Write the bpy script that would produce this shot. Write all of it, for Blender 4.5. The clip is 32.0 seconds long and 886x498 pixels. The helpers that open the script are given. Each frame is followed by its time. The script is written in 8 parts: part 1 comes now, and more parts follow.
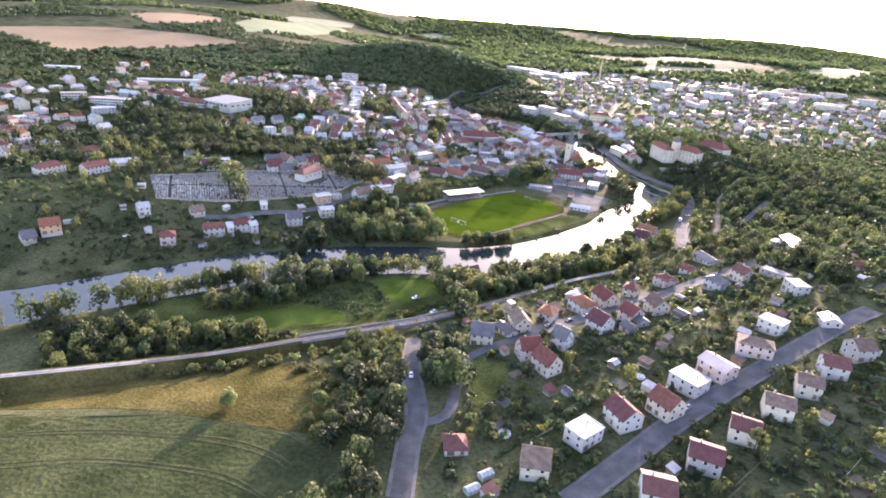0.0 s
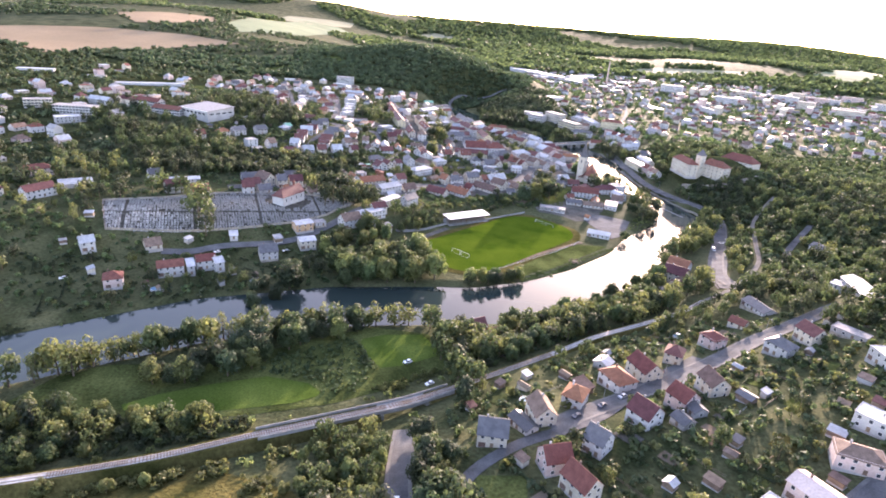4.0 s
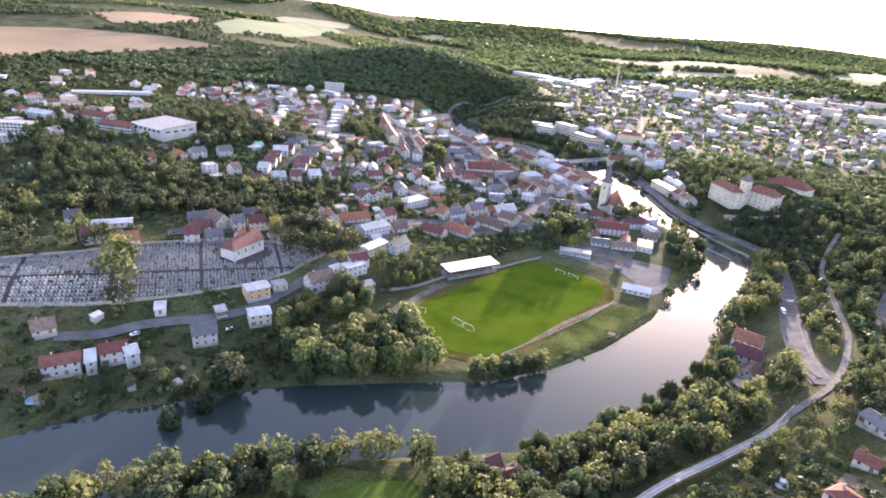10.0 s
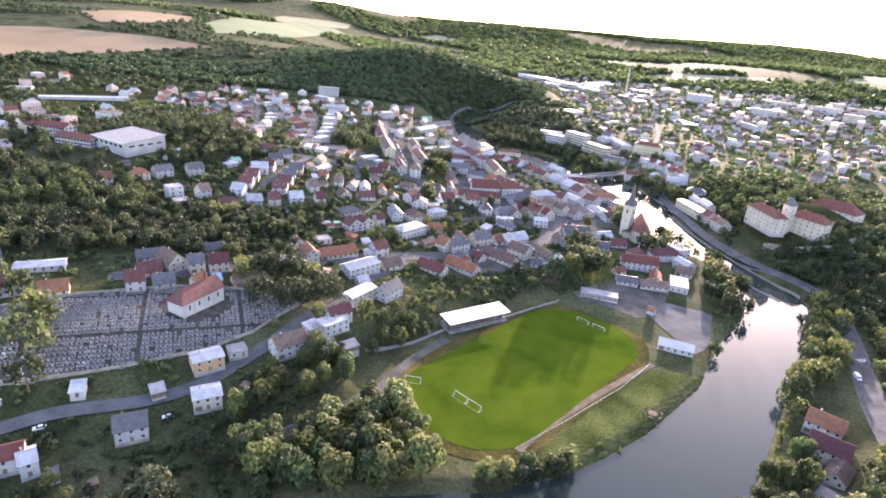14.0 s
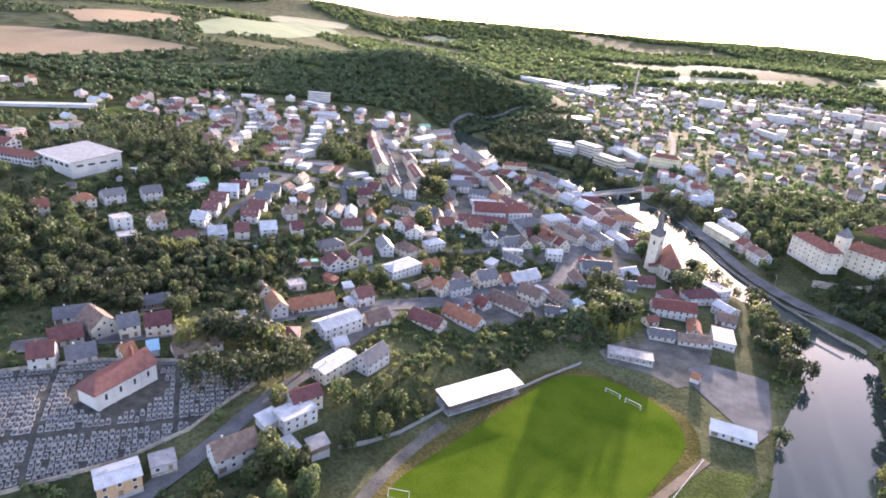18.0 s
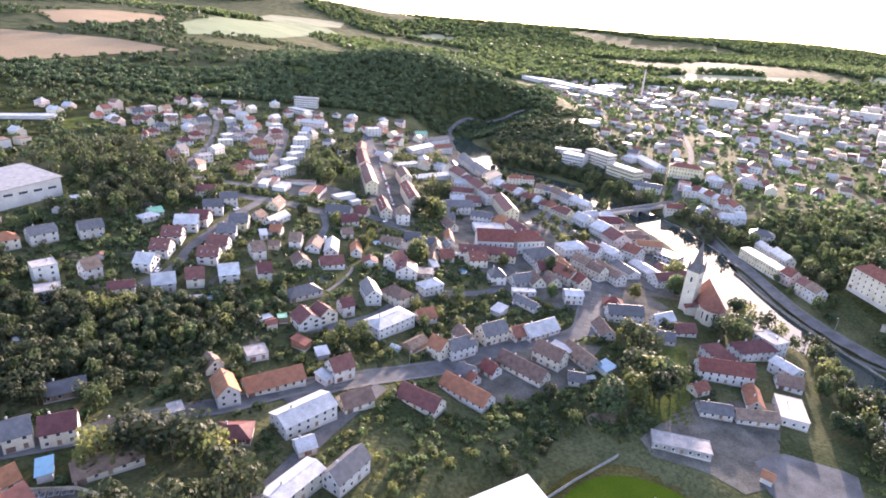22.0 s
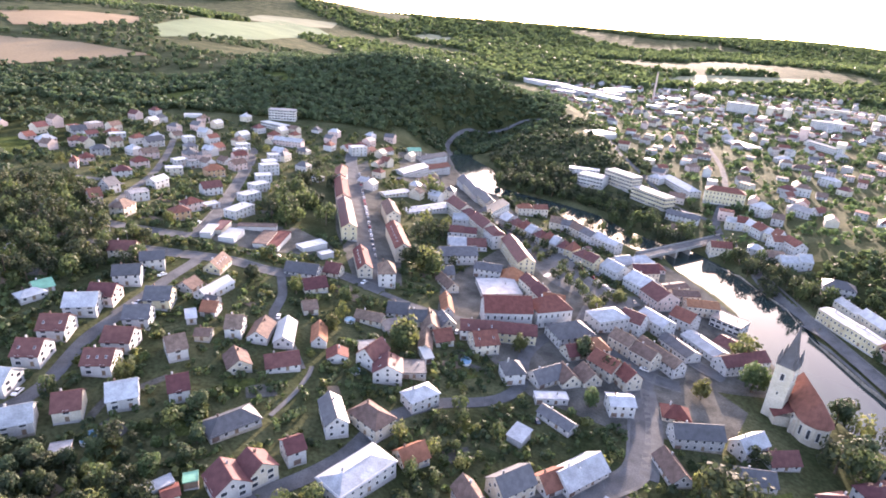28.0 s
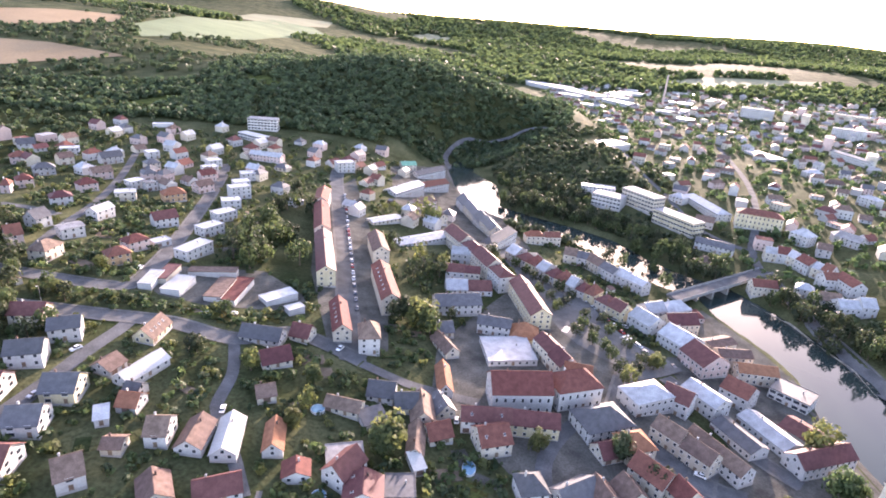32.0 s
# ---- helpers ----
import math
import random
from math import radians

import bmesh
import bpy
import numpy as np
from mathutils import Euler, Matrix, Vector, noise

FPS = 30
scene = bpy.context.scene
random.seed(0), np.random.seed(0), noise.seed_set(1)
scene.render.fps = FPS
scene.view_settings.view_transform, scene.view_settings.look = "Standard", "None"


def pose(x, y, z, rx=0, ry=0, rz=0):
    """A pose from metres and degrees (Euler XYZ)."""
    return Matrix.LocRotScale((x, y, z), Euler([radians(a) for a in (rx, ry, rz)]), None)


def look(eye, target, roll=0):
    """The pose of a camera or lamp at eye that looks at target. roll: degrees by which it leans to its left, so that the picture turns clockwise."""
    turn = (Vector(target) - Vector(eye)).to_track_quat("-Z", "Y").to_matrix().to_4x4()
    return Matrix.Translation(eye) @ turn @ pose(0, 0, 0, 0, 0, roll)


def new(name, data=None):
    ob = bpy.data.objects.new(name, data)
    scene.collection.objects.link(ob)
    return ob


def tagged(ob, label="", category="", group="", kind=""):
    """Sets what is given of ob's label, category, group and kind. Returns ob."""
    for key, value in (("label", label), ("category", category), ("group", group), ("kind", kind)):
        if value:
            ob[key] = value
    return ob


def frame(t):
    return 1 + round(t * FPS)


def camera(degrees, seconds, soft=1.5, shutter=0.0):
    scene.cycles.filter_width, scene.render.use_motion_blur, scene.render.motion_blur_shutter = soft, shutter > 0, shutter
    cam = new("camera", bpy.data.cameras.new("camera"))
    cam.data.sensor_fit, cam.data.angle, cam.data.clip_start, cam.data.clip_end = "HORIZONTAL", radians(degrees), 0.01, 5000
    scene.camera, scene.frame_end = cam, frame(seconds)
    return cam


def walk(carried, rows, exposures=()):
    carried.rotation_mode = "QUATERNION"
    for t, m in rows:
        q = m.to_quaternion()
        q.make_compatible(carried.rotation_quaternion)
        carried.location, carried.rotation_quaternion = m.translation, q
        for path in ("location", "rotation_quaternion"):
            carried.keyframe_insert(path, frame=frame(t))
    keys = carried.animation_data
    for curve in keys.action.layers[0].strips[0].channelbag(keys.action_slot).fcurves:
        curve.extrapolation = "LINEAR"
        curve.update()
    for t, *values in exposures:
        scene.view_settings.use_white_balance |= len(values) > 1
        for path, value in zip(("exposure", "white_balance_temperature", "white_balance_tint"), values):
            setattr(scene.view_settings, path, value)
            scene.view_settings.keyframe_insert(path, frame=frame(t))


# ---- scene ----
cam = camera(75.0, 32.0, soft=1.8)
PATH = [
    (0, (0.005, -0.019, 155.978), (0.038, 1.839, 155.239), 4.4),
    (1, (0.004, 17.03, 156.009), (0.034, 18.888, 155.271), 4.6),
    (2, (0.028, 33.986, 155.995), (0.058, 35.844, 155.257), 4.6),
    (3, (-0.003, 51.006, 156.012), (0.027, 52.865, 155.273), 4.6),
    (5.5, (-0.016, 93.5, 155.991), (0.015, 95.358, 155.252), 4.5),
    (6, (-0.002, 101.974, 155.993), (0.028, 103.833, 155.256), 4.7),
    (7, (-0.005, 118.987, 156.007), (0.027, 120.846, 155.271), 4.7),
    (8, (-0.001, 135.995, 156.007), (0.031, 137.854, 155.27), 4.6),
    (9, (0.009, 152.986, 155.975), (0.042, 154.845, 155.238), 4.7),
    (10, (-0.009, 170.006, 156.004), (0.022, 171.865, 155.267), 4.6),
    (11, (0.003, 187.031, 155.999), (0.034, 188.89, 155.263), 4.6),
    (12, (-0.002, 204.01, 156.015), (0.027, 205.869, 155.279), 4.6),
    (13, (-0.016, 221.02, 155.994), (0.012, 222.88, 155.257), 4.8),
    (14, (-0.001, 238.019, 156.0), (0.024, 239.878, 155.263), 4.8),
    (14.5, (0.004, 246.5, 156.0), (0.029, 248.359, 155.263), 4.9),
    (16.5, (0.001, 280.514, 156.005), (0.025, 282.373, 155.268), 4.9),
    (17, (-0.005, 289.011, 156.0), (0.02, 290.87, 155.263), 4.9),
    (18, (0.0, 306.0, 155.997), (0.026, 307.86, 155.261), 5.0),
    (19, (0.004, 322.984, 156.016), (0.031, 324.843, 155.279), 4.9),
    (20, (0.011, 339.975, 155.997), (0.038, 341.833, 155.257), 4.8),
    (21, (0.025, 357.009, 155.988), (0.051, 358.867, 155.246), 4.6),
    (22, (-0.007, 374.014, 156.004), (0.02, 375.871, 155.262), 4.5),
    (23, (-0.003, 391.004, 156.02), (0.026, 392.861, 155.277), 4.5),
    (24, (-0.007, 407.985, 156.006), (0.024, 409.842, 155.263), 4.4),
    (25, (0.001, 425.015, 156.011), (0.037, 426.872, 155.269), 4.4),
    (25.5, (0.001, 433.488, 156.026), (0.037, 435.345, 155.283), 4.5),
    (27.5, (-0.004, 467.461, 156.011), (0.029, 469.317, 155.268), 4.2),
    (28, (-0.036, 475.958, 156.007), (-0.003, 477.814, 155.264), 4.2),
    (29, (-0.039, 492.965, 155.989), (-0.007, 494.822, 155.246), 4.0),
    (30, (-0.01, 510.024, 155.969), (0.026, 511.881, 155.226), 4.1),
    (31, (0.012, 527.028, 155.981), (0.049, 528.884, 155.237), 4.3),
    (32, (0.057, 544.035, 155.994), (0.096, 545.891, 155.25), 4.4),
]
walk(cam, [(t, look(eye, target, roll)) for t, eye, target, roll in PATH], [(0, 3.15, 7000, 33), (32, 3.15, 7000, 33)])

# ---- world, sun, exposure ----
SUN_AZ, SUN_EL = radians(21), radians(10)      # clockwise from +y; above the horizon
world = bpy.data.worlds.new("sky")
scene.world = world
world.use_nodes = True
wn = world.node_tree.nodes
sky = wn.new("ShaderNodeTexSky")
sky.sky_type, sky.sun_disc = "NISHITA", False
sky.sun_elevation, sky.sun_rotation = SUN_EL, SUN_AZ
sky.altitude, sky.air_density, sky.dust_density, sky.ozone_density = 400, 0.75, 1.25, 0.5
wn["Background"].inputs["Strength"].default_value = 0.15
world.node_tree.links.new(sky.outputs[0], wn["Background"].inputs["Color"])
sun = new("sun", bpy.data.lights.new("sun", "SUN"))
sun.data.energy, sun.data.angle, sun.data.color = 2.45, radians(1.2), (1.0, 0.91, 0.79)
sun.matrix_world = look((0, 0, 0), (-math.sin(SUN_AZ) * math.cos(SUN_EL), -math.cos(SUN_AZ) * math.cos(SUN_EL), -math.sin(SUN_EL)))


# ---- materials ----
def link(t, a, b):
    t.links.new(a, b)


def material(name, col, rough=0.8, vary=0.25, scale=0.4, fine=6.0, bump=0.3, metal=0.0, rnd=0.0, col2=None, leaf=0.0, spec=0.3, bdist=0.05):
    """Principled surface with stains at two scales, grain bump and a change from object to object."""
    m = bpy.data.materials.new(name)
    m.use_nodes = True
    t = m.node_tree
    n = t.nodes
    p = n["Principled BSDF"]
    geo = n.new("ShaderNodeNewGeometry")
    big, small = n.new("ShaderNodeTexNoise"), n.new("ShaderNodeTexNoise")
    for k, s in ((big, scale), (small, fine)):
        k.inputs["Scale"].default_value = s
        k.inputs["Detail"].default_value = 5.0
        link(t, geo.outputs["Position"], k.inputs["Vector"])
    mix = n.new("ShaderNodeMix")
    mix.data_type = "RGBA"
    a = [max(0.0, c * (1 - vary)) for c in col]
    b = list(col2) if col2 else [min(1.0, c * (1 + vary)) for c in col]
    mix.inputs[6].default_value, mix.inputs[7].default_value = (*a, 1), (*b, 1)
    ramp = n.new("ShaderNodeMapRange")
    ramp.inputs[1].default_value, ramp.inputs[2].default_value = 0.32, 0.68
    link(t, big.outputs[0], ramp.inputs[0])
    link(t, ramp.outputs[0], mix.inputs[0])
    hsv = n.new("ShaderNodeHueSaturation")
    link(t, mix.outputs[2], hsv.inputs["Color"])
    val = n.new("ShaderNodeMapRange")
    val.inputs[1].default_value, val.inputs[2].default_value = 0.3, 0.7
    val.inputs[3].default_value, val.inputs[4].default_value = 1 - vary * 0.8, 1 + vary * 0.8
    link(t, small.outputs[0], val.inputs[0])
    last = val.outputs[0]
    if rnd:
        info = n.new("ShaderNodeObjectInfo")
        r = n.new("ShaderNodeMapRange")
        r.inputs[3].default_value, r.inputs[4].default_value = 1 - rnd, 1 + rnd
        link(t, info.outputs["Random"], r.inputs[0])
        mul = n.new("ShaderNodeMath")
        mul.operation = "MULTIPLY"
        link(t, last, mul.inputs[0])
        link(t, r.outputs[0], mul.inputs[1])
        last = mul.outputs[0]
        h = n.new("ShaderNodeMapRange")
        h.inputs[3].default_value, h.inputs[4].default_value = 0.5 - rnd * 0.06, 0.5 + rnd * 0.06
        link(t, info.outputs["Random"], h.inputs[0])
        link(t, h.outputs[0], hsv.inputs["Hue"])
    link(t, last, hsv.inputs["Value"])
    link(t, hsv.outputs[0], p.inputs["Base Color"])
    p.inputs["Roughness"].default_value = rough
    p.inputs["Metallic"].default_value = metal
    p.inputs["Specular IOR Level"].default_value = spec
    if bump:
        bp = n.new("ShaderNodeBump")
        bp.inputs["Strength"].default_value, bp.inputs["Distance"].default_value = bump, bdist
        link(t, small.outputs[0], bp.inputs["Height"])
        link(t, bp.outputs[0], p.inputs["Normal"])
    if leaf:
        tr = n.new("ShaderNodeBsdfTranslucent")
        gain = n.new("ShaderNodeHueSaturation")
        gain.inputs["Saturation"].default_value, gain.inputs["Value"].default_value = 1.0, 1.3
        link(t, hsv.outputs[0], gain.inputs["Color"])
        link(t, gain.outputs[0], tr.inputs["Color"])
        sh = n.new("ShaderNodeMixShader")
        sh.inputs[0].default_value = leaf
        link(t, p.outputs[0], sh.inputs[1])
        link(t, tr.outputs[0], sh.inputs[2])
        link(t, sh.outputs[0], n["Material Output"].inputs["Surface"])
    return m


M = {
    "ground": material("garden_grass", (0.05, 0.066, 0.028), 0.95, 0.45, 0.035, 0.7, 0.9, col2=(0.088, 0.09, 0.046), bdist=0.4, spec=0.02),
    "forest": material("forest_floor", (0.034, 0.042, 0.018), 0.95, 0.4, 0.05, 0.5, 0.8, col2=(0.05, 0.056, 0.026), bdist=0.5, spec=0.0),
    "meadow": material("meadow_grass", (0.052, 0.07, 0.023), 0.95, 0.45, 0.06, 0.9, 1.0, col2=(0.085, 0.1, 0.034), bdist=0.3, spec=0.0),
    "dry": material("dry_grass", (0.052, 0.055, 0.018), 0.95, 0.4, 0.045, 0.8, 1.0, col2=(0.105, 0.088, 0.034), bdist=0.5, spec=0.0),
    "crop": material("green_crop", (0.036, 0.05, 0.022), 0.95, 0.35, 0.05, 0.6, 1.0, col2=(0.06, 0.07, 0.032), bdist=0.6, spec=0.0),
    "wheat": material("ripe_wheat", (0.25, 0.178, 0.108), 0.95, 0.12, 0.01, 0.3, 0.3, spec=0.05),
    "pale": material("pale_stubble", (0.205, 0.205, 0.13), 0.95, 0.12, 0.01, 0.3, 0.3, spec=0.05),
    "greenfield": material("far_green_field", (0.13, 0.165, 0.095), 0.95, 0.15, 0.01, 0.3, 0.3, spec=0.05),
    "lawn": material("mown_lawn", (0.05, 0.088, 0.016), 0.95, 0.3, 0.05, 1.2, 0.5, col2=(0.08, 0.112, 0.026), bdist=0.15, spec=0.0),
    "pitch": material("mown_pitch_grass", (0.042, 0.08, 0.008), 0.9, 0.25, 0.06, 1.6, 0.4, col2=(0.06, 0.09, 0.01), bdist=0.05, spec=0.0),
    "asphalt": material("worn_asphalt", (0.095, 0.096, 0.098), 0.95, 0.25, 0.15, 2.0, 0.2, spec=0.03),
    "paving": material("pale_paving", (0.12, 0.118, 0.115), 0.9, 0.2, 0.2, 2.0, 0.2, spec=0.03),
    "gravel": material("gravel", (0.16, 0.15, 0.135), 0.95, 0.25, 0.3, 4.0, 0.6, spec=0.0),
    "ballast": material("pale_ballast", (0.34, 0.34, 0.33), 0.95, 0.2, 0.3, 4.0, 0.5, spec=0.0),
    "cinder": material("dark_gravel", (0.058, 0.057, 0.05), 0.95, 0.35, 0.3, 4.0, 0.6, spec=0.0),
    "yard": material("trodden_yard", (0.085, 0.082, 0.074), 0.95, 0.3, 0.12, 1.2, 0.5, col2=(0.125, 0.12, 0.105), spec=0.0),
    "dirt": material("bare_earth", (0.14, 0.11, 0.082), 0.95, 0.25, 0.2, 3.0, 0.6, spec=0.0),
    "concrete": material("grey_concrete", (0.22, 0.215, 0.205), 0.85, 0.2, 0.3, 3.0, 0.3, spec=0.08),
    "stone": material("wall_stone", (0.27, 0.24, 0.20), 0.9, 0.3, 0.5, 2.5, 0.6, bdist=0.1, spec=0.05),
    "rock": material("grey_rock", (0.22, 0.20, 0.18), 0.95, 0.4, 0.15, 1.0, 1.0, bdist=0.6, spec=0.05),
    "white": material("white_plaster", (0.38, 0.375, 0.365), 0.85, 0.14, 0.12, 1.5, 0.2, rnd=0.08),
    "cream": material("cream_plaster", (0.42, 0.38, 0.31), 0.85, 0.16, 0.12, 1.5, 0.2, rnd=0.08),
    "grey": material("grey_plaster", (0.31, 0.30, 0.29), 0.85, 0.14, 0.12, 1.5, 0.2, rnd=0.12),
    "pink": material("pink_plaster", (0.44, 0.34, 0.31), 0.85, 0.16, 0.12, 1.5, 0.2, rnd=0.08),
    "yellow": material("yellow_plaster", (0.42, 0.37, 0.25), 0.85, 0.16, 0.12, 1.5, 0.2, rnd=0.06),
    "ochre": material("ochre_plaster", (0.40, 0.26, 0.15), 0.85, 0.16, 0.12, 1.5, 0.2, rnd=0.06),
    "red": material("red_clay_tiles", (0.142, 0.058, 0.047), 0.8, 0.2, 0.5, 4.0, 0.5, rnd=0.18, spec=0.08),
    "orange": material("orange_clay_tiles", (0.215, 0.096, 0.06), 0.8, 0.18, 0.5, 4.0, 0.5, rnd=0.12, spec=0.08),
    "maroon": material("maroon_roofing", (0.108, 0.046, 0.045), 0.6, 0.18, 0.5, 4.0, 0.4, rnd=0.2, spec=0.08),
    "brown": material("weathered_brown_tiles", (0.135, 0.093, 0.077), 0.8, 0.25, 0.5, 4.0, 0.5, rnd=0.2, spec=0.08),
    "slate": material("dark_grey_roofing", (0.078, 0.078, 0.085), 0.55, 0.2, 0.5, 4.0, 0.4, rnd=0.2),
    "tin": material("pale_sheet_metal", (0.31, 0.32, 0.335), 0.55, 0.2, 0.3, 2.0, 0.2, metal=0.1, rnd=0.15, spec=0.3),
    "felt": material("flat_roof_felt", (0.25, 0.24, 0.24), 0.8, 0.2, 0.4, 3.0, 0.3, rnd=0.15, spec=0.15),
    "green_tin": material("green_sheet_metal", (0.13, 0.30, 0.21), 0.45, 0.15, 0.4, 3.0, 0.15),
    "blue": material("blue_plastic", (0.11, 0.24, 0.34), 0.4, 0.12, 0.5, 3.0, 0.1),
    "timber": material("weathered_timber", (0.17, 0.12, 0.085), 0.85, 0.25, 0.6, 8.0, 0.4, rnd=0.15),
    "bark": material("tree_bark", (0.11, 0.085, 0.06), 0.95, 0.3, 1.0, 8.0, 0.8),
    "leaf": material("broad_leaves", (0.05, 0.082, 0.033), 0.7, 0.4, 0.12, 0.9, 0, rnd=0.3, leaf=0.45, col2=(0.085, 0.115, 0.045)),
    "leaf_y": material("yellowish_leaves", (0.105, 0.13, 0.042), 0.7, 0.35, 0.12, 0.9, 0, rnd=0.3, leaf=0.45, col2=(0.155, 0.172, 0.06)),
    "leaf_d": material("dark_leaves", (0.036, 0.058, 0.028), 0.7, 0.35, 0.08, 0.9, 0, rnd=0.3, leaf=0.4, col2=(0.062, 0.085, 0.04)),
    "pane": material("window_glass", (0.035, 0.04, 0.05), 0.08, 0.2, 0.7, 2.0, 0, spec=0.8),
    "glazing": material("greenhouse_glazing", (0.30, 0.34, 0.34), 0.2, 0.2, 0.8, 4.0, 0.1, spec=0.6),
    "trimwhite": material("white_paint", (0.52, 0.52, 0.505), 0.6, 0.06, 0.5, 4.0, 0.1),
    "steel": material("rusty_steel", (0.20, 0.15, 0.12), 0.5, 0.25, 1.0, 6.0, 0.2, metal=0.7),
    "rubber": material("black_rubber", (0.025, 0.025, 0.025), 0.8, 0.2, 2.0, 8.0, 0.2),
    "granite": material("polished_granite", (0.27, 0.27, 0.265), 0.4, 0.3, 0.6, 6.0, 0.1, rnd=0.4, spec=0.5),
    "slab": material("dark_grave_slab", (0.06, 0.06, 0.065), 0.35, 0.3, 0.8, 6.0, 0.1, rnd=0.5, spec=0.4),
    "car_white": material("white_car_paint", (0.75, 0.75, 0.74), 0.25, 0.03, 1.0, 6.0, 0, spec=0.6),
    "car_dark": material("dark_car_paint", (0.05, 0.055, 0.07), 0.22, 0.05, 1.0, 6.0, 0, rnd=0.4, spec=0.6),
    "car_silver": material("silver_car_paint", (0.45, 0.46, 0.48), 0.3, 0.05, 1.0, 6.0, 0, metal=0.5, rnd=0.2, spec=0.6),
    "car_red": material("red_car_paint", (0.38, 0.04, 0.035), 0.25, 0.05, 1.0, 6.0, 0, spec=0.6),
}
w = bpy.data.materials.new("river_water")
w.use_nodes = True
wp = w.node_tree.nodes["Principled BSDF"]
wp.inputs["Base Color"].default_value = (0.022, 0.034, 0.032, 1)
wp.inputs["Roughness"].default_value = 0.06
wp.inputs["IOR"].default_value = 1.33
wnz = w.node_tree.nodes.new("ShaderNodeTexNoise")
wnz.inputs["Scale"].default_value = 0.5
wgeo = w.node_tree.nodes.new("ShaderNodeNewGeometry")
wbp = w.node_tree.nodes.new("ShaderNodeBump")
wbp.inputs["Strength"].default_value, wbp.inputs["Distance"].default_value = 0.10, 0.04
link(w.node_tree, wgeo.outputs["Position"], wnz.inputs["Vector"])
link(w.node_tree, wnz.outputs[0], wbp.inputs["Height"])
link(w.node_tree, wbp.outputs[0], wp.inputs["Normal"])
M["water"] = w


# ---- terrain ----
# TERRAIN BEGIN
RIVER = [(-900, -150, 42), (-560, 80, 42), (-400, 172, 42), (-300, 222, 42), (-214, 270, 40), (-120, 335, 44), (-55, 361, 43), (-3, 370, 43),
         (36, 376, 42), (76, 395, 40), (109, 421, 38), (147, 465, 30), (170, 500, 33), (206, 543, 33), (226, 585, 36), (224, 618, 27),
         (220, 648, 19), (205, 682, 30), (200, 718, 34), (200, 755, 35), (208, 790, 34), (205, 820, 35), (196, 855, 38), (189, 886, 28),
         (166, 903, 27), (147, 930, 27), (130, 965, 30), (108, 990, 24), (75, 1015, 22), (46, 1042, 20), (44, 1072, 30), (40, 1112, 40),
         (26, 1164, 22), (30, 1200, 20), (80, 1300, 20)]
HILLS = [  # x, y, height, spread along x, spread along y
    (-35, 1430, 64, 200, 190), (-350, 1520, 25, 330, 260), (300, 700, 20, 38, 42), (330, 800, 14, 70, 120), (420, 560, 16, 130, 150),
    (330, 260, 20, 130, 150), (-250, 770, 10, 160, 120), (-200, 100, 8, 150, 80),
    (-900, 2000, 45, 700, 500), (1500, 2600, 45, 900, 500), (300, 3900, 70, 1600, 500), (-1500, 3500, 60, 900, 600), (2200, 4200, 60, 900, 700),
    (620, 1900, 10, 250, 250)]


def smooth(a, b, v):
    k = np.clip((v - a) / (b - a), 0, 1)
    return k * k * (3 - 2 * k)


def river_at(x, y):
    """Distance past the water's edge and the side (+1: the north bank)."""
    x, y = np.asarray(x, float), np.asarray(y, float)
    best, side = np.full(x.shape, 1e9), np.zeros(x.shape)
    for (ax, ay, aw), (bx, by, bw) in zip(RIVER, RIVER[1:]):
        dx, dy = bx - ax, by - ay
        k = np.clip(((x - ax) * dx + (y - ay) * dy) / (dx * dx + dy * dy), 0, 1)
        ex, ey = x - ax - k * dx, y - ay - k * dy
        d = np.hypot(ex, ey) - (aw + (bw - aw) * k) / 2
        s = np.sign(dx * ey - dy * ex)
        near = d < best
        best, side = np.where(near, d, best), np.where(near, s, side)
    return best, side


def ground_z(x, y):
    x, y = np.asarray(x, float), np.asarray(y, float)
    d, side = river_at(x, y)
    north = 7 + 23 * (1 - np.exp(-np.maximum(0, 15 - x) / 150)) + 4 * smooth(560, 760, y) * smooth(160, 60, x)
    north = 2.2 + (north - 2.2) * smooth(12, 105, d)
    u, v = 0.677 * (x - 58.5) + 0.736 * (y - 482.5), -0.736 * (x - 58.5) + 0.677 * (y - 482.5)
    level = smooth(84, 72, np.abs(u + 6)) * smooth(66, 52, np.abs(v - 6))       # the sports ground lies level
    north = north + (2.2 - north) * level
    south = 2.4 + 0.20 * np.maximum(0, d - 20 - 60 * smooth(60, -40, x))
    south = np.minimum(south, 17 + 0.075 * np.clip(x, -120, 200))
    east = 4 + 10 * smooth(25, 170, d)
    t = smooth(180, 240, x) * smooth(330, 430, y)
    south = south * (1 - t) + east * t
    z = np.where(side > 0, north, south)
    far = smooth(1150, 1700, y)
    z = z * (1 - far) + far * (14 + 36 * smooth(-50, -650, x) + 70 * smooth(1700, 4600, y))
    z = z + 30 * smooth(-350, -900, x) * smooth(600, 1500, y)
    for hx, hy, h, sx, sy in HILLS:
        z = z + h * np.exp(-((x - hx) / sx) ** 2 - ((y - hy) / sy) ** 2) * smooth(8, 60, d)
    wet = smooth(7, -2, d)
    z = z * (1 - wet) + wet * -2.5
    return z
# TERRAIN END


def gz(x, y):
    return float(ground_z(x, y))


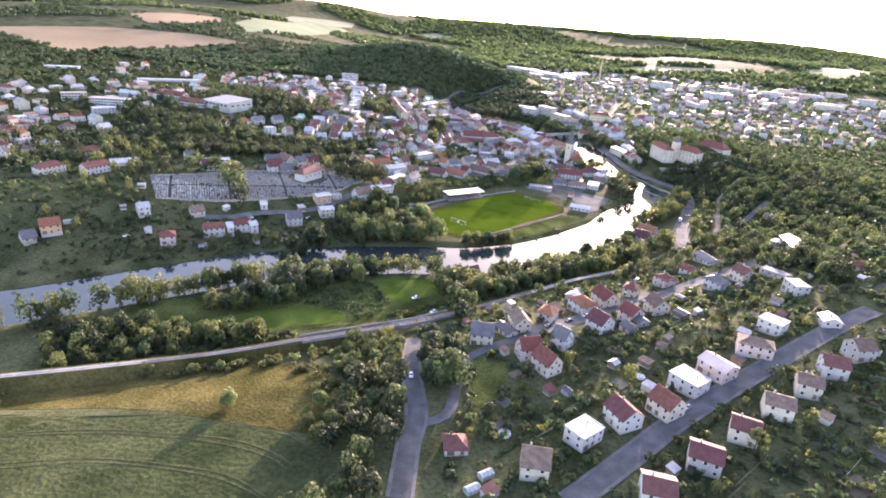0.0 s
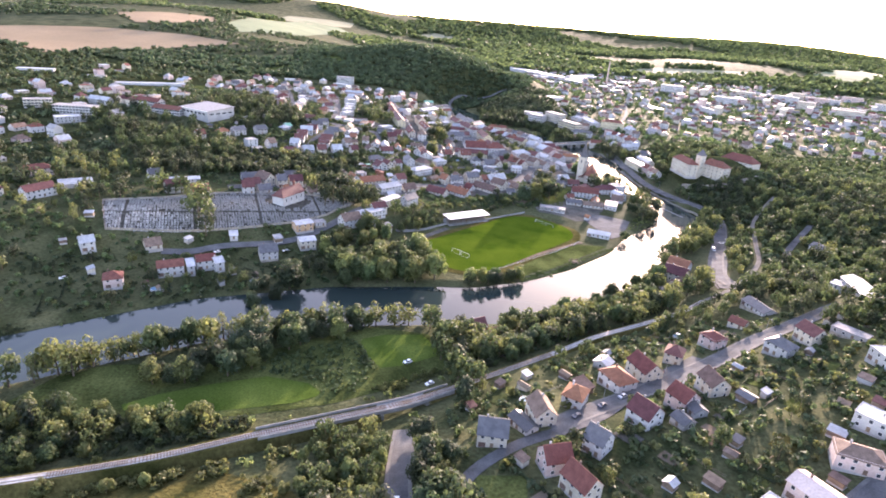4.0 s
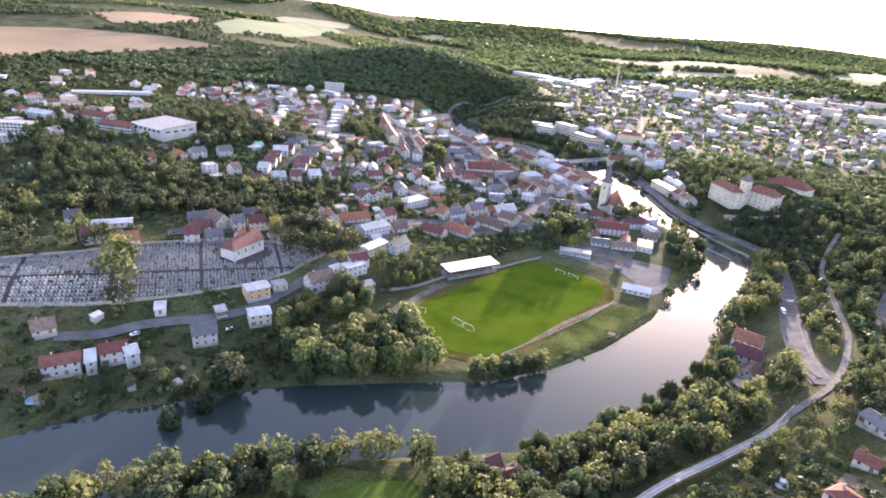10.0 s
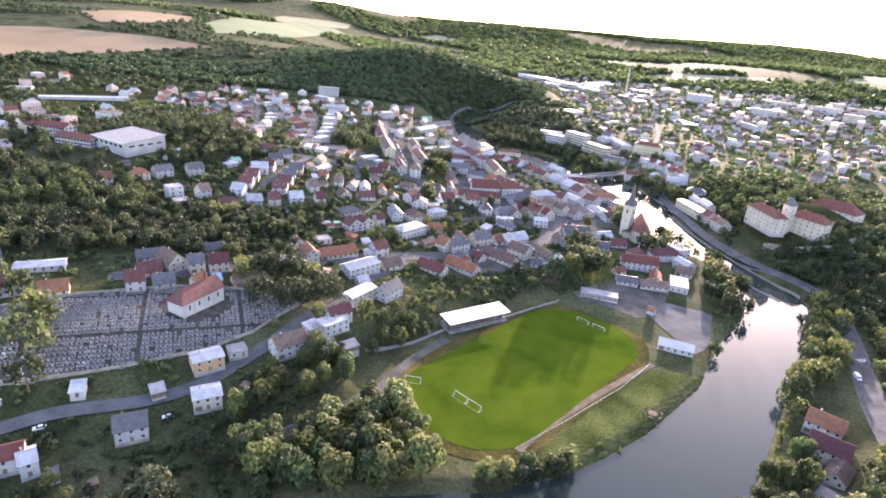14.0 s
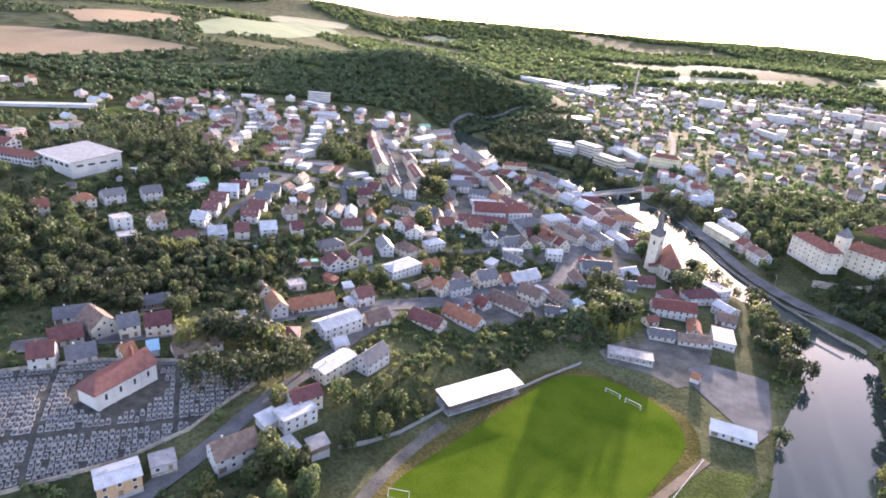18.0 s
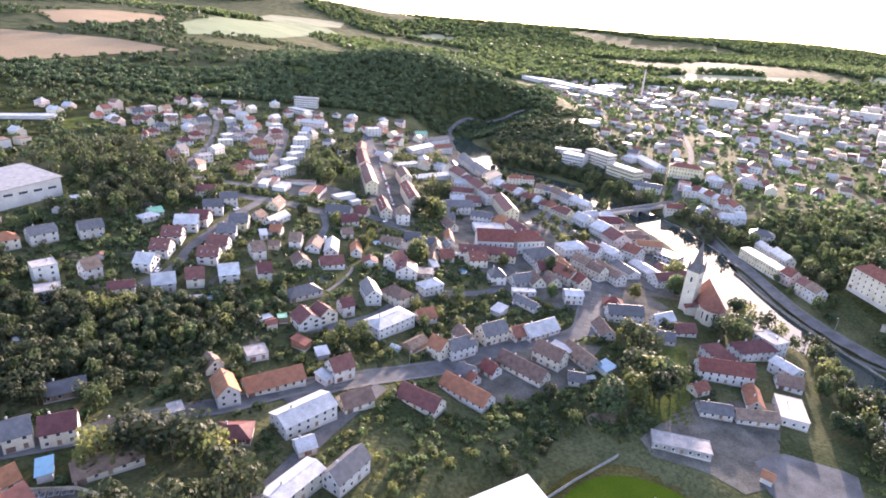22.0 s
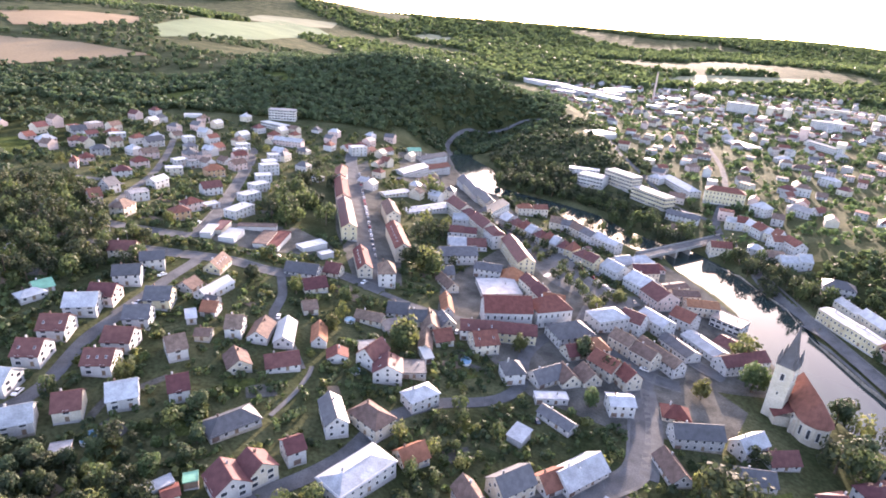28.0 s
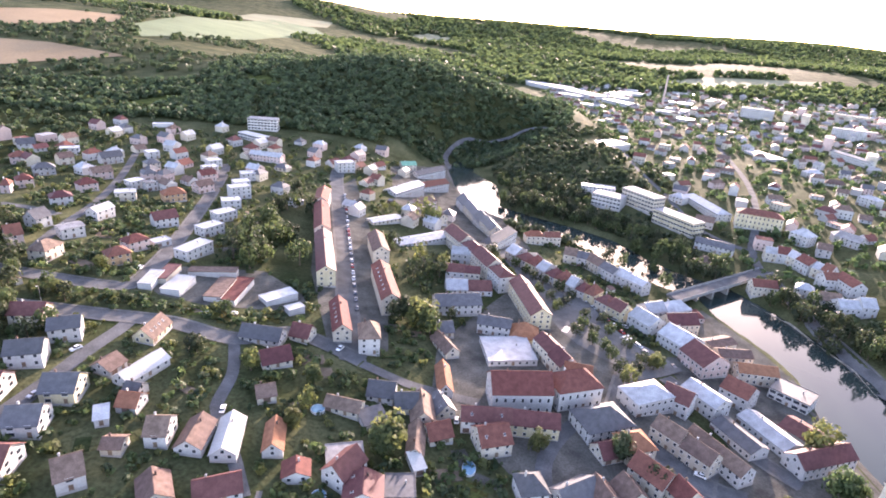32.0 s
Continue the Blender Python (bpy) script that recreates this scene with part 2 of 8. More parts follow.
# ---- mesh helpers ----
def mesh_of(name, verts, faces, mats, index=None):
    me = bpy.data.meshes.new(name)
    me.from_pydata(verts, [], faces)
    for k in mats if isinstance(mats, (list, tuple)) else [mats]:
        me.materials.append(M[k])
    if index is not None:
        me.polygons.foreach_set("material_index", np.asarray(index, dtype=np.int32))
    me.update()
    return me


def thing(name, me, m=None, label="", category="", group="", kind=""):
    ob = new(name, me)
    if m is not None:
        ob.matrix_basis = m
    return tagged(ob, label, category, group, kind)


def child(name, me, parent, m=None, label=""):
    ob = new(name, me)
    ob.parent = parent
    if m is not None:
        ob.matrix_basis = m
    if label:
        ob["label"] = label
    return ob


class Solid:
    """Collects boxes and prisms into one mesh."""

    def __init__(self):
        self.v, self.f, self.i = [], [], []

    def poly(self, pts, faces, mat=0):
        o = len(self.v)
        self.v += [tuple(p) for p in pts]
        self.f += [tuple(o + k for k in f) for f in faces]
        self.i += [mat] * len(faces)
        return self

    def box(self, x0, x1, y0, y1, z0, z1, mat=0):
        p = [(x0, y0, z0), (x1, y0, z0), (x1, y1, z0), (x0, y1, z0), (x0, y0, z1), (x1, y0, z1), (x1, y1, z1), (x0, y1, z1)]
        return self.poly(p, [(3, 2, 1, 0), (4, 5, 6, 7), (0, 1, 5, 4), (1, 2, 6, 5), (2, 3, 7, 6), (3, 0, 4, 7)], mat)

    def slab(self, quad, thick, mat=0):
        """A plate: its top face, counter-clockwise from above, and its thickness downwards."""
        n = len(quad)
        p = list(quad) + [(x, y, z - thick) for x, y, z in quad]
        return self.poly(p, [tuple(range(n)), tuple(range(2 * n - 1, n - 1, -1))] + [(k, k + n, (k + 1) % n + n, (k + 1) % n) for k in range(n)], mat)

    def tube(self, a, b, r0, r1, n=6, mat=0):
        a, b = Vector(a), Vector(b)
        q = (b - a).to_track_quat("Z", "Y")
        p = [a + q @ Vector((math.cos(k * 2 * math.pi / n) * r0, math.sin(k * 2 * math.pi / n) * r0, 0)) for k in range(n)]
        p += [b + q @ Vector((math.cos(k * 2 * math.pi / n) * r1, math.sin(k * 2 * math.pi / n) * r1, 0)) for k in range(n)]
        return self.poly(p, [(k, (k + 1) % n, (k + 1) % n + n, k + n) for k in range(n)] + [tuple(range(2 * n - 1, n - 1, -1))[::-1]], mat)

    def mesh(self, name, mats):
        return mesh_of(name, self.v, self.f, mats, self.i if isinstance(mats, (list, tuple)) and len(mats) > 1 else None)


# ---- ground and water ----
def steps(lo, hi, near_lo, near_hi, step, grow=1.09, top=90):
    mid = list(np.arange(near_lo, near_hi + 0.1, step))
    out, s, v = [], step, near_hi
    while v < hi:
        s = min(s * grow, top)
        v += s
        out.append(v)
    pre, s, v = [], step, near_lo
    while v > lo:
        s = min(s * grow, top)
        v -= s
        pre.append(v)
    return np.array(pre[::-1] + mid + out)


GX, GY = steps(-4500, 4500, -330, 330, 5.0, 1.07, 75), steps(-700, 4950, 60, 1100, 5.0, 1.05, 60)
XX, YY = np.meshgrid(GX, GY)
ZZ = ground_z(XX, YY)
nx, ny = len(GX), len(GY)


def sheet_z(x, y):
    """Height of the ground sheet itself (bilinear between its vertices)."""
    i = np.clip(np.searchsorted(GX, x) - 1, 0, nx - 2)
    j = np.clip(np.searchsorted(GY, y) - 1, 0, ny - 2)
    u, v = (x - GX[i]) / (GX[i + 1] - GX[i]), (y - GY[j]) / (GY[j + 1] - GY[j])
    return (ZZ[j, i] * (1 - u) + ZZ[j, i + 1] * u) * (1 - v) + (ZZ[j + 1, i] * (1 - u) + ZZ[j + 1, i + 1] * u) * v


def inside(poly, x, y):
    x, y = np.asarray(x, float), np.asarray(y, float)
    hit = np.zeros(x.shape, bool)
    for (ax, ay), (bx, by) in zip(poly, poly[1:] + poly[:1]):
        c = (ay > y) != (by > y)
        hit ^= c & (x < (bx - ax) * (y - ay) / ((by - ay) or 1e-9) + ax)
    return hit


verts = np.stack([XX, YY, ZZ], -1).reshape(-1, 3)
gi, gj = np.meshgrid(np.arange(nx - 1), np.arange(ny - 1))
a = (gj * nx + gi).ravel()
faces = np.stack([a, a + 1, a + nx + 1, a + nx], 1)
me = bpy.data.meshes.new("ground")
me.from_pydata(verts.tolist(), [], faces.tolist())
cx, cy = (XX[:-1, :-1] + XX[1:, 1:]).ravel() / 2, (YY[:-1, :-1] + YY[1:, 1:]).ravel() / 2
GROUND_MATS = ["ground", "forest", "meadow", "dry", "crop", "wheat", "pale", "greenfield", "dirt", "yard"]
for k in GROUND_MATS:
    me.materials.append(M[k])
ground_index = np.zeros(len(cx), dtype=np.int32)
me.update()
me.polygons.foreach_set("use_smooth", np.ones(len(faces), dtype=bool))
GROUND_ME = me
tagged(new("ground", me), "rolling valley ground of garden grass, meadow and farm fields", "ground", kind="structure")


TAKEN = np.zeros(len(cx), bool)


def sheet_over(poly, kind, name, label, rows, cols, lift):
    """A field's own sheet with clean edges, laid over the ground."""
    v, f = [], []
    for k, y in enumerate(np.linspace(min(p[1] for p in poly) + 0.05, max(p[1] for p in poly) - 0.05, rows)):
        xs = sorted(ax + (bx - ax) * (y - ay) / (by - ay) for (ax, ay), (bx, by) in zip(poly, poly[1:] + poly[:1]) if (ay > y) != (by > y))
        v += [(x, y, float(sheet_z(x, y)) + lift) for x in np.linspace(xs[0], xs[-1], cols + 1)]
        if k:
            o = (k - 1) * (cols + 1)
            f += [(o + s, o + s + 1, o + cols + s + 2, o + cols + s + 1) for s in range(cols)]
    tagged(new(name, mesh_of(name, v, f, kind)), label, "field", kind="structure")


def field(poly, kind, lift=0.11):
    TAKEN[inside(poly, cx, cy)] = True
    wx, wy = max(p[0] for p in poly) - min(p[0] for p in poly), max(p[1] for p in poly) - min(p[1] for p in poly)
    words = {"meadow": "green meadow grass", "yard": "trodden grey yard between buildings", "dry": "dry golden grass slope", "crop": "green cereal crop in rows", "lawn": "mown green lawn in the river meadow"}
    sheet_over(poly, kind, {"yard": "yard"}.get(kind, "meadow"), words.get(kind, "open ground"), max(4, int(wy / 2.5)), max(4, int(wx / 2.5)), lift)


def far_field(poly, kind):
    TAKEN[inside(poly, cx, cy)] = True
    sheet_over(poly, kind, "farm_field", {"wheat": "ripe tan wheat field on the uplands", "pale": "pale stubble field on the uplands"}.get(kind, "green farm field on the uplands"), 60, 24, 1.0)


def strip(pts, width, lift, step=4.0, across=1):
    """A ribbon draped over the ground along a bent line (smoothed)."""
    p = [Vector(q) for q in pts]
    line = []
    for k in range(len(p) - 1):
        a0, a1, a2, a3 = p[max(k - 1, 0)], p[k], p[k + 1], p[min(k + 2, len(p) - 1)]
        n = max(2, int((a2 - a1).length / step))
        for s in range(n):
            u = s / n
            line.append(0.5 * (2 * a1 + (a2 - a0) * u + (2 * a0 - 5 * a1 + 4 * a2 - a3) * u * u + (3 * a1 - a0 - 3 * a2 + a3) * u ** 3))
    line.append(p[-1])
    v, f = [], []
    for k, c in enumerate(line):
        d = (line[min(k + 1, len(line) - 1)] - line[max(k - 1, 0)]).normalized()
        nrm = Vector((-d.y, d.x))
        for s in range(across + 1):
            q = c + nrm * width * (0.5 - s / across)
            zz = max(float(sheet_z(q.x, q.y)), float(sheet_z(c.x, c.y)) - 0.4)
            v.append((q.x, q.y, zz + lift))
        if k:
            o = (k - 1) * (across + 1)
            f += [(o + s, o + s + 1, o + across + 2 + s, o + across + 1 + s) for s in range(across)]
    return v, f, line


BUSY = {}


def claim(x, y, r):
    for i in range(int((x - r) // 4), int((x + r) // 4) + 1):
        for j in range(int((y - r) // 4), int((y + r) // 4) + 1):
            if math.hypot(i * 4 + 2 - x, j * 4 + 2 - y) < r + 2:
                BUSY[(i, j)] = 1


def is_free(x, y):
    return (int(x // 4), int(y // 4)) not in BUSY


def road(pts, width=6.0, mat="asphalt", name="road", label="worn grey asphalt street", lift=0.22):
    v, f, line = strip(pts, width, lift, across=3)
    thing(name, mesh_of(name, v, f, mat), label=label, category="road", kind="structure")
    for c in line:
        claim(c.x, c.y, width / 2 + 0.5)
    if mat == "asphalt" and 6.5 <= width < 12:
        q = [Vector(p) for p in pts]
        for g in (-1, 1):
            side = []
            for k, p in enumerate(q):
                d = (q[min(k + 1, len(q) - 1)] - q[max(k - 1, 0)]).normalized()
                side.append(p + Vector((-d.y, d.x)) * g * (width / 2 + 0.6))
            v, f, _ = strip(side, 1.3, lift + 0.13, across=1)
            thing("pavement", mesh_of("pavement", v, f, "paving"), label="narrow grey pavement along the street", category="pavement", kind="structure")


rv, rf, _ = [], [], 0
for k, (x, y, wd) in enumerate(RIVER):
    x0, y0, _ = RIVER[max(k - 1, 0)]
    x1, y1, _ = RIVER[min(k + 1, len(RIVER) - 1)]
    d = Vector((x1 - x0, y1 - y0)).normalized()
    for s in (-1, 1):
        rv.append((x - d.y * s * (wd / 2 + 9), y + d.x * s * (wd / 2 + 9), 0.0))
    if k:
        rf.append((2 * k - 2, 2 * k - 1, 2 * k + 1, 2 * k))
thing("river", mesh_of("river", rv, rf, "water"), label="calm dark river reflecting sky and bank trees", category="river", kind="structure")


# ---- buildings ----
def window_mesh(name, w, h, mat="trimwhite"):
    """A frame standing proud of the wall round a pane set back in it, as one skin."""
    s = Solid()
    b, o, i = 0.10, 0.08, 0.015
    ring = lambda x, z, y: [(-x, y, -z), (x, y, -z), (x, y, z), (-x, y, z)]
    p = ring(w / 2 + b, h / 2 + b, -0.06) + ring(w / 2 + b, h / 2 + b, o) + ring(w / 2, h / 2, o) + ring(w / 2, h / 2, i)
    s.poly(p, [(r * 4 + k, r * 4 + (k + 1) % 4, r * 4 + 4 + (k + 1) % 4, r * 4 + 4 + k) for r in range(3) for k in range(4)], 0)
    s.f.append((15, 14, 13, 12)[::-1])
    s.i.append(1)
    s.f = [f[::-1] for f in s.f]
    return s.mesh(name, [mat, "pane"])


WIN = {"s": window_mesh("window", 1.1, 1.3), "w": window_mesh("window", 1.9, 1.4), "t": window_mesh("window", 1.0, 1.9), "x": window_mesh("window", 2.6, 1.5)}
ds = Solid()
ds.box(-0.5, 0.5, -0.05, 0.05, 0, 2.05)
ds.box(-0.62, -0.5, -0.05, 0.1, 0, 2.15).box(0.5, 0.62, -0.05, 0.1, 0, 2.15).box(-0.5, 0.5, -0.05, 0.1, 2.05, 2.15)
DOOR = ds.mesh("door", "timber")
gs = Solid()
gp, gf = [], []
for k in range(6):
    for yy, zz in ((0.09, 0.0 + 0.42 * k), (0.05, 0.03 + 0.42 * k)):
        gp += [(-1.25, yy, zz), (1.25, yy, zz)]
for k in range(len(gp) // 2 - 1):
    gf.append((2 * k + 1, 2 * k, 2 * k + 2, 2 * k + 3))
gs.poly(gp, gf)
GATE = gs.mesh("garage_door", "brown")
ch = Solid()
ch.box(-0.27, 0.27, -0.27, 0.27, -1.2, 0.85).box(-0.33, 0.33, -0.33, 0.33, 0.85, 0.97).box(-0.14, 0.14, -0.14, 0.14, 0.97, 1.15)
CHIMNEY = {k: ch.mesh("chimney", k) for k in ("brown", "white", "grey")}
sk = Solid()
sk.box(-0.4, 0.4, -0.6, 0.6, 0.0, 0.12, 0).box(-0.32, 0.32, -0.52, 0.52, 0.12, 0.14, 1)
SKYLIGHT = sk.mesh("skylight", ["trimwhite", "pane"])
ROOF_WORDS = {"red": "red tiled", "orange": "orange tiled", "maroon": "maroon", "brown": "weathered brown tiled", "slate": "dark grey", "tin": "pale sheet-metal",
              "felt": "grey felt", "white": "white sheet", "green_tin": "green metal", "blue": "blue", "pane": "glazed", "timber": "boarded", "grey": "grey", "concrete": "concrete", "pink": "pale red"}
WALL_WORDS = {"white": "white", "cream": "cream", "grey": "grey", "pink": "pink", "yellow": "yellow", "ochre": "ochre", "timber": "timber", "stone": "stone", "red": "red brick",
              "brown": "brown boarded", "concrete": "concrete", "tin": "sheet-metal", "orange": "orange"}


def facade(ob, length, height, storeys, put, win="s", gap=3.0, door=False, sill=1.0, garage=False):
    """Rows of windows on a wall of that length; put(u, z) gives the pose on the wall."""
    n = max(1, int((length - 1.0) / gap))
    step = length / n
    fl = height / storeys
    for k in range(n):
        u = -length / 2 + step * (k + 0.5)
        for s in range(storeys):
            if s == 0 and garage and k == 0 and step > 2.7:
                child("garage_door", GATE, ob, put(u, 0.05))
            elif s == 0 and door and k == n // 2:
                child("door", DOOR, ob, put(u, 0.1))
            else:
                child("window", WIN[win], ob, put(u, fl * s + sill + 0.65))


def house(x, y, rot, w, d, storeys=2, roof="red", wall="white", kind="gable", pitch=40, detail=2, name="house", category="house", label="", group="", win="s", gap=3.0,
          floor=2.8, chimney=1, over=0.45, z=None, sky=0, dorm=0, base=None):
    """A house whose long axis runs at rot degrees; w long, d deep."""
    h = storeys * floor
    rise = {"gable": d / 2 * math.tan(radians(pitch)), "half": d / 2 * math.tan(radians(pitch)), "hip": d / 2 * math.tan(radians(pitch)), "flat": 0.0,
            "shed": d * math.tan(radians(min(pitch, 12)))}[kind]
    if base is None:
        c, s_ = math.cos(radians(rot)), math.sin(radians(rot))
        zs = [float(sheet_z(x + c * a * w / 2 - s_ * b * d / 2, y + s_ * a * w / 2 + c * b * d / 2)) for a in (-1, 1) for b in (-1, 1)]
        base = sum(zs) / 4 + 0.15
        deep = base - min(zs) + 0.5
    else:
        deep = 2.0
    s = Solid()
    hw, hd = w / 2, d / 2
    if kind in ("gable", "half"):
        s.poly([(-hw, -hd, -deep), (hw, -hd, -deep), (hw, hd, -deep), (-hw, hd, -deep), (-hw, -hd, h), (hw, -hd, h), (hw, hd, h), (-hw, hd, h), (-hw, 0, h + rise - 0.05), (hw, 0, h + rise - 0.05)],
               [(0, 1, 5, 4), (2, 3, 7, 6), (1, 2, 6, 9, 5), (3, 0, 4, 8, 7), (4, 5, 9, 8), (6, 7, 8, 9), (3, 2, 1, 0)])
    elif kind == "shed":
        s.poly([(-hw, -hd, -deep), (hw, -hd, -deep), (hw, hd, -deep), (-hw, hd, -deep), (-hw, -hd, h), (hw, -hd, h), (hw, hd, h + rise), (-hw, hd, h + rise)],
               [(0, 1, 5, 4), (2, 3, 7, 6), (1, 2, 6, 5), (3, 0, 4, 7), (4, 5, 6, 7), (3, 2, 1, 0)])
    else:
        s.box(-hw, hw, -hd, hd, -deep, h)
    s.box(-hw - 0.06, hw + 0.06, -hd - 0.06, hd + 0.06, -deep, 0.35, 1)
    ob = thing(name, s.mesh(name, [wall, "grey" if wall != "grey" else "stone"]), pose(x, y, base, 0, 0, rot),
               label or "%s %s, %s walls, %s %s roof" % ({1: "single-storey", 2: "two-storey", 3: "three-storey", 4: "four-storey"}.get(storeys, "multi-storey"), name.replace("_", " "), WALL_WORDS[wall], ROOF_WORDS[roof], {"half": "gable", "shed": "lean-to"}.get(kind, kind)),
               category, group)
    r = Solid()
    t, o = 0.2, over
    if kind in ("gable", "half"):
        sl = math.tan(radians(pitch))
        e = h - o * sl
        top = h + rise + 0.12
        for g in (-1, 1):
            q = [(-hw - o, g * (hd + o), e + 0.12), (hw + o, g * (hd + o), e + 0.12), (hw + o, 0, top), (-hw - o, 0, top)]
            r.slab(q if g < 0 else q[::-1], t)
        r.box(-hw - o, hw + o, -0.14, 0.14, top - 0.05, top + 0.07)
    elif kind == "hip":
        k = max(0.3, hw - hd * 0.95)
        e, top = h - o * 0.6, h + rise
        a, b = hw + o, hd + o
        p = [(-a, -b, e), (a, -b, e), (a, b, e), (-a, b, e), (-k, 0, top), (k, 0, top)]
        p += [(px, py, pz - 0.2) for px, py, pz in p[:4]]
        r.poly(p, [(0, 1, 5, 4), (2, 3, 4, 5), (1, 2, 5), (3, 0, 4), (9, 8, 7, 6), (0, 6, 7, 1), (1, 7, 8, 2), (2, 8, 9, 3), (3, 9, 6, 0)])
        r.tube((-k, 0, top), (k, 0, top), 0.14, 0.14, 5)
    elif kind == "shed":
        sl = rise / d
        r.slab([(-hw - o, -hd - o, h - o * sl + 0.2), (hw + o, -hd - o, h - o * sl + 0.2), (hw + o, hd + o, h + rise + o * sl + 0.2), (-hw - o, hd + o, h + rise + o * sl + 0.2)], 0.2)
    else:
        r.box(-hw - 0.15, hw + 0.15, -hd - 0.15, hd + 0.15, h + 0.004, h + 0.25)
        for x0, x1, y0, y1 in ((-hw - 0.2, hw + 0.2, -hd - 0.2, -hd), (-hw - 0.2, hw + 0.2, hd, hd + 0.2), (-hw - 0.2, -hw, -hd, hd), (hw, hw + 0.2, -hd, hd)):
            r.box(x0, x1, y0, y1, h + 0.02, h + 0.42)
    rf_ob = child("roof", r.mesh("roof", roof), ob)
    claim(x, y, max(w, d) * 0.52)
    if kind in ("gable", "half", "hip") and chimney and detail:
        for k in range(chimney):
            u = (-0.22 + 0.5 * k) * w
            child("chimney", CHIMNEY[("brown", "grey", "white")[(int(abs(x)) + k) % 3]], rf_ob, Matrix.Translation((u, d * 0.1, h + rise * 0.8 + 0.3)))
    if kind == "flat" and detail:
        child("chimney", CHIMNEY["grey"], rf_ob, Matrix.Translation((w * 0.2, d * 0.1, h + 0.3)))
    for k in range(sky):
        for g in (-1,):
            a = math.atan2(rise, hd)
            child("skylight", SKYLIGHT, rf_ob, Matrix.Translation((-w * 0.3 + k * w * 0.6 / max(1, sky - 1), g * hd * 0.55, h + rise * 0.45 + 0.12)) @ Matrix.Rotation(-g * a, 4, "X"))
    for k in range(dorm):
        u = -w / 2 + w / dorm * (k + 0.5)
        q = Solid()
        q.box(u - 0.7, u + 0.7, -hd * 0.72, 0, h + rise * 0.15, h + rise * 0.28 + 1.25, 0)
        q.slab([(u - 0.9, -hd * 0.8, h + rise * 0.28 + 1.3), (u + 0.9, -hd * 0.8, h + rise * 0.28 + 1.3), (u + 0.9, 0, h + rise * 0.28 + 1.75), (u - 0.9, 0, h + rise * 0.28 + 1.75)], 0.12, 1)
        dm = child("dormer", q.mesh("dormer", [wall, roof]), rf_ob)
        child("window", WIN["s"], dm, pose(u, -hd * 0.72, h + rise * 0.28 + 0.6, 0, 0, 180) @ Matrix.Diagonal((0.8, 1, 0.7, 1)))
    if detail >= 1:
        c, sn = math.cos(radians(rot)), math.sin(radians(rot))
        for length, nxl, nyl, put, first in ((w, 0, -1, lambda u, zz: pose(u, -hd, zz, 0, 0, 180), True), (w, 0, 1, lambda u, zz: pose(u, hd, zz), False),
                                             (d, -1, 0, lambda u, zz: pose(-hw, u, zz, 0, 0, 90), False), (d, 1, 0, lambda u, zz: pose(hw, u, zz, 0, 0, -90), False)):
            nxw, nyw = c * nxl - sn * nyl, sn * nxl + c * nyl
            if nxw * -x - nyw * 260 > 60:        # the sides towards the valley carry the windows
                facade(ob, length, h, storeys, put, win, gap if nyl else max(gap, 3.2), first, garage=(first and int(abs(x * 3)) % 3 == 0 and win == "s"))
                if kind == "gable" and nxl and rise > 2.4:
                    child("window", WIN["s"], ob, put(0, h + 0.9))
    return ob


def terrace(x0, y0, x1, y1, d, n=3, storeys=2, seed=1, roofs=("red", "maroon", "brown", "tin", "slate"), walls=("white", "cream", "pink", "grey", "yellow"), floor=3.2, detail=2, pitch=38):
    """Town houses wall to wall along a line; their ridges run with it."""
    g = random.Random(seed)
    r = math.degrees(math.atan2(y1 - y0, x1 - x0))
    if math.cos(radians(r)) < 0:
        r += 180
    ln = math.hypot(x1 - x0, y1 - y0)
    cuts = [0.0] + sorted((k + g.uniform(-0.22, 0.22)) / n for k in range(1, n)) + [1.0]
    for a0, a1 in zip(cuts, cuts[1:]):
        m, dd = (a0 + a1) / 2, d * g.uniform(0.9, 1.1)
        house(x0 + (x1 - x0) * m, y0 + (y1 - y0) * m, r, ln * (a1 - a0) - 0.05, dd, storeys, g.choice(roofs), g.choice(walls), g.choice(("gable", "gable", "gable", "hip")),
              pitch * g.uniform(0.85, 1.1), detail, name="town_house", over=0.12, floor=floor * g.uniform(0.92, 1.1), gap=2.7)


# ---- trees ----
rng = np.random.default_rng(7)


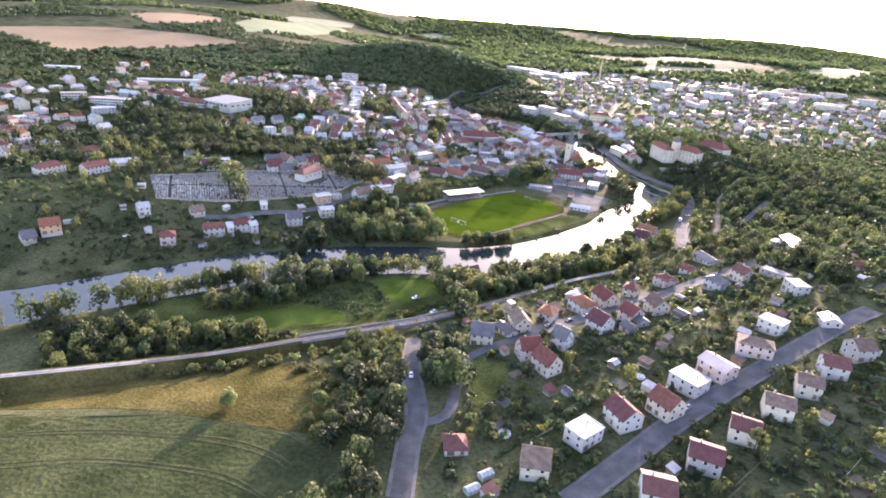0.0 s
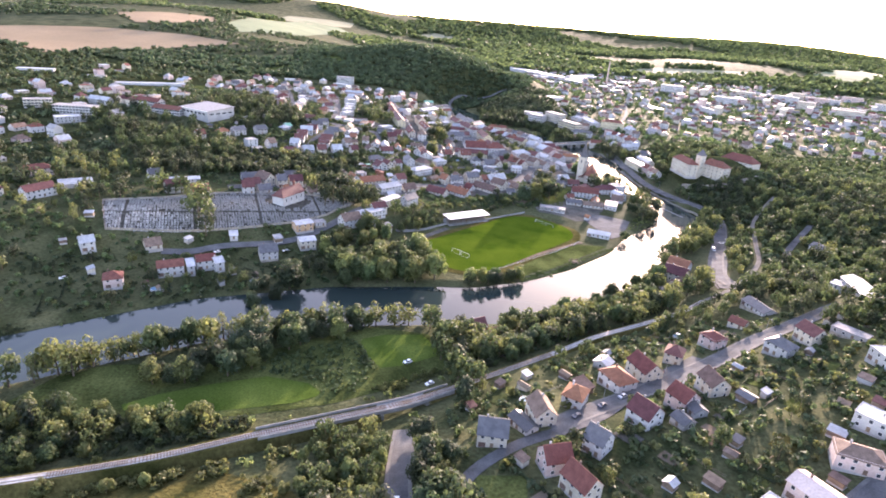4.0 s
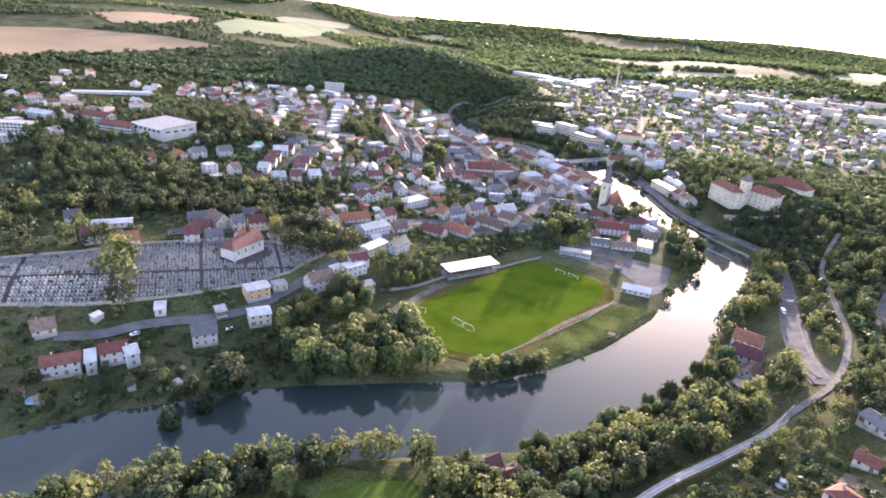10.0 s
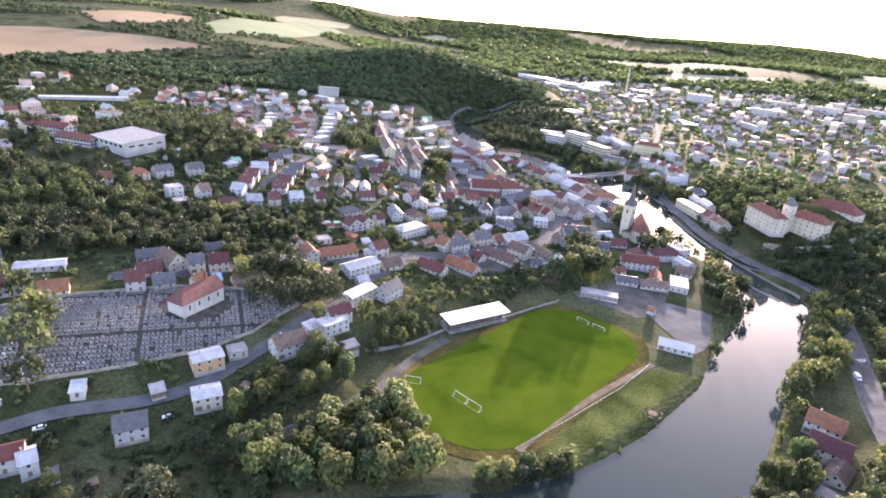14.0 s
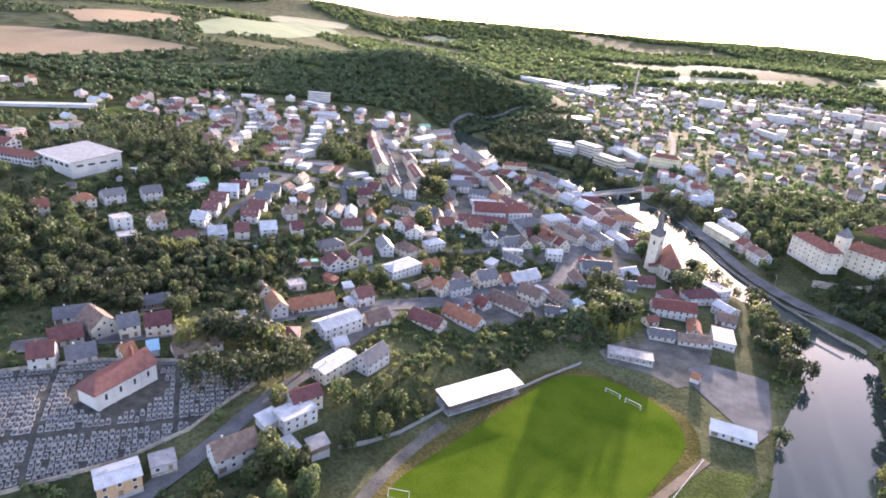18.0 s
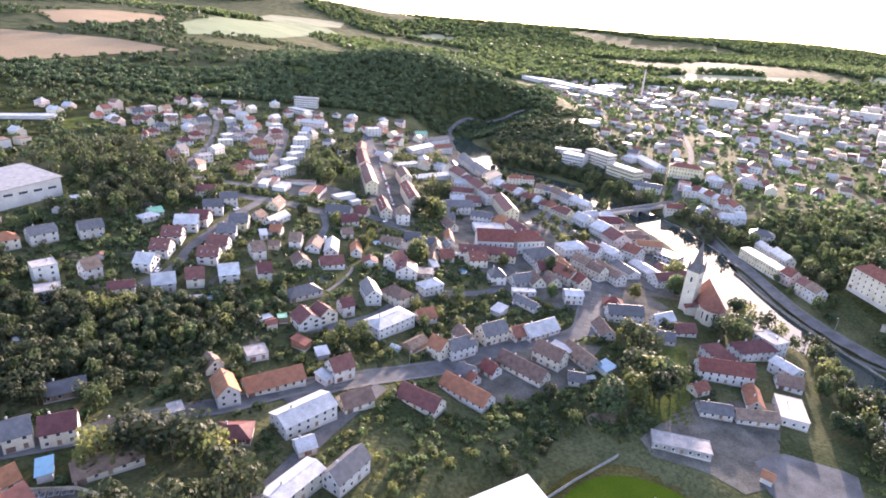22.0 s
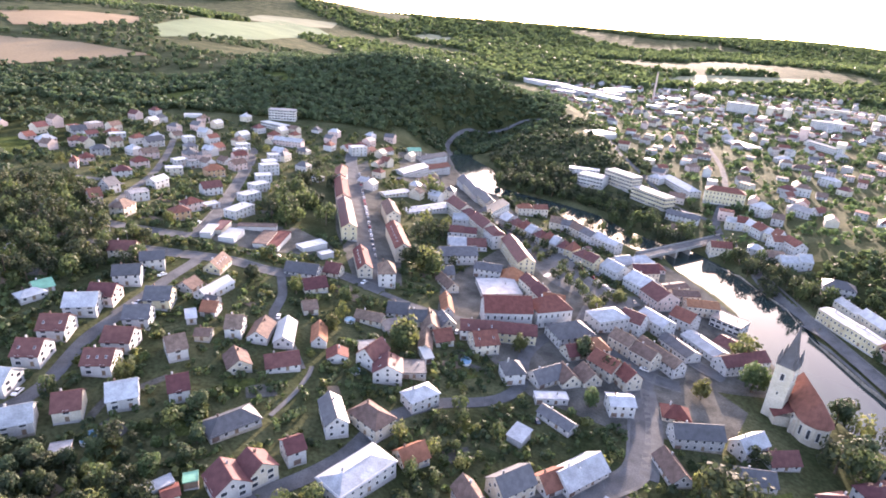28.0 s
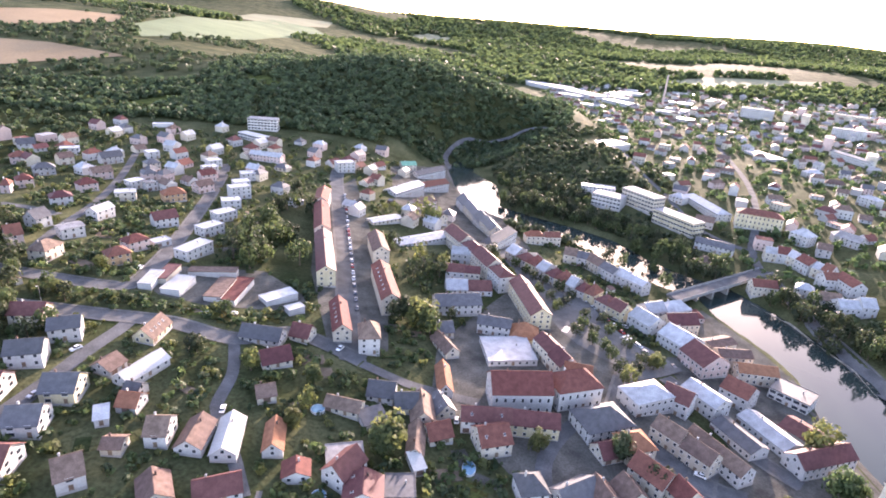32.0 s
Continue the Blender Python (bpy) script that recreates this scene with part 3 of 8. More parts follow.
def crown_arrays(r, lobes, quads, size, flat=1.0, seed=0, tall=1.0):
    """Leaf clumps as bent quads on and inside a cluster of lobes: vertices (n, 4, 3)."""
    g = np.random.default_rng(seed)
    cs, rs = [(0, 0, 0)], [0.72 * r]
    for k in range(lobes):
        a, e = g.uniform(0, 6.28), g.uniform(-0.5, 1.0)
        q = g.uniform(0.45, 0.75) * r
        cs.append((math.cos(a) * q * math.cos(e), math.sin(a) * q * math.cos(e), math.sin(e) * q * flat * tall))
        rs.append(g.uniform(0.28, 0.5) * r)
    cs, rs = np.array(cs), np.array(rs)
    pick = g.choice(len(rs), quads, p=rs ** 2 / (rs ** 2).sum())
    d = g.normal(size=(quads, 3))
    d /= np.linalg.norm(d, axis=1)[:, None]
    d[:, 2] = np.where(d[:, 2] < -0.85, -d[:, 2], d[:, 2])
    pos = cs[pick] + d * (rs[pick] * g.uniform(0.8, 1.1, quads))[:, None]
    pos[:, 2] *= flat * tall
    nrm = d + g.normal(size=(quads, 3)) * 0.3
    nrm /= np.linalg.norm(nrm, axis=1)[:, None]
    up = g.normal(size=(quads, 3))
    u = np.cross(nrm, up)
    u /= np.linalg.norm(u, axis=1)[:, None]
    v = np.cross(nrm, u)
    s = size * g.uniform(0.6, 1.4, quads)
    a_, b_ = u * s[:, None], v * (s * g.uniform(0.6, 1.0, quads))[:, None]
    droop = nrm * (s * 0.22)[:, None]
    return np.stack([pos - a_ - droop, pos - b_ * 0.9, pos + a_ - droop, pos + b_ * 1.1], 1)


def quads_mesh(name, arr, mat):
    n = arr.shape[0]
    me = bpy.data.meshes.new(name)
    me.vertices.add(n * 4)
    me.vertices.foreach_set("co", arr.reshape(-1).astype(np.float32))
    me.loops.add(n * 4)
    me.loops.foreach_set("vertex_index", np.arange(n * 4, dtype=np.int32))
    me.polygons.add(n)
    me.polygons.foreach_set("loop_start", np.arange(0, n * 4, 4, dtype=np.int32))
    me.materials.append(M[mat])
    me.update(calc_edges=True)
    me.validate()
    return me


def trunk_mesh(h, r, seed):
    g = random.Random(seed)
    s = Solid()
    s.tube((0, 0, -1.0), (0.1, 0.05, h * 0.45), r, r * 0.7, 7)
    s.tube((0.1, 0.05, h * 0.45), (0, 0.15, h * 0.8), r * 0.7, r * 0.25, 6)
    for k in range(6):
        a, z0 = k * 1.05 + g.random(), h * (0.3 + 0.08 * k)
        q = h * g.uniform(0.18, 0.3)
        s.tube((0.05, 0.05, z0), (math.cos(a) * q, math.sin(a) * q, z0 + q * 0.8), r * 0.35, r * 0.08, 4)
    return s.mesh("tree", "bark")


TREES, ARRAYS = [], []
for k, (h, r, tall, mat) in enumerate(((11, 4.4, 1.15, "leaf"), (13, 5.4, 1.1, "leaf"), (12, 4.7, 1.2, "leaf_y"), (10, 4.0, 1.15, "leaf_d"), (14, 4.8, 1.35, "leaf"),
                                       (9, 3.9, 1.05, "leaf_y"), (13, 5.2, 1.15, "leaf_d"), (16, 3.0, 2.3, "leaf_y"))):
    arr = crown_arrays(r, 12, 640, 0.075 * r + 0.1, 1.0, 20 + k, tall)
    zlo, zhi = arr[..., 2].min(), arr[..., 2].max()
    arr[..., 2] = (arr[..., 2] - zlo) / (zhi - zlo) * h * 0.9 + h * 0.11
    ARRAYS.append(arr)
    full = crown_arrays(r, 12, 1300, 0.07 * r + 0.09, 1.0, 20 + k, tall)
    core = crown_arrays(r * 0.72, 12, 130, 0.2 * r, 1.0, 20 + k, tall)
    for part_ in (full, core):
        part_[..., 2] = (part_[..., 2] - zlo) / (zhi - zlo) * h * 0.9 + h * 0.11
    TREES.append((trunk_mesh(h, 0.03 * h, k), quads_mesh("crown", np.concatenate([full, core]), mat), mat))
con = crown_arrays(1.0, 4, 420, 0.30, 1, 77)
con = con / np.abs(con).max()
zc = con[..., 2] * 0.5 + 0.5
con[..., 0] *= 2.6 * (1.08 - zc)
con[..., 1] *= 2.6 * (1.08 - zc)
con[..., 2] = 1.0 + zc * 10
CONIFER = (trunk_mesh(11, 0.2, 99), quads_mesh("crown", con, "leaf_d"), "conifer")
LEAF_WORDS = {"leaf": "leafy green broadleaf tree", "leaf_y": "yellowish-green broadleaf tree", "leaf_d": "dark green broadleaf tree", "conifer": "dark green conical conifer"}


SINGLE, JOINED = [0], {}
CLEAR = [[(126, 540), (140, 500), (154, 510), (173, 553), (146, 563), (129, 558)]]      # open ground between the trees


def tree(x, y, h=11.0, kind=None, where="in a garden", wide=1.0):
    """A tree of its own in the middle of the valley; elsewhere one of the joined woods."""
    k = kind if kind is not None else random.randrange(7)
    h = h * 1.2 if h > 6 else h
    if any(inside(q, x, y) for q in CLEAR if abs(x - q[0][0]) < 90 and abs(y - q[0][1]) < 90):
        return None
    if k != "c" and (SINGLE[0] >= 330 or not (-135 < x < 190 and (110 < y < 470 or 560 < y < 800))):
        s, a = h / (11, 13, 12, 10, 14, 9, 13, 16)[k], random.uniform(0, 6.28)
        far_off = y > 800 or x < -190 or x > 225
        q = ARRAYS[k][:: 3 if far_off else 2] * np.array((s * wide, s * wide, s))
        q = (q - q.mean(1, keepdims=True)) * (1.2 if s > 1.5 else 1.45 if far_off else 1.28) + q.mean(1, keepdims=True)
        p = np.empty_like(q)
        p[..., 0] = q[..., 0] * math.cos(a) - q[..., 1] * math.sin(a) + x
        p[..., 1] = q[..., 0] * math.sin(a) + q[..., 1] * math.cos(a) + y
        p[..., 2] = q[..., 2] + float(sheet_z(x, y))
        JOINED.setdefault(TREES[k][2], []).append(p)
        STEMS.tube((x, y, float(sheet_z(x, y)) - 0.5), (x, y, float(sheet_z(x, y)) + h * 0.7), 0.03 * h, 0.01 * h, 5)
        return None
    SINGLE[0] += 1
    tr, cr, mat = CONIFER if k == "c" else TREES[k]
    full = {"c": 11}.get(k) or (11, 13, 12, 10, 14, 9, 13, 16)[k]
    s = h / full
    ob = thing("tree", tr, Matrix.Translation((x, y, float(sheet_z(x, y)))) @ Matrix.Rotation(random.uniform(0, 6.28), 4, "Z") @ Matrix.Diagonal((s * wide, s * wide, s, 1)),
               LEAF_WORDS[mat] + " standing " + where, "tree")
    child("crown", cr, ob)
    return ob


STEMS = Solid()
SPRIGS = {}


def sprig(mat, quads, tall=1.0):
    key = (quads, tall)
    if key not in SPRIGS:
        SPRIGS[key] = [crown_arrays(1.0, 7, quads, 0.9 / math.sqrt(quads) * 1.9, 0.9, 300 + k, tall) for k in range(6)]
    return SPRIGS[key]


def grove(name, spots, mat, label, category="trees", quads=90, tall=1.0):
    """Many trees or bushes nobody could count, as one mesh. spots: x, y, radius, height of the crown's centre."""
    if not spots:
        return
    kinds = sprig(mat, quads, tall)
    out = []
    for x, y, r, hc in spots:
        a = random.uniform(0, 6.28)
        c, s = math.cos(a), math.sin(a)
        q = kinds[random.randrange(6)] * r
        p = np.empty_like(q)
        p[..., 0] = q[..., 0] * c - q[..., 1] * s + x
        p[..., 1] = q[..., 0] * s + q[..., 1] * c + y
        p[..., 2] = q[..., 2] + float(sheet_z(x, y)) + hc
        out.append(p)
    thing(name, quads_mesh(name, np.concatenate(out), mat), label=label, category=category, kind="stuff")


def scatter(n, x0, x1, y0, y1, test=None, busy=True):
    out = []
    for _ in range(n):
        x, y = random.uniform(x0, x1), random.uniform(y0, y1)
        if busy and not is_free(x, y) or any(inside(q, x, y) for q in CLEAR if abs(x - q[0][0]) < 90 and abs(y - q[0][1]) < 90):
            continue
        if test and not test(x, y):
            continue
        out.append((x, y))
    return out


FAR = Solid()
FAR_MATS = ["white", "cream", "grey", "pink", "red", "brown", "maroon", "tin", "slate", "felt", "orange"]


def far_house(x, y, rot, w, d, h, roof, wall, kind):
    """One of the many far houses: walls, overhanging roof and chimney in the joined mesh."""
    m = pose(x, y, float(sheet_z(x, y)), 0, 0, rot)
    o, hw, hd = len(FAR.v), w / 2, d / 2
    wi, ri = FAR_MATS.index(wall), FAR_MATS.index(roof)
    FAR.box(-hw, hw, -hd, hd, -2, h, wi)
    if kind == "flat":
        FAR.box(-hw - 0.2, hw + 0.2, -hd - 0.2, hd + 0.2, h + 0.01, h + 0.4, ri)
    else:
        k, top = (hw + 0.4 if kind == "gable" else max(0.3, hw - hd * 0.9)), h + hd * 0.72
        p = [(-hw - 0.4, -hd - 0.4, h - 0.2), (hw + 0.4, -hd - 0.4, h - 0.2), (hw + 0.4, hd + 0.4, h - 0.2), (-hw - 0.4, hd + 0.4, h - 0.2), (-k, 0, top), (k, 0, top)]
        FAR.poly(p, [(0, 1, 5, 4), (2, 3, 4, 5)], ri)
        FAR.poly(p, [(1, 2, 5), (3, 0, 4)], wi if kind == "gable" else ri)
        FAR.box(w * 0.2, w * 0.2 + 0.7, 0.3, 1.0, top - 1.5, top + 0.8, ri)
    for s in range(max(1, int(h / 2.9))):
        for g in range(max(2, int(w / 3.2))):
            u = -hw + (g + 0.5) * w / max(2, int(w / 3.2))
            FAR.poly([(u - 0.55, -hd - 0.03, 1 + s * 2.9), (u + 0.55, -hd - 0.03, 1 + s * 2.9), (u + 0.55, -hd - 0.03, 2.4 + s * 2.9), (u - 0.55, -hd - 0.03, 2.4 + s * 2.9)], [(0, 1, 2, 3)], len(FAR_MATS))
    FAR.v[o:] = [tuple(m @ Vector(q)) for q in FAR.v[o:]]
    claim(x, y, max(w, d) * 0.55)


def dry_land(x, y, m=4.0):
    return float(river_at(x, y)[0]) > m


def apart(done, x, y, space):
    """True, and noted, where no spot noted before lies nearer than space."""
    if any((x - a) ** 2 + (y - b) ** 2 < space * space for a, b in done):
        return False
    done.append((x, y))
    return True


def wood(poly, n, lo, hi, kinds, where, space):
    """Trees inside an outline, no closer than the given space."""
    xs, ys = [p[0] for p in poly], [p[1] for p in poly]
    done = []
    for x, y in scatter(n, min(xs), max(xs), min(ys), max(ys), lambda a, b: inside(poly, a, b)):
        if apart(done, x, y, space * (1.5 if hi > 7 else 1.2)) and float(river_at(x, y)[0]) > 1.5:
            tree(x, y, random.uniform(lo, hi), random.choice(kinds), where)


def car_row(pts, n):
    """Cars parked nose to tail along a kerb."""
    (ax, ay), (bx, by) = pts
    a = math.degrees(math.atan2(by - ay, bx - ax))
    for k in range(n):
        u = (k + 0.5 + random.uniform(-0.15, 0.15)) / n
        car(ax + (bx - ax) * u, ay + (by - ay) * u, a + random.choice((0, 180)) + random.uniform(-2, 2), random.choice(("car_white", "car_dark", "car_silver", "car_silver", "car_dark", "car_red")))


def lamp_row(pts, gap):
    """Street lamps along one kerb of a bent road."""
    for (ax, ay), (bx, by) in zip(pts, pts[1:]):
        ln = math.hypot(bx - ax, by - ay)
        for k in range(int(ln / gap)):
            u = (k + 0.5) / max(1, int(ln / gap))
            lamp(ax + (bx - ax) * u - (by - ay) / ln * 4.6, ay + (by - ay) * u + (bx - ax) / ln * 4.6, math.degrees(math.atan2(by - ay, bx - ax)) - 90)


def crossing(x, y, rot):
    """Painted stripes across a road."""
    ob = thing("zebra_crossing", Solid().box(-0.25, 0.25, -1.6, 1.6, 0, 0.012).mesh("zebra_crossing", "trimwhite"), pose(x, y, float(sheet_z(x, y)) + 0.33, 0, 0, rot), "white painted zebra crossing on the asphalt", "road marking", kind="structure")
    for k in (-3, -2, -1, 1, 2, 3):
        child("stripe", Solid().box(-0.25, 0.25, -1.6, 1.6, 0, 0.012).mesh("stripe", "trimwhite"), ob, Matrix.Translation((k * 1.0, 0, 0)))


REEDS = []


def reed_bed(poly, n):
    xs, ys = [p[0] for p in poly], [p[1] for p in poly]
    for x, y in scatter(n, min(xs), max(xs), min(ys), max(ys), lambda a, b: inside(poly, a, b), False):
        r = random.uniform(0.7, 1.4)
        REEDS.append((x, y, r, r * 0.6))


# ---- streets and buildings, quarter by quarter ----
# the quarter on the south bank
road([(47, 136), (70, 155), (94, 175), (121, 194), (158, 218), (188, 236), (213, 249)], 7.0)
road([(-5, 137), (-4, 161), (-2, 178), (-6, 211), (-6, 247)], 6.5)
road([(-2, 173), (9, 178), (13, 195), (15, 213), (33, 230), (66, 247), (96, 279), (127, 303)], 4.5, label="narrow asphalt lane between gardens")
house(57.1, 164.9, 38, 11.0, 8.5, 2, "tin", "white", "flat", detail=3)
house(73.4, 174.5, -67, 10.8, 9.5, 2, "maroon", "white", "gable", 35, 3)
house(91.1, 180.3, -59, 10.2, 9.5, 2, "red", "cream", "gable", 38, 3)
house(105.4, 195.5, -54, 12.3, 10.0, 2, "tin", "white", "flat", detail=3)
house(120.3, 204.4, -60, 12.5, 9.5, 2, "pink", "pink", "gable", 22, 3)
house(142.8, 219.6, -24, 14.0, 9.0, 2, "brown", "pink", "hip", 25, 3)
house(159.4, 237.3, -49, 10.5, 9.0, 2, "tin", "white", "flat", detail=3)
house(186.4, 239.2, 75, 8.1, 8.0, 1, "tin", "white", "gable", 25, 3)
house(182.3, 212.6, 7, 8.7, 9.0, 2, "brown", "grey", "gable", 35, 2)
house(165.4, 201.9, -18, 9.1, 9.0, 2, "maroon", "white", "gable", 32, 2)
house(149.4, 190.9, -25, 8.4, 9.5, 2, "brown", "cream", "gable", 25, 2)
house(131.7, 179.0, -23, 9.6, 9.5, 2, "brown", "cream", "gable", 25, 2)
house(113.5, 166.2, -27, 9.1, 9.5, 2, "maroon", "cream", "gable", 25, 2)
house(94.3, 152.7, -24, 10.1, 10.0, 2, "maroon", "grey", "gable", 25, 2)
house(73.9, 138.2, -14, 9.7, 10.0, 2, "maroon", "white", "gable", 25, 2)
house(37.9, 149.7, -8, 9.0, 10.0, 2, "brown", "cream", "gable", 40, 3)
house(12.3, 160.2, 5, 7.8, 8.0, 1, "maroon", "white", "hip", 35, 3)
house(44.7, 220.0, 15, 9.2, 8.0, 2, "red", "pink", "gable", 45, 3)
house(51.1, 209.1, -57, 10.5, 8.0, 2, "red", "cream", "gable", 45, 2)
house(25.3, 233.7, -6, 10.2, 8.5, 2, "slate", "cream", "gable", 45, 3)
house(61.0, 228.6, -44, 7.4, 8.0, 2, "slate", "white", "gable", 45, 3)
house(194.0, 279.9, -87, 11.3, 8.0, 2, "tin", "white", "flat", detail=2)
house(247.7, 369.4, 80, 33.3, 12.0, 1, "tin", "grey", "gable", 20, 1)
house(200.8, 311.1, -54, 15.2, 7.0, 1, "felt", "grey", "flat", detail=1)
house(238.4, 302.7, -13, 7.9, 8.0, 1, "red", "cream", "gable", 30, 1)
# lower houses of the south bank
road([(48, 239), (59, 249), (80, 263), (124, 292), (160, 317), (190, 334), (225, 353)], 7.0)
house(81.3, 275.3, -63, 12.6, 10.0, 2, "orange", "white", "hip", 30, 3)
house(95.8, 285.2, -70, 12.7, 9.5, 2, "red", "cream", "gable", 38, 3)
house(59.8, 259.1, -30, 8.0, 10.0, 2, "orange", "white", "hip", 32, 3)
house(44.2, 246.3, -78, 11.1, 8.0, 2, "brown", "cream", "gable", 42, 3)
house(37.2, 241.3, -57, 10.2, 6.0, 1, "slate", "grey", "gable", 25, 2)
house(114.8, 300.5, -32, 7.5, 9.0, 2, "maroon", "cream", "hip", 35, 3)
house(139.5, 316.3, -64, 9.0, 9.0, 2, "red", "pink", "hip", 25, 3)
house(117.8, 268.5, -79, 10.3, 8.5, 2, "brown", "cream", "gable", 40, 3)
house(100.7, 256.7, -60, 8.9, 9.0, 2, "red", "pink", "gable", 38, 3)
house(82.1, 244.6, -55, 9.6, 9.5, 2, "maroon", "white", "gable", 42, 3)
house(163.0, 301.1, -60, 10.8, 9.0, 2, "slate", "white", "hip", 30, 2)
house(182.2, 311.1, -76, 10.8, 9.0, 2, "maroon", "cream", "gable", 35, 2)
house(183.0, 357.6, -77, 17.2, 9.0, 1, "slate", "grey", "gable", 25, 2)
house(162.5, 337.9, -49, 7.9, 7.0, 1, "red", "cream", "gable", 30, 1)
house(81.4, 296.1, 49, 6.4, 7.0, 1, "tin", "grey", "gable", 25, 1)
house(66.0, 271.6, -69, 8.3, 5.0, 1, "brown", "timber", "shed", detail=0, name="shed", category="shed")
house(95.5, 242.4, -64, 6.4, 6.0, 1, "slate", "grey", "gable", 30, 1)
house(103.7, 249.6, -75, 4.8, 6.0, 1, "slate", "grey", "gable", 30, 1)
house(126.9, 259.2, -58, 6.3, 5.0, 1, "slate", "timber", "gable", 20, 0, name="shed", category="shed")
house(241.0, 382.0, -49, 6.6, 9.0, 2, "tin", "white", "flat", detail=2)
house(288.8, 474.8, -64, 11.2, 9.0, 1, "slate", "grey", "gable", 30, 1)
# the inn and the mill by the river
house(25.0, 333.8, 33, 8.8, 9.0, 2, "maroon", "white", "gable", 48, 3)
house(32.4, 332.8, 27, 8.6, 8.0, 1, "maroon", "cream", "gable", 40, 2)
house(149.5, 401.5, -49, 8.8, 8.0, 1, "slate", "grey", "flat", detail=1)
# west part of the north bank
house(-177.2, 358.5, 26, 9.6, 9.5, 2, "red", "pink", "hip", 32, 3)
house(-154.1, 377.9, 28, 14.1, 8.5, 2, "red", "white", "gable", 32, 3)
house(-143.9, 381.6, 30, 4.0, 8.0, 2, "tin", "white", "shed", detail=2)
house(-138.0, 389.3, 30, 10.9, 9.0, 2, "red", "white", "gable", 30, 2)
house(-130.7, 389.3, 39, 5.2, 9.0, 2, "tin", "white", "gable", 25, 3)
house(-105.5, 407.8, 27, 10.8, 9.0, 2, "slate", "grey", "gable", 40, 3)
house(-85.2, 426.2, 27, 10.4, 9.0, 2, "tin", "cream", "gable", 15, 3)
house(-91.9, 443.9, 36, 12.1, 9.0, 2, "tin", "ochre", "gable", 12, 3)
house(-82.6, 453.3, 32, 7.6, 7.0, 1, "felt", "grey", "flat", detail=1)
house(-62.0, 460.0, 41, 14.4, 9.5, 2, "brown", "white", "gable", 40, 3)
house(-46.4, 480.0, 45, 13.6, 8.5, 2, "tin", "white", "flat", detail=3)
house(-55.0, 476.1, 51, 7.0, 6.0, 1, "tin", "white", "shed", detail=0, name="garage", category="garage")
house(-38.6, 513.2, 57, 18.9, 8.0, 2, "tin", "cream", "gable", 15, 3)
house(-23.9, 522.8, 59, 15.3, 8.0, 2, "slate", "white", "gable", 42, 3)
house(-131.4, 420.2, 21, 4.8, 6.0, 1, "tin", "white", "shed", detail=1)
house(-104.2, 425.8, 35, 4.8, 5.0, 1, "felt", "timber", "shed", detail=0, name="shed", category="shed")
house(-172.4, 395.7, 38, 9.0, 8.5, 1, "brown", "cream", "gable", 40, 2)
house(-203.1, 380.6, 40, 7.5, 8.0, 2, "tin", "white", "gable", 35, 2)
house(-243.0, 342.2, 39, 11.1, 9.0, 2, "orange", "ochre", "gable", 40, 2)
house(-249.7, 330.6, 51, 7.6, 8.0, 1, "slate", "grey", "gable", 45, 2)
house(-347.8, 453.0, 77, 4.9, 9.0, 2, "slate", "white", "gable", 40, 1)
house(-293.5, 424.1, 59, 19.8, 9.0, 2, "maroon", "cream", "hip", 32, 1)
house(-265.6, 435.4, 62, 19.1, 9.0, 2, "maroon", "white", "gable", 35, 1)
house(-296.3, 479.4, 48, 20.6, 9.0, 2, "red", "pink", "hip", 32, 1)
house(-425.9, 582.8, 49, 14.3, 10.0, 2, "tin", "white", "flat", detail=1)
house(-360.1, 495.9, 62, 11.3, 9.0, 2, "felt", "white", "flat", detail=1)
house(-257.2, 462.7, 34, 20.4, 8.0, 1, "tin", "white", "shed", detail=0)
# upper street by the graveyard
road([(-163, 499), (-148, 507), (-131, 515), (-114, 524), (-102, 533), (-84, 544), (-71, 551), (-54, 564), (-34, 577)], 7.0)
road([(-167, 394), (-151, 400), (-134, 411), (-106, 423), (-91, 434), (-81, 447), (-70, 465), (-59, 490), (-46, 516), (-34, 545), (-18, 576)], 6.0)
house(-218.0, 496.8, 39, 8.3, 9.0, 2, "slate", "white", "gable", 35, 2)
house(-196.5, 500.1, 25, 21.5, 9.0, 1, "tin", "white", "gable", 12, 2)
house(-192.9, 473.7, 40, 11.7, 9.0, 2, "maroon", "white", "gable", 40, 2)
house(-175.4, 477.6, 30, 11.7, 9.0, 1, "orange", "cream", "gable", 42, 2)
house(-147.0, 508.6, 39, 11.4, 9.0, 1, "maroon", "cream", "gable", 42, 2)
house(-139.6, 518.5, -37, 14.1, 10.0, 2, "brown", "cream", "gable", 42, 2)
house(-154.3, 525.9, 29, 13.8, 9.0, 1, "slate", "grey", "gable", 35, 1)
house(-127.3, 519.5, 36, 7.8, 9.0, 2, "slate", "cream", "gable", 40, 2)
house(-116.7, 524.0, 27, 10.1, 9.0, 2, "maroon", "cream", "gable", 40, 2)
house(-144.9, 491.9, 24, 8.4, 9.0, 2, "maroon", "white", "gable", 42, 2)
house(-134.6, 498.3, 34, 9.8, 9.0, 1, "slate", "grey", "gable", 38, 1)
house(-119.4, 502.8, 55, 5.4, 7.0, 1, "orange", "cream", "gable", 45, 2)
house(-111.4, 507.9, 30, 4.0, 6.0, 1, "blue", "tin", "shed", detail=0, name="shed", category="shed")
house(-96.2, 514.0, 38, 18.9, 8.0, 1, "brown", "cream", "gable", 40, 2)
house(-101.2, 529.2, 28, 9.6, 8.0, 1, "brown", "grey", "gable", 38, 1)
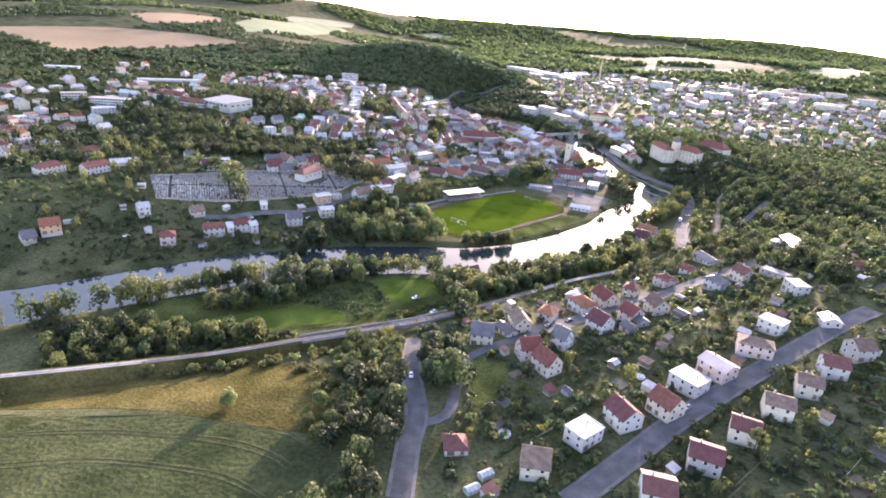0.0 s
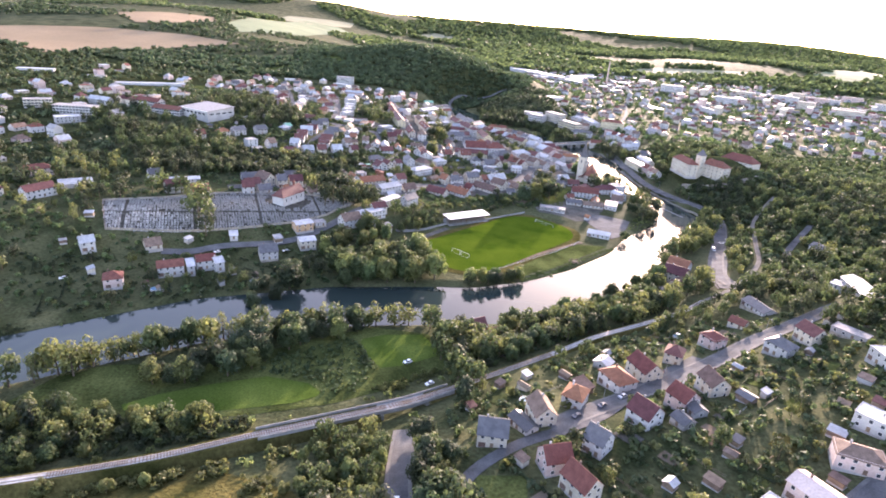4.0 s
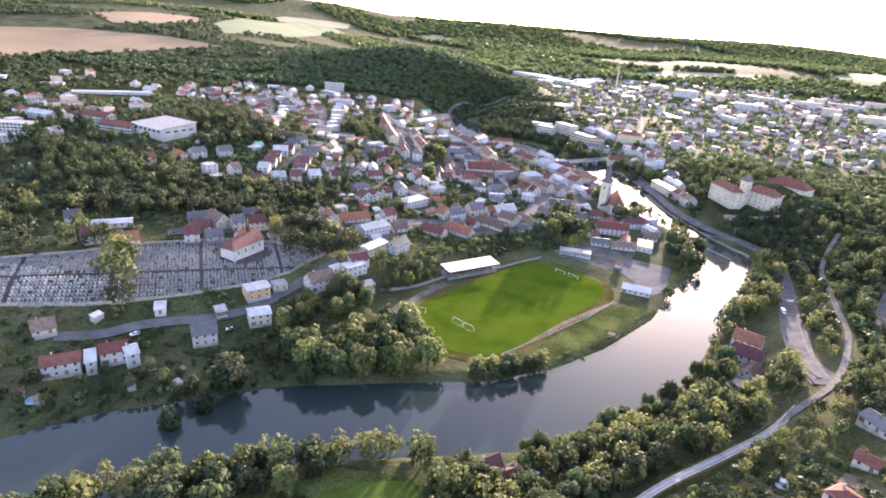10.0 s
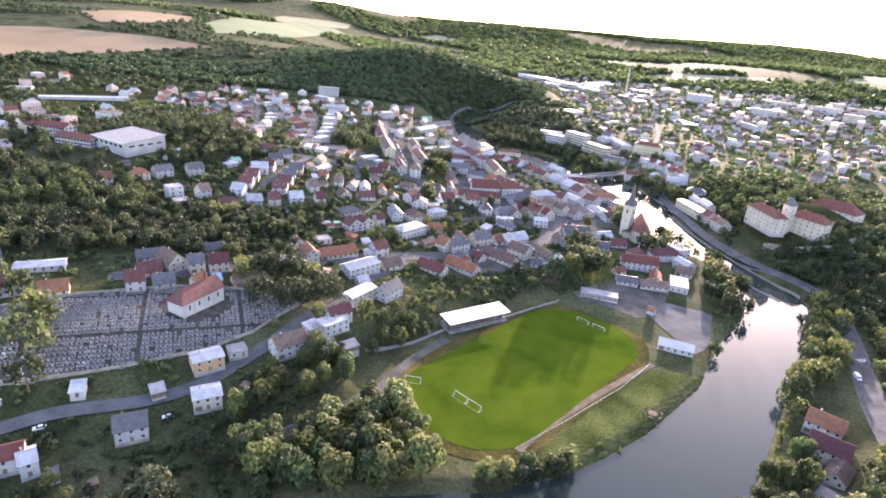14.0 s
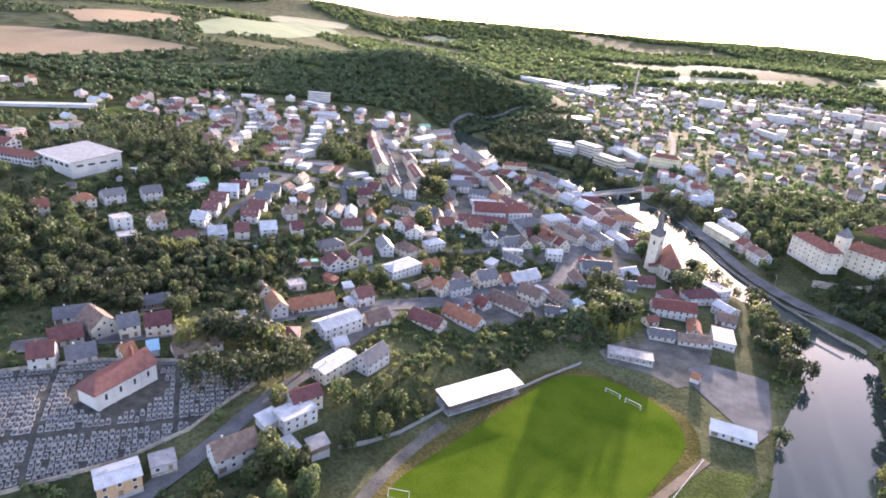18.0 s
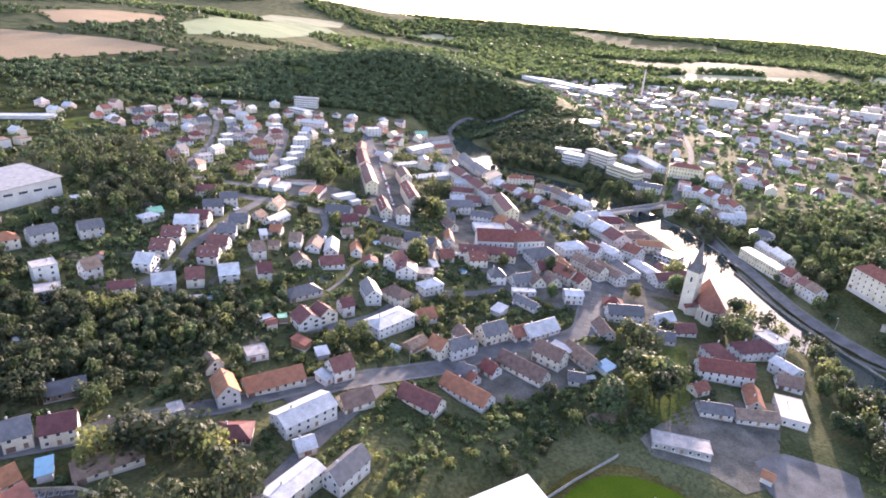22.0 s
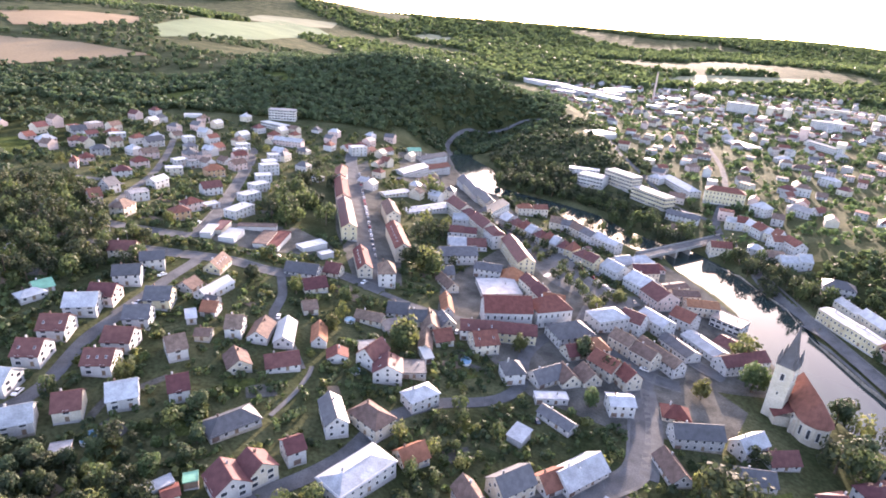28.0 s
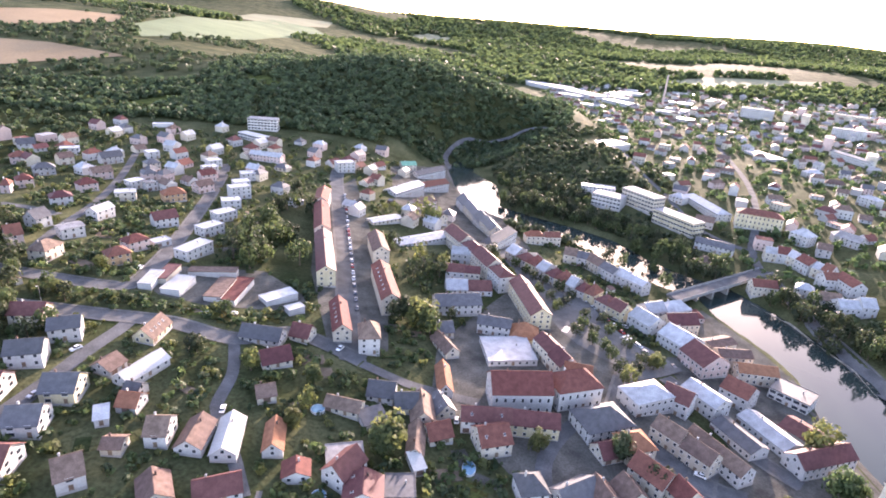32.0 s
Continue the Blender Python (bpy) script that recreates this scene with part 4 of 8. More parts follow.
house(-85.9, 538.2, 34, 4.7, 6.0, 2, "felt", "grey", "flat", detail=2)
house(-74.6, 554.2, -57, 12.3, 8.0, 2, "orange", "white", "gable", 42, 3)
house(-60.0, 565.8, 33, 22.9, 10.0, 1, "orange", "cream", "gable", 35, 3)
house(-43.5, 547.4, 45, 21.3, 11.0, 2, "tin", "white", "gable", 22, 3)
house(-64.4, 534.4, 8, 11.6, 9.0, 1, "maroon", "red", "hip", 25, 2)
house(-40.0, 533.1, 33, 6.3, 7.0, 1, "tin", "white", "gable", 35, 2)
house(-45.2, 488.8, 38, 11.5, 8.0, 2, "maroon", "cream", "gable", 35, 2)
house(-45.7, 467.5, 49, 6.2, 7.0, 1, "tin", "white", "shed", detail=1)
house(-36.9, 474.2, 39, 7.1, 5.0, 1, "felt", "timber", "shed", detail=0, name="shed", category="shed")
# gully side
house(-184.0, 621.4, 46, 9.9, 9.0, 3, "felt", "white", "flat", detail=2)
house(-172.5, 605.9, 35, 9.7, 9.0, 2, "felt", "white", "flat", detail=2)
house(-167.2, 629.4, 55, 7.8, 9.0, 2, "brown", "white", "gable", 42, 2)
house(-220.1, 646.3, 48, 11.8, 9.0, 2, "orange", "cream", "hip", 35, 2)
house(-236.1, 629.4, 44, 8.7, 9.0, 2, "red", "cream", "gable", 40, 2)
house(-208.4, 657.5, 51, 12.8, 9.0, 2, "slate", "grey", "gable", 35, 1)
house(-189.5, 669.5, 43, 11.6, 9.0, 2, "slate", "grey", "gable", 38, 1)
house(-217.7, 710.2, 38, 12.3, 7.0, 1, "tin", "white", "flat", detail=1)
house(-171.6, 697.5, 54, 10.1, 7.0, 1, "tin", "white", "hip", 25, 1)
house(-128.4, 545.2, 33, 13.2, 8.0, 1, "slate", "timber", "gable", 35, 1)
# lower town round the fork of the streets
road([(-53, 557), (-40, 570), (-23, 581), (-8, 589), (12, 601), (36, 619), (61, 630), (78, 640), (87, 663), (98, 697), (114, 725)], 8.0)
road([(99, 692), (93, 664), (82, 637)], 7.0, "paving", label="paved street between the old houses")
road([(-58, 608), (-42, 617), (-26, 633), (-14, 654), (7, 670), (30, 676), (42, 688), (46, 709), (59, 728), (83, 748)], 6.0)
house(-145.0, 615.9, 26, 10.8, 9.0, 2, "maroon", "white", "gable", 22, 2)
house(-56.1, 594.7, 69, 4.7, 7.0, 1, "red", "orange", "shed", detail=0, name="shed", category="shed")
house(-72.3, 583.1, 30, 8.6, 8.0, 1, "felt", "white", "flat", detail=1)
house(-86.0, 570.5, -48, 7.4, 7.0, 1, "brown", "cream", "gable", 42, 1)
house(-36.1, 578.6, 39, 9.5, 9.0, 2, "maroon", "white", "gable", 40, 3)
house(-41.4, 572.5, 56, 4.0, 6.0, 1, "tin", "white", "shed", detail=1)
house(-45.7, 589.2, 29, 4.9, 5.0, 1, "tin", "grey", "shed", detail=0, name="shed", category="shed")
house(-23.0, 689.3, 60, 11.7, 9.0, 2, "maroon", "white", "gable", 42, 3)
house(-6.2, 609.8, 51, 11.2, 7.0, 1, "brown", "timber", "gable", 30, 0, name="shed", category="shed")
house(5.2, 607.2, -41, 8.4, 8.0, 2, "orange", "cream", "gable", 45, 3)
house(14.8, 611.1, 34, 13.6, 8.5, 2, "slate", "white", "gable", 40, 3)
house(17.5, 618.3, -65, 13.5, 8.0, 2, "brown", "grey", "gable", 45, 2)
house(31.2, 627.1, 32, 13.8, 10.0, 2, "slate", "cream", "gable", 40, 3)
house(45.3, 631.2, 29, 9.8, 9.0, 1, "red", "white", "gable", 40, 3)
house(56.1, 636.0, 34, 20.0, 11.0, 1, "tin", "white", "gable", 38, 3)
house(81.2, 674.6, 1, 10.2, 9.0, 2, "tin", "white", "gable", 20, 3)
house(53.1, 677.6, 3, 13.7, 5.0, 1, "tin", "white", "flat", detail=1)
house(53.4, 663.8, -47, 15.5, 6.0, 1, "slate", "white", "gable", 35, 1)
house(44.1, 600.2, -41, 24.4, 9.0, 1, "brown", "cream", "gable", 42, 2)
house(58.0, 610.0, -41, 14.6, 9.0, 2, "brown", "cream", "gable", 42, 2)
house(73.8, 613.6, -60, 19.6, 8.0, 1, "brown", "cream", "gable", 42, 2)
house(64.8, 618.4, -44, 10.6, 5.0, 1, "tin", "grey", "shed", detail=0, name="garage", category="garage")
house(67.9, 595.8, -7, 7.2, 8.0, 1, "slate", "grey", "gable", 30, 1)
house(83.6, 605.4, -58, 7.0, 6.0, 1, "blue", "white", "shed", detail=0, name="shed", category="shed")
house(29.1, 597.6, -45, 7.8, 7.0, 1, "red", "white", "gable", 45, 2)
house(18.1, 593.8, -24, 8.0, 8.0, 1, "slate", "grey", "gable", 42, 2)
house(20.9, 589.2, -54, 4.0, 6.0, 1, "red", "white", "gable", 40, 1)
house(17.9, 579.2, -39, 23.4, 9.0, 1, "orange", "white", "gable", 42, 3)
house(-1.2, 569.3, -32, 18.5, 9.0, 1, "maroon", "cream", "gable", 42, 2)
house(-27.1, 561.8, 36, 12.6, 9.0, 1, "brown", "cream", "gable", 40, 2)
house(37.0, 653.1, -39, 6.3, 7.0, 1, "tin", "white", "shed", detail=0)
# by the church
house(91.4, 641.0, -81, 14.4, 8.0, 1, "brown", "grey", "gable", 42, 1)
house(107.0, 659.3, 0, 19.2, 9.0, 2, "slate", "grey", "gable", 40, 2)
house(104.9, 674.5, -12, 11.0, 9.0, 1, "red", "cream", "hip", 38, 2)
house(127.5, 657.2, 25, 13.0, 8.0, 2, "tin", "white", "gable", 40, 2)
house(138.6, 653.4, 7, 12.2, 8.0, 1, "maroon", "white", "gable", 42, 2)
house(122.0, 640.7, -6, 12.5, 9.0, 1, "slate", "grey", "gable", 35, 1)
house(145.9, 626.1, -77, 14.9, 11.0, 2, "maroon", "white", "hip", 35, 3)
house(169.1, 636.9, 14, 21.6, 11.0, 2, "maroon", "white", "hip", 32, 3)
house(181.8, 644.1, -66, 13.2, 11.0, 3, "felt", "white", "flat", detail=3)
house(177.7, 620.1, -65, 12.9, 9.0, 2, "tin", "white", "gable", 25, 2)
house(174.0, 610.1, -19, 10.9, 9.0, 1, "brown", "white", "gable", 38, 2)
# mill and its barns on the right bank
house(173.0, 444.0, -41, 14.0, 11.0, 2, "orange", "white", "gable", 34, 3)
house(164.5, 427.5, -38, 14.5, 11.0, 2, "maroon", "cream", "gable", 36, 3)
house(160.5, 414.5, 44, 12.0, 8.0, 1, "brown", "cream", "gable", 36, 2)
# farmyard between the church and the sports ground
house(125.4, 581.8, -7, 13.4, 8.0, 1, "slate", "grey", "gable", 32, 2)
house(142.6, 580.1, -3, 18.0, 8.0, 1, "brown", "grey", "gable", 32, 2)
house(161.7, 586.4, 71, 18.0, 11.0, 1, "pink", "white", "flat", 0, 2, floor=4)
house(148.3, 593.5, 73, 15.0, 7.0, 1, "orange", "cream", "gable", 38, 2)
house(141.6, 610.3, -8, 25.0, 10.0, 2, "red", "white", "gable", 40, 3, win="t", gap=3.4)
house(124.0, 596.0, 24, 8.0, 6.0, 1, "red", "cream", "gable", 38, 1)
# clubhouse, changing rooms and sheds of the sports ground
house(101.8, 557.8, -13, 22.0, 8.0, 1, "felt", "concrete", "flat", detail=2, name="clubhouse", category="clubhouse")
house(131.1, 505.8, -22, 17.4, 6.0, 1, "white", "white", "shed", detail=1, name="changing_rooms", category="clubhouse")
house(130.3, 544.5, -40, 4.0, 4.0, 1, "orange", "white", "gable", 40, 0, name="kiosk", category="kiosk")
# north-west villas and the old lane
road([(-134, 694), (-130, 711), (-127, 730), (-123, 749), (-123, 758)], 6.0)
road([(-180, 752), (-141, 755), (-108, 758), (-79, 754), (-58, 766), (-26, 754)], 7.0)
road([(-80, 754), (-73, 732), (-72, 712), (-66, 702), (-59, 691), (-51, 676)], 4.5, label="narrow lane between gardens")
road([(-201, 781), (-168, 779), (-143, 780), (-136, 787), (-139, 827), (-150, 891), (-165, 971), (-177, 1018)], 6.5)
road([(-195, 806), (-203, 841), (-212, 889), (-232, 959), (-254, 1024)], 5.5)
road([(-257, 869), (-234, 865), (-216, 859)], 5.5)
road([(-30, 753), (-40, 800), (-52, 863), (-69, 944), (-83, 1011), (-87, 1044)], 9.0)
road([(-26, 752), (-6, 744), (10, 742), (24, 739)], 5.0)
house(-141.7, 720.8, 18, 11.5, 9.5, 2, "slate", "white", "gable", 35, 3)
house(-138.4, 738.1, 24, 10.6, 9.5, 2, "slate", "white", "gable", 30, 3)
house(-154.8, 743.3, 7, 12.3, 9.0, 2, "maroon", "cream", "gable", 35, 2)
house(-103.5, 697.6, 25, 4.0, 6.0, 1, "tin", "white", "shed", detail=1)
house(-59.7, 742.6, 29, 11.6, 9.0, 1, "maroon", "cream", "gable", 42, 1)
house(-68.8, 757.2, -8, 17.4, 9.0, 1, "slate", "grey", "gable", 40, 1)
house(-53.5, 763.8, -13, 8.5, 9.0, 1, "maroon", "cream", "gable", 42, 1)
house(-110.1, 747.1, 85, 13.8, 8.5, 1, "brown", "yellow", "gable", 42, 3, sky=4)
house(-5.0, 687.2, 5, 10.0, 10.0, 1, "slate", "grey", "flat", detail=1)
house(-17.2, 716.8, 31, 9.0, 7.0, 1, "slate", "grey", "shed", detail=0)
house(-5.7, 729.5, 6, 8.8, 9.0, 1, "slate", "cream", "gable", 42, 1)
house(0.5, 726.5, -83, 14.8, 9.0, 1, "brown", "cream", "gable", 42, 1)
house(8.2, 731.3, -67, 10.1, 8.0, 1, "slate", "cream", "gable", 42, 2, sky=2)
house(6.7, 716.0, 23, 9.0, 9.0, 1, "red", "cream", "gable", 42, 1)
house(-0.8, 709.3, 89, 15.4, 6.0, 1, "brown", "cream", "gable", 42, 1)
house(-0.1, 698.6, 24, 4.1, 7.0, 1, "white", "white", "shed", detail=1)
house(8.9, 749.2, -85, 18.4, 6.0, 1, "orange", "white", "gable", 48, 3)
house(9.1, 776.5, -63, 16.1, 7.0, 1, "brown", "cream", "gable", 42, 2)
house(8.2, 790.8, 16, 8.7, 9.0, 1, "slate", "cream", "gable", 40, 1)
house(15.2, 817.2, 12, 24.0, 13.0, 2, "slate", "white", "gable", 30, 3)
house(34.0, 798.0, -12, 16.2, 9.0, 2, "slate", "white", "gable", 32, 3)
house(38.9, 778.0, 8, 22.8, 21.0, 1, "tin", "white", "flat", detail=2)
house(48.6, 794.9, -8, 13.9, 13.0, 1, "orange", "yellow", "hip", 40, 1)
house(54.5, 823.4, -80, 40.6, 11.0, 3, "maroon", "yellow", "gable", 35, 3)
house(39.5, 741.5, 5, 24.4, 15.0, 2, "red", "white", "gable", 38, 3, name="town_hall", category="public building", floor=4.6, win="t")
house(62.6, 746.5, 18, 19.9, 14.0, 2, "red", "white", "hip", 38, 3, floor=4.6, win="t")
house(25.1, 725.0, 0, 18.8, 9.0, 2, "maroon", "white", "gable", 38, 3, sky=2)
house(43.6, 724.3, -4, 18.2, 9.0, 2, "maroon", "yellow", "gable", 38, 3)
house(26.6, 714.2, 16, 11.6, 12.0, 2, "red", "cream", "gable", 35, 3, sky=2)
house(38.1, 692.0, 11, 9.2, 10.0, 2, "slate", "white", "hip", 38, 3)
house(70.7, 728.6, 19, 20.0, 15.0, 2, "slate", "white", "hip", 32, 3, win="t")
house(53.1, 692.5, 29, 14.6, 10.0, 1, "slate", "grey", "gable", 38, 2)
house(62.4, 692.5, -72, 10.4, 9.0, 1, "brown", "cream", "gable", 42, 1)
house(72.3, 694.4, -73, 10.0, 9.0, 1, "brown", "cream", "gable", 42, 1)
house(69.3, 713.7, 20, 8.6, 9.0, 1, "maroon", "cream", "gable", 40, 1)
house(79.9, 716.5, 15, 11.9, 11.0, 2, "orange", "cream", "hip", 35, 2)
house(82.0, 701.4, -53, 13.6, 10.0, 2, "red", "cream", "gable", 40, 2)
house(90.0, 693.1, -69, 7.9, 9.0, 2, "red", "cream", "gable", 42, 1)
# garages and blocks
house(-24.9, 765.7, 9, 9.1, 13.0, 3, "brown", "white", "hip", 38, 3)
house(-81.4, 1042.4, 30, 15.7, 10.0, 3, "tin", "white", "flat", detail=2)
house(-129.9, 788.8, -87, 15.4, 6.0, 1, "tin", "white", "flat", detail=0, name="garage_block", category="garage")
house(-126.2, 797.1, 90, 16.7, 6.0, 1, "maroon", "cream", "flat", detail=0, name="garage_block", category="garage")
house(-117.0, 787.6, 86, 15.7, 9.0, 1, "white", "white", "flat", detail=0, name="garage_block", category="garage")
house(-108.0, 806.9, 7, 22.8, 6.0, 1, "brown", "white", "flat", detail=0, name="garage_block", category="garage")
house(-98.4, 790.1, 89, 20.9, 8.0, 1, "brown", "white", "flat", detail=0, name="garage_block", category="garage")
house(-91.5, 791.5, 87, 24.4, 8.0, 1, "red", "white", "flat", detail=0, name="garage_block", category="garage")
house(-71.9, 792.8, 43, 16.2, 8.0, 1, "tin", "white", "flat", detail=0, name="garage_block", category="garage")
house(-62.0, 783.9, 41, 7.8, 5.0, 1, "white", "white", "flat", detail=0, name="garage_block", category="garage")
# white cube villas by the north street
house(-125.4, 826.6, 68, 18.3, 9.0, 2, "tin", "white", "flat", detail=3)
house(-130.1, 860.5, 58, 13.7, 9.0, 2, "tin", "white", "flat", detail=3)
house(-132.0, 888.5, 53, 13.4, 9.0, 2, "tin", "white", "flat", detail=2)
house(-136.4, 914.2, 27, 11.8, 9.0, 2, "tin", "white", "flat", detail=2)
house(-138.8, 937.8, 38, 14.0, 9.0, 3, "tin", "white", "flat", detail=2)
house(-144.8, 959.9, 34, 11.5, 9.0, 2, "tin", "white", "flat", detail=2)
house(-147.5, 983.2, 27, 10.5, 9.0, 2, "tin", "white", "flat", detail=2)
house(-165.3, 940.7, 55, 12.0, 9.0, 2, "brown", "pink", "gable", 32, 2)
house(-173.5, 968.7, 43, 11.0, 9.0, 2, "red", "pink", "gable", 32, 2)
house(-178.6, 987.8, 44, 10.7, 9.0, 2, "tin", "white", "flat", detail=2)
house(-183.3, 1008.0, 44, 10.8, 9.0, 2, "tin", "white", "flat", detail=2)
house(-174.3, 913.7, 39, 14.0, 10.0, 2, "orange", "ochre", "hip", 35, 2)
house(-157.6, 863.6, 42, 13.1, 9.0, 2, "maroon", "white", "gable", 38, 2)
house(-154.5, 823.4, 55, 10.8, 9.0, 2, "red", "pink", "hip", 30, 3)
house(-153.5, 804.3, 46, 10.1, 9.0, 2, "red", "ochre", "hip", 32, 3)
house(-184.1, 798.8, 86, 12.4, 9.0, 2, "brown", "cream", "hip", 35, 2)
house(-190.4, 828.1, 52, 11.1, 9.0, 2, "felt", "white", "gable", 12, 2)
house(-193.7, 862.5, 75, 12.9, 8.0, 2, "tin", "white", "gable", 30, 2)
house(-200.4, 903.3, 26, 12.2, 9.0, 2, "tin", "cream", "flat", detail=2)
house(-146.1, 833.3, 49, 8.9, 7.0, 1, "tin", "white", "flat", detail=1)
house(-212.7, 837.0, 72, 8.9, 9.0, 2, "slate", "white", "gable", 42, 2)
house(-206.6, 809.5, 46, 6.8, 9.0, 2, "red", "pink", "gable", 42, 2)
house(-227.1, 879.6, 40, 11.5, 9.0, 2, "maroon", "white", "hip", 32, 2)
house(-231.6, 914.2, 50, 11.2, 9.0, 2, "red", "pink", "hip", 35, 2)
house(-239.5, 945.8, 47, 12.8, 9.0, 2, "brown", "pink", "gable", 35, 2)
house(-256.1, 988.6, 52, 15.5, 9.0, 2, "slate", "grey", "gable", 38, 2)
house(-295.2, 1001.9, 31, 13.4, 9.0, 2, "tin", "white", "flat", detail=1)
house(-283.1, 974.7, 56, 9.9, 9.0, 2, "brown", "cream", "gable", 35, 1)
house(-278.1, 942.7, 38, 13.3, 9.0, 2, "slate", "grey", "hip", 32, 2)
house(-311.9, 967.1, 41, 11.4, 9.0, 2, "red", "pink", "hip", 35, 2)
house(-331.7, 1004.4, 42, 12.0, 9.0, 2, "slate", "grey", "gable", 40, 1)
house(-269.7, 910.0, 44, 9.1, 9.0, 2, "red", "pink", "hip", 35, 2)
house(-269.9, 894.4, 23, 5.2, 9.0, 2, "red", "pink", "hip", 35, 2)
house(-208.5, 931.1, 61, 10.4, 8.0, 2, "tin", "white", "flat", detail=1)
house(-210.0, 954.8, 44, 9.7, 9.0, 2, "slate", "pink", "hip", 32, 2)
house(-221.2, 982.8, 44, 10.3, 9.0, 2, "slate", "cream", "hip", 32, 2)
house(-198.0, 931.1, 49, 7.6, 8.0, 2, "slate", "white", "flat", detail=1)
house(-235.7, 1013.9, 48, 9.0, 9.0, 2, "tin", "white", "flat", detail=1)
# villas on the old lane, the gardens below and the long blocks of the north street
house(-146.9, 693.8, 12, 12.5, 10.8, 2, "tin", "white", "gable", 36, 3, floor=2.35, win="w", gap=3.8)
house(-147.5, 676.6, 8, 10.1, 11.3, 2, "maroon", "white", "gable", 36, 3, sky=2, floor=2.35, win="w", gap=3.8)
house(-146.4, 660.2, 5, 9.4, 11.3, 2, "maroon", "white", "gable", 36, 3, sky=2, floor=2.35, win="w", gap=3.8)
house(-146.7, 643.6, -2, 8.8, 10.3, 2, "tin", "white", "gable", 36, 3, floor=2.35, win="w", gap=3.8)
house(-130.3, 626.6, 27, 10.1, 10.3, 2, "tin", "grey", "gable", 36, 3, floor=2.35, win="w", gap=3.8)
house(-143.0, 703.3, 3, 10.7, 10.3, 2, "maroon", "pink", "gable", 36, 3, floor=2.35, win="w", gap=3.8)
house(-120.7, 706.9, 8, 10.8, 11.3, 2, "slate", "yellow", "gable", 36, 3, floor=2.35, win="w", gap=3.8)
house(-122.3, 690.8, 11, 9.9, 10.8, 2, "slate", "white", "gable", 36, 3, floor=2.35, win="w", gap=3.8)
house(-121.3, 674.4, 3, 10.8, 10.8, 2, "maroon", "white", "gable", 36, 3, floor=2.35, win="w", gap=3.8)
house(-121.1, 660.0, 6, 10.4, 10.8, 2, "maroon", "white", "gable", 36, 3, sky=3, floor=2.35, win="w", gap=3.8)
house(-118.9, 635.8, 22, 8.3, 10.8, 2, "maroon", "cream", "gable", 36, 3, floor=2.35, win="w", gap=3.8)
house(-105.4, 644.3, 25, 9.6, 10.8, 2, "tin", "white", "gable", 36, 3, floor=2.35, win="w", gap=3.8)
house(-89.4, 651.7, 27, 6.9, 10.3, 2, "maroon", "white", "gable", 36, 3, floor=2.35, win="w", gap=3.8)
house(-100.0, 674.1, 34, 7.3, 10.8, 2, "brown", "white", "gable", 36, 3, floor=2.35, win="w", gap=3.8)
house(-75.1, 672.3, -61, 11.0, 9.0, 1, "brown", "cream", "gable", 35, 3)
house(-58.5, 676.4, 22, 13.2, 9.0, 1, "maroon", "white", "gable", 38, 3)
house(-66.3, 639.2, 41, 17.8, 10.0, 1, "slate", "grey", "hip", 30, 3)
house(-58.1, 612.4, -51, 10.5, 10.8, 2, "maroon", "white", "gable", 36, 3, floor=2.35, win="w", gap=3.8)
house(-51.5, 618.9, -44, 9.0, 10.8, 2, "maroon", "cream", "gable", 36, 3, floor=2.35, win="w", gap=3.8)
house(-69.2, 612.6, 22, 4.1, 4.0, 1, "green_tin", "timber", "flat", 0, 0, name="shed", category="shed")
house(-77.0, 608.6, 42, 7.9, 4.0, 1, "tin", "white", "flat", 0, 0, name="shed", category="shed")
house(-72.8, 606.6, 32, 4.6, 5.0, 1, "red", "cream", "gable", 15, 0, name="shed", category="shed")
house(-111.1, 617.6, 21, 5.8, 5.0, 1, "felt", "timber", "flat", 0, 0, name="shed", category="shed")
house(-62.3, 696.6, -82, 17.9, 8.0, 1, "white", "white", "gable", 36, 3)
house(-48.1, 699.4, -80, 13.9, 6.5, 1, "orange", "white", "gable", 42, 3)
house(-37.9, 687.1, -78, 7.0, 8.5, 1, "red", "white", "gable", 25, 3)
house(-24.2, 697.1, 13, 12.3, 9.0, 1, "felt", "cream", "flat", 0, 3)
house(-15.8, 680.9, -85, 10.5, 12.0, 2, "maroon", "white", "gable", 30, 3, sky=2)
house(-1.5, 667.4, 37, 13.0, 8.5, 2, "tin", "white", "hip", 28, 3)
house(-18.5, 649.8, -41, 15.0, 10.0, 2, "brown", "cream", "hip", 34, 3)
house(-32.4, 648.1, -69, 15.2, 8.0, 2, "slate", "white", "gable", 38, 3)
house(-42.3, 629.2, 34, 6.2, 8.0, 2, "maroon", "white", "gable", 35, 3)
house(-19.9, 622.9, 48, 23.5, 12.0, 2, "tin", "white", "hip", 18, 3)
house(-3.1, 636.5, 34, 10.0, 9.0, 1, "orange", "cream", "gable", 40, 3)
house(-98.0, 705.9, -2, 6.8, 8.0, 1, "orange", "white", "gable", 38, 3)
house(-83.1, 694.4, 5, 6.8, 10.3, 2, "brown", "white", "gable", 36, 3, floor=2.35, win="w", gap=3.8)
house(-93.9, 687.0, 4, 6.0, 6.5, 1, "brown", "cream", "gable", 28, 3)
house(-72.4, 695.2, -89, 14.0, 8.5, 1, "brown", "white", "gable", 36, 3)
house(-114.3, 722.3, 74, 7.8, 9.0, 1, "brown", "grey", "gable", 32, 3)
house(-102.9, 723.1, 69, 18.4, 8.0, 1, "white", "white", "gable", 34, 3)
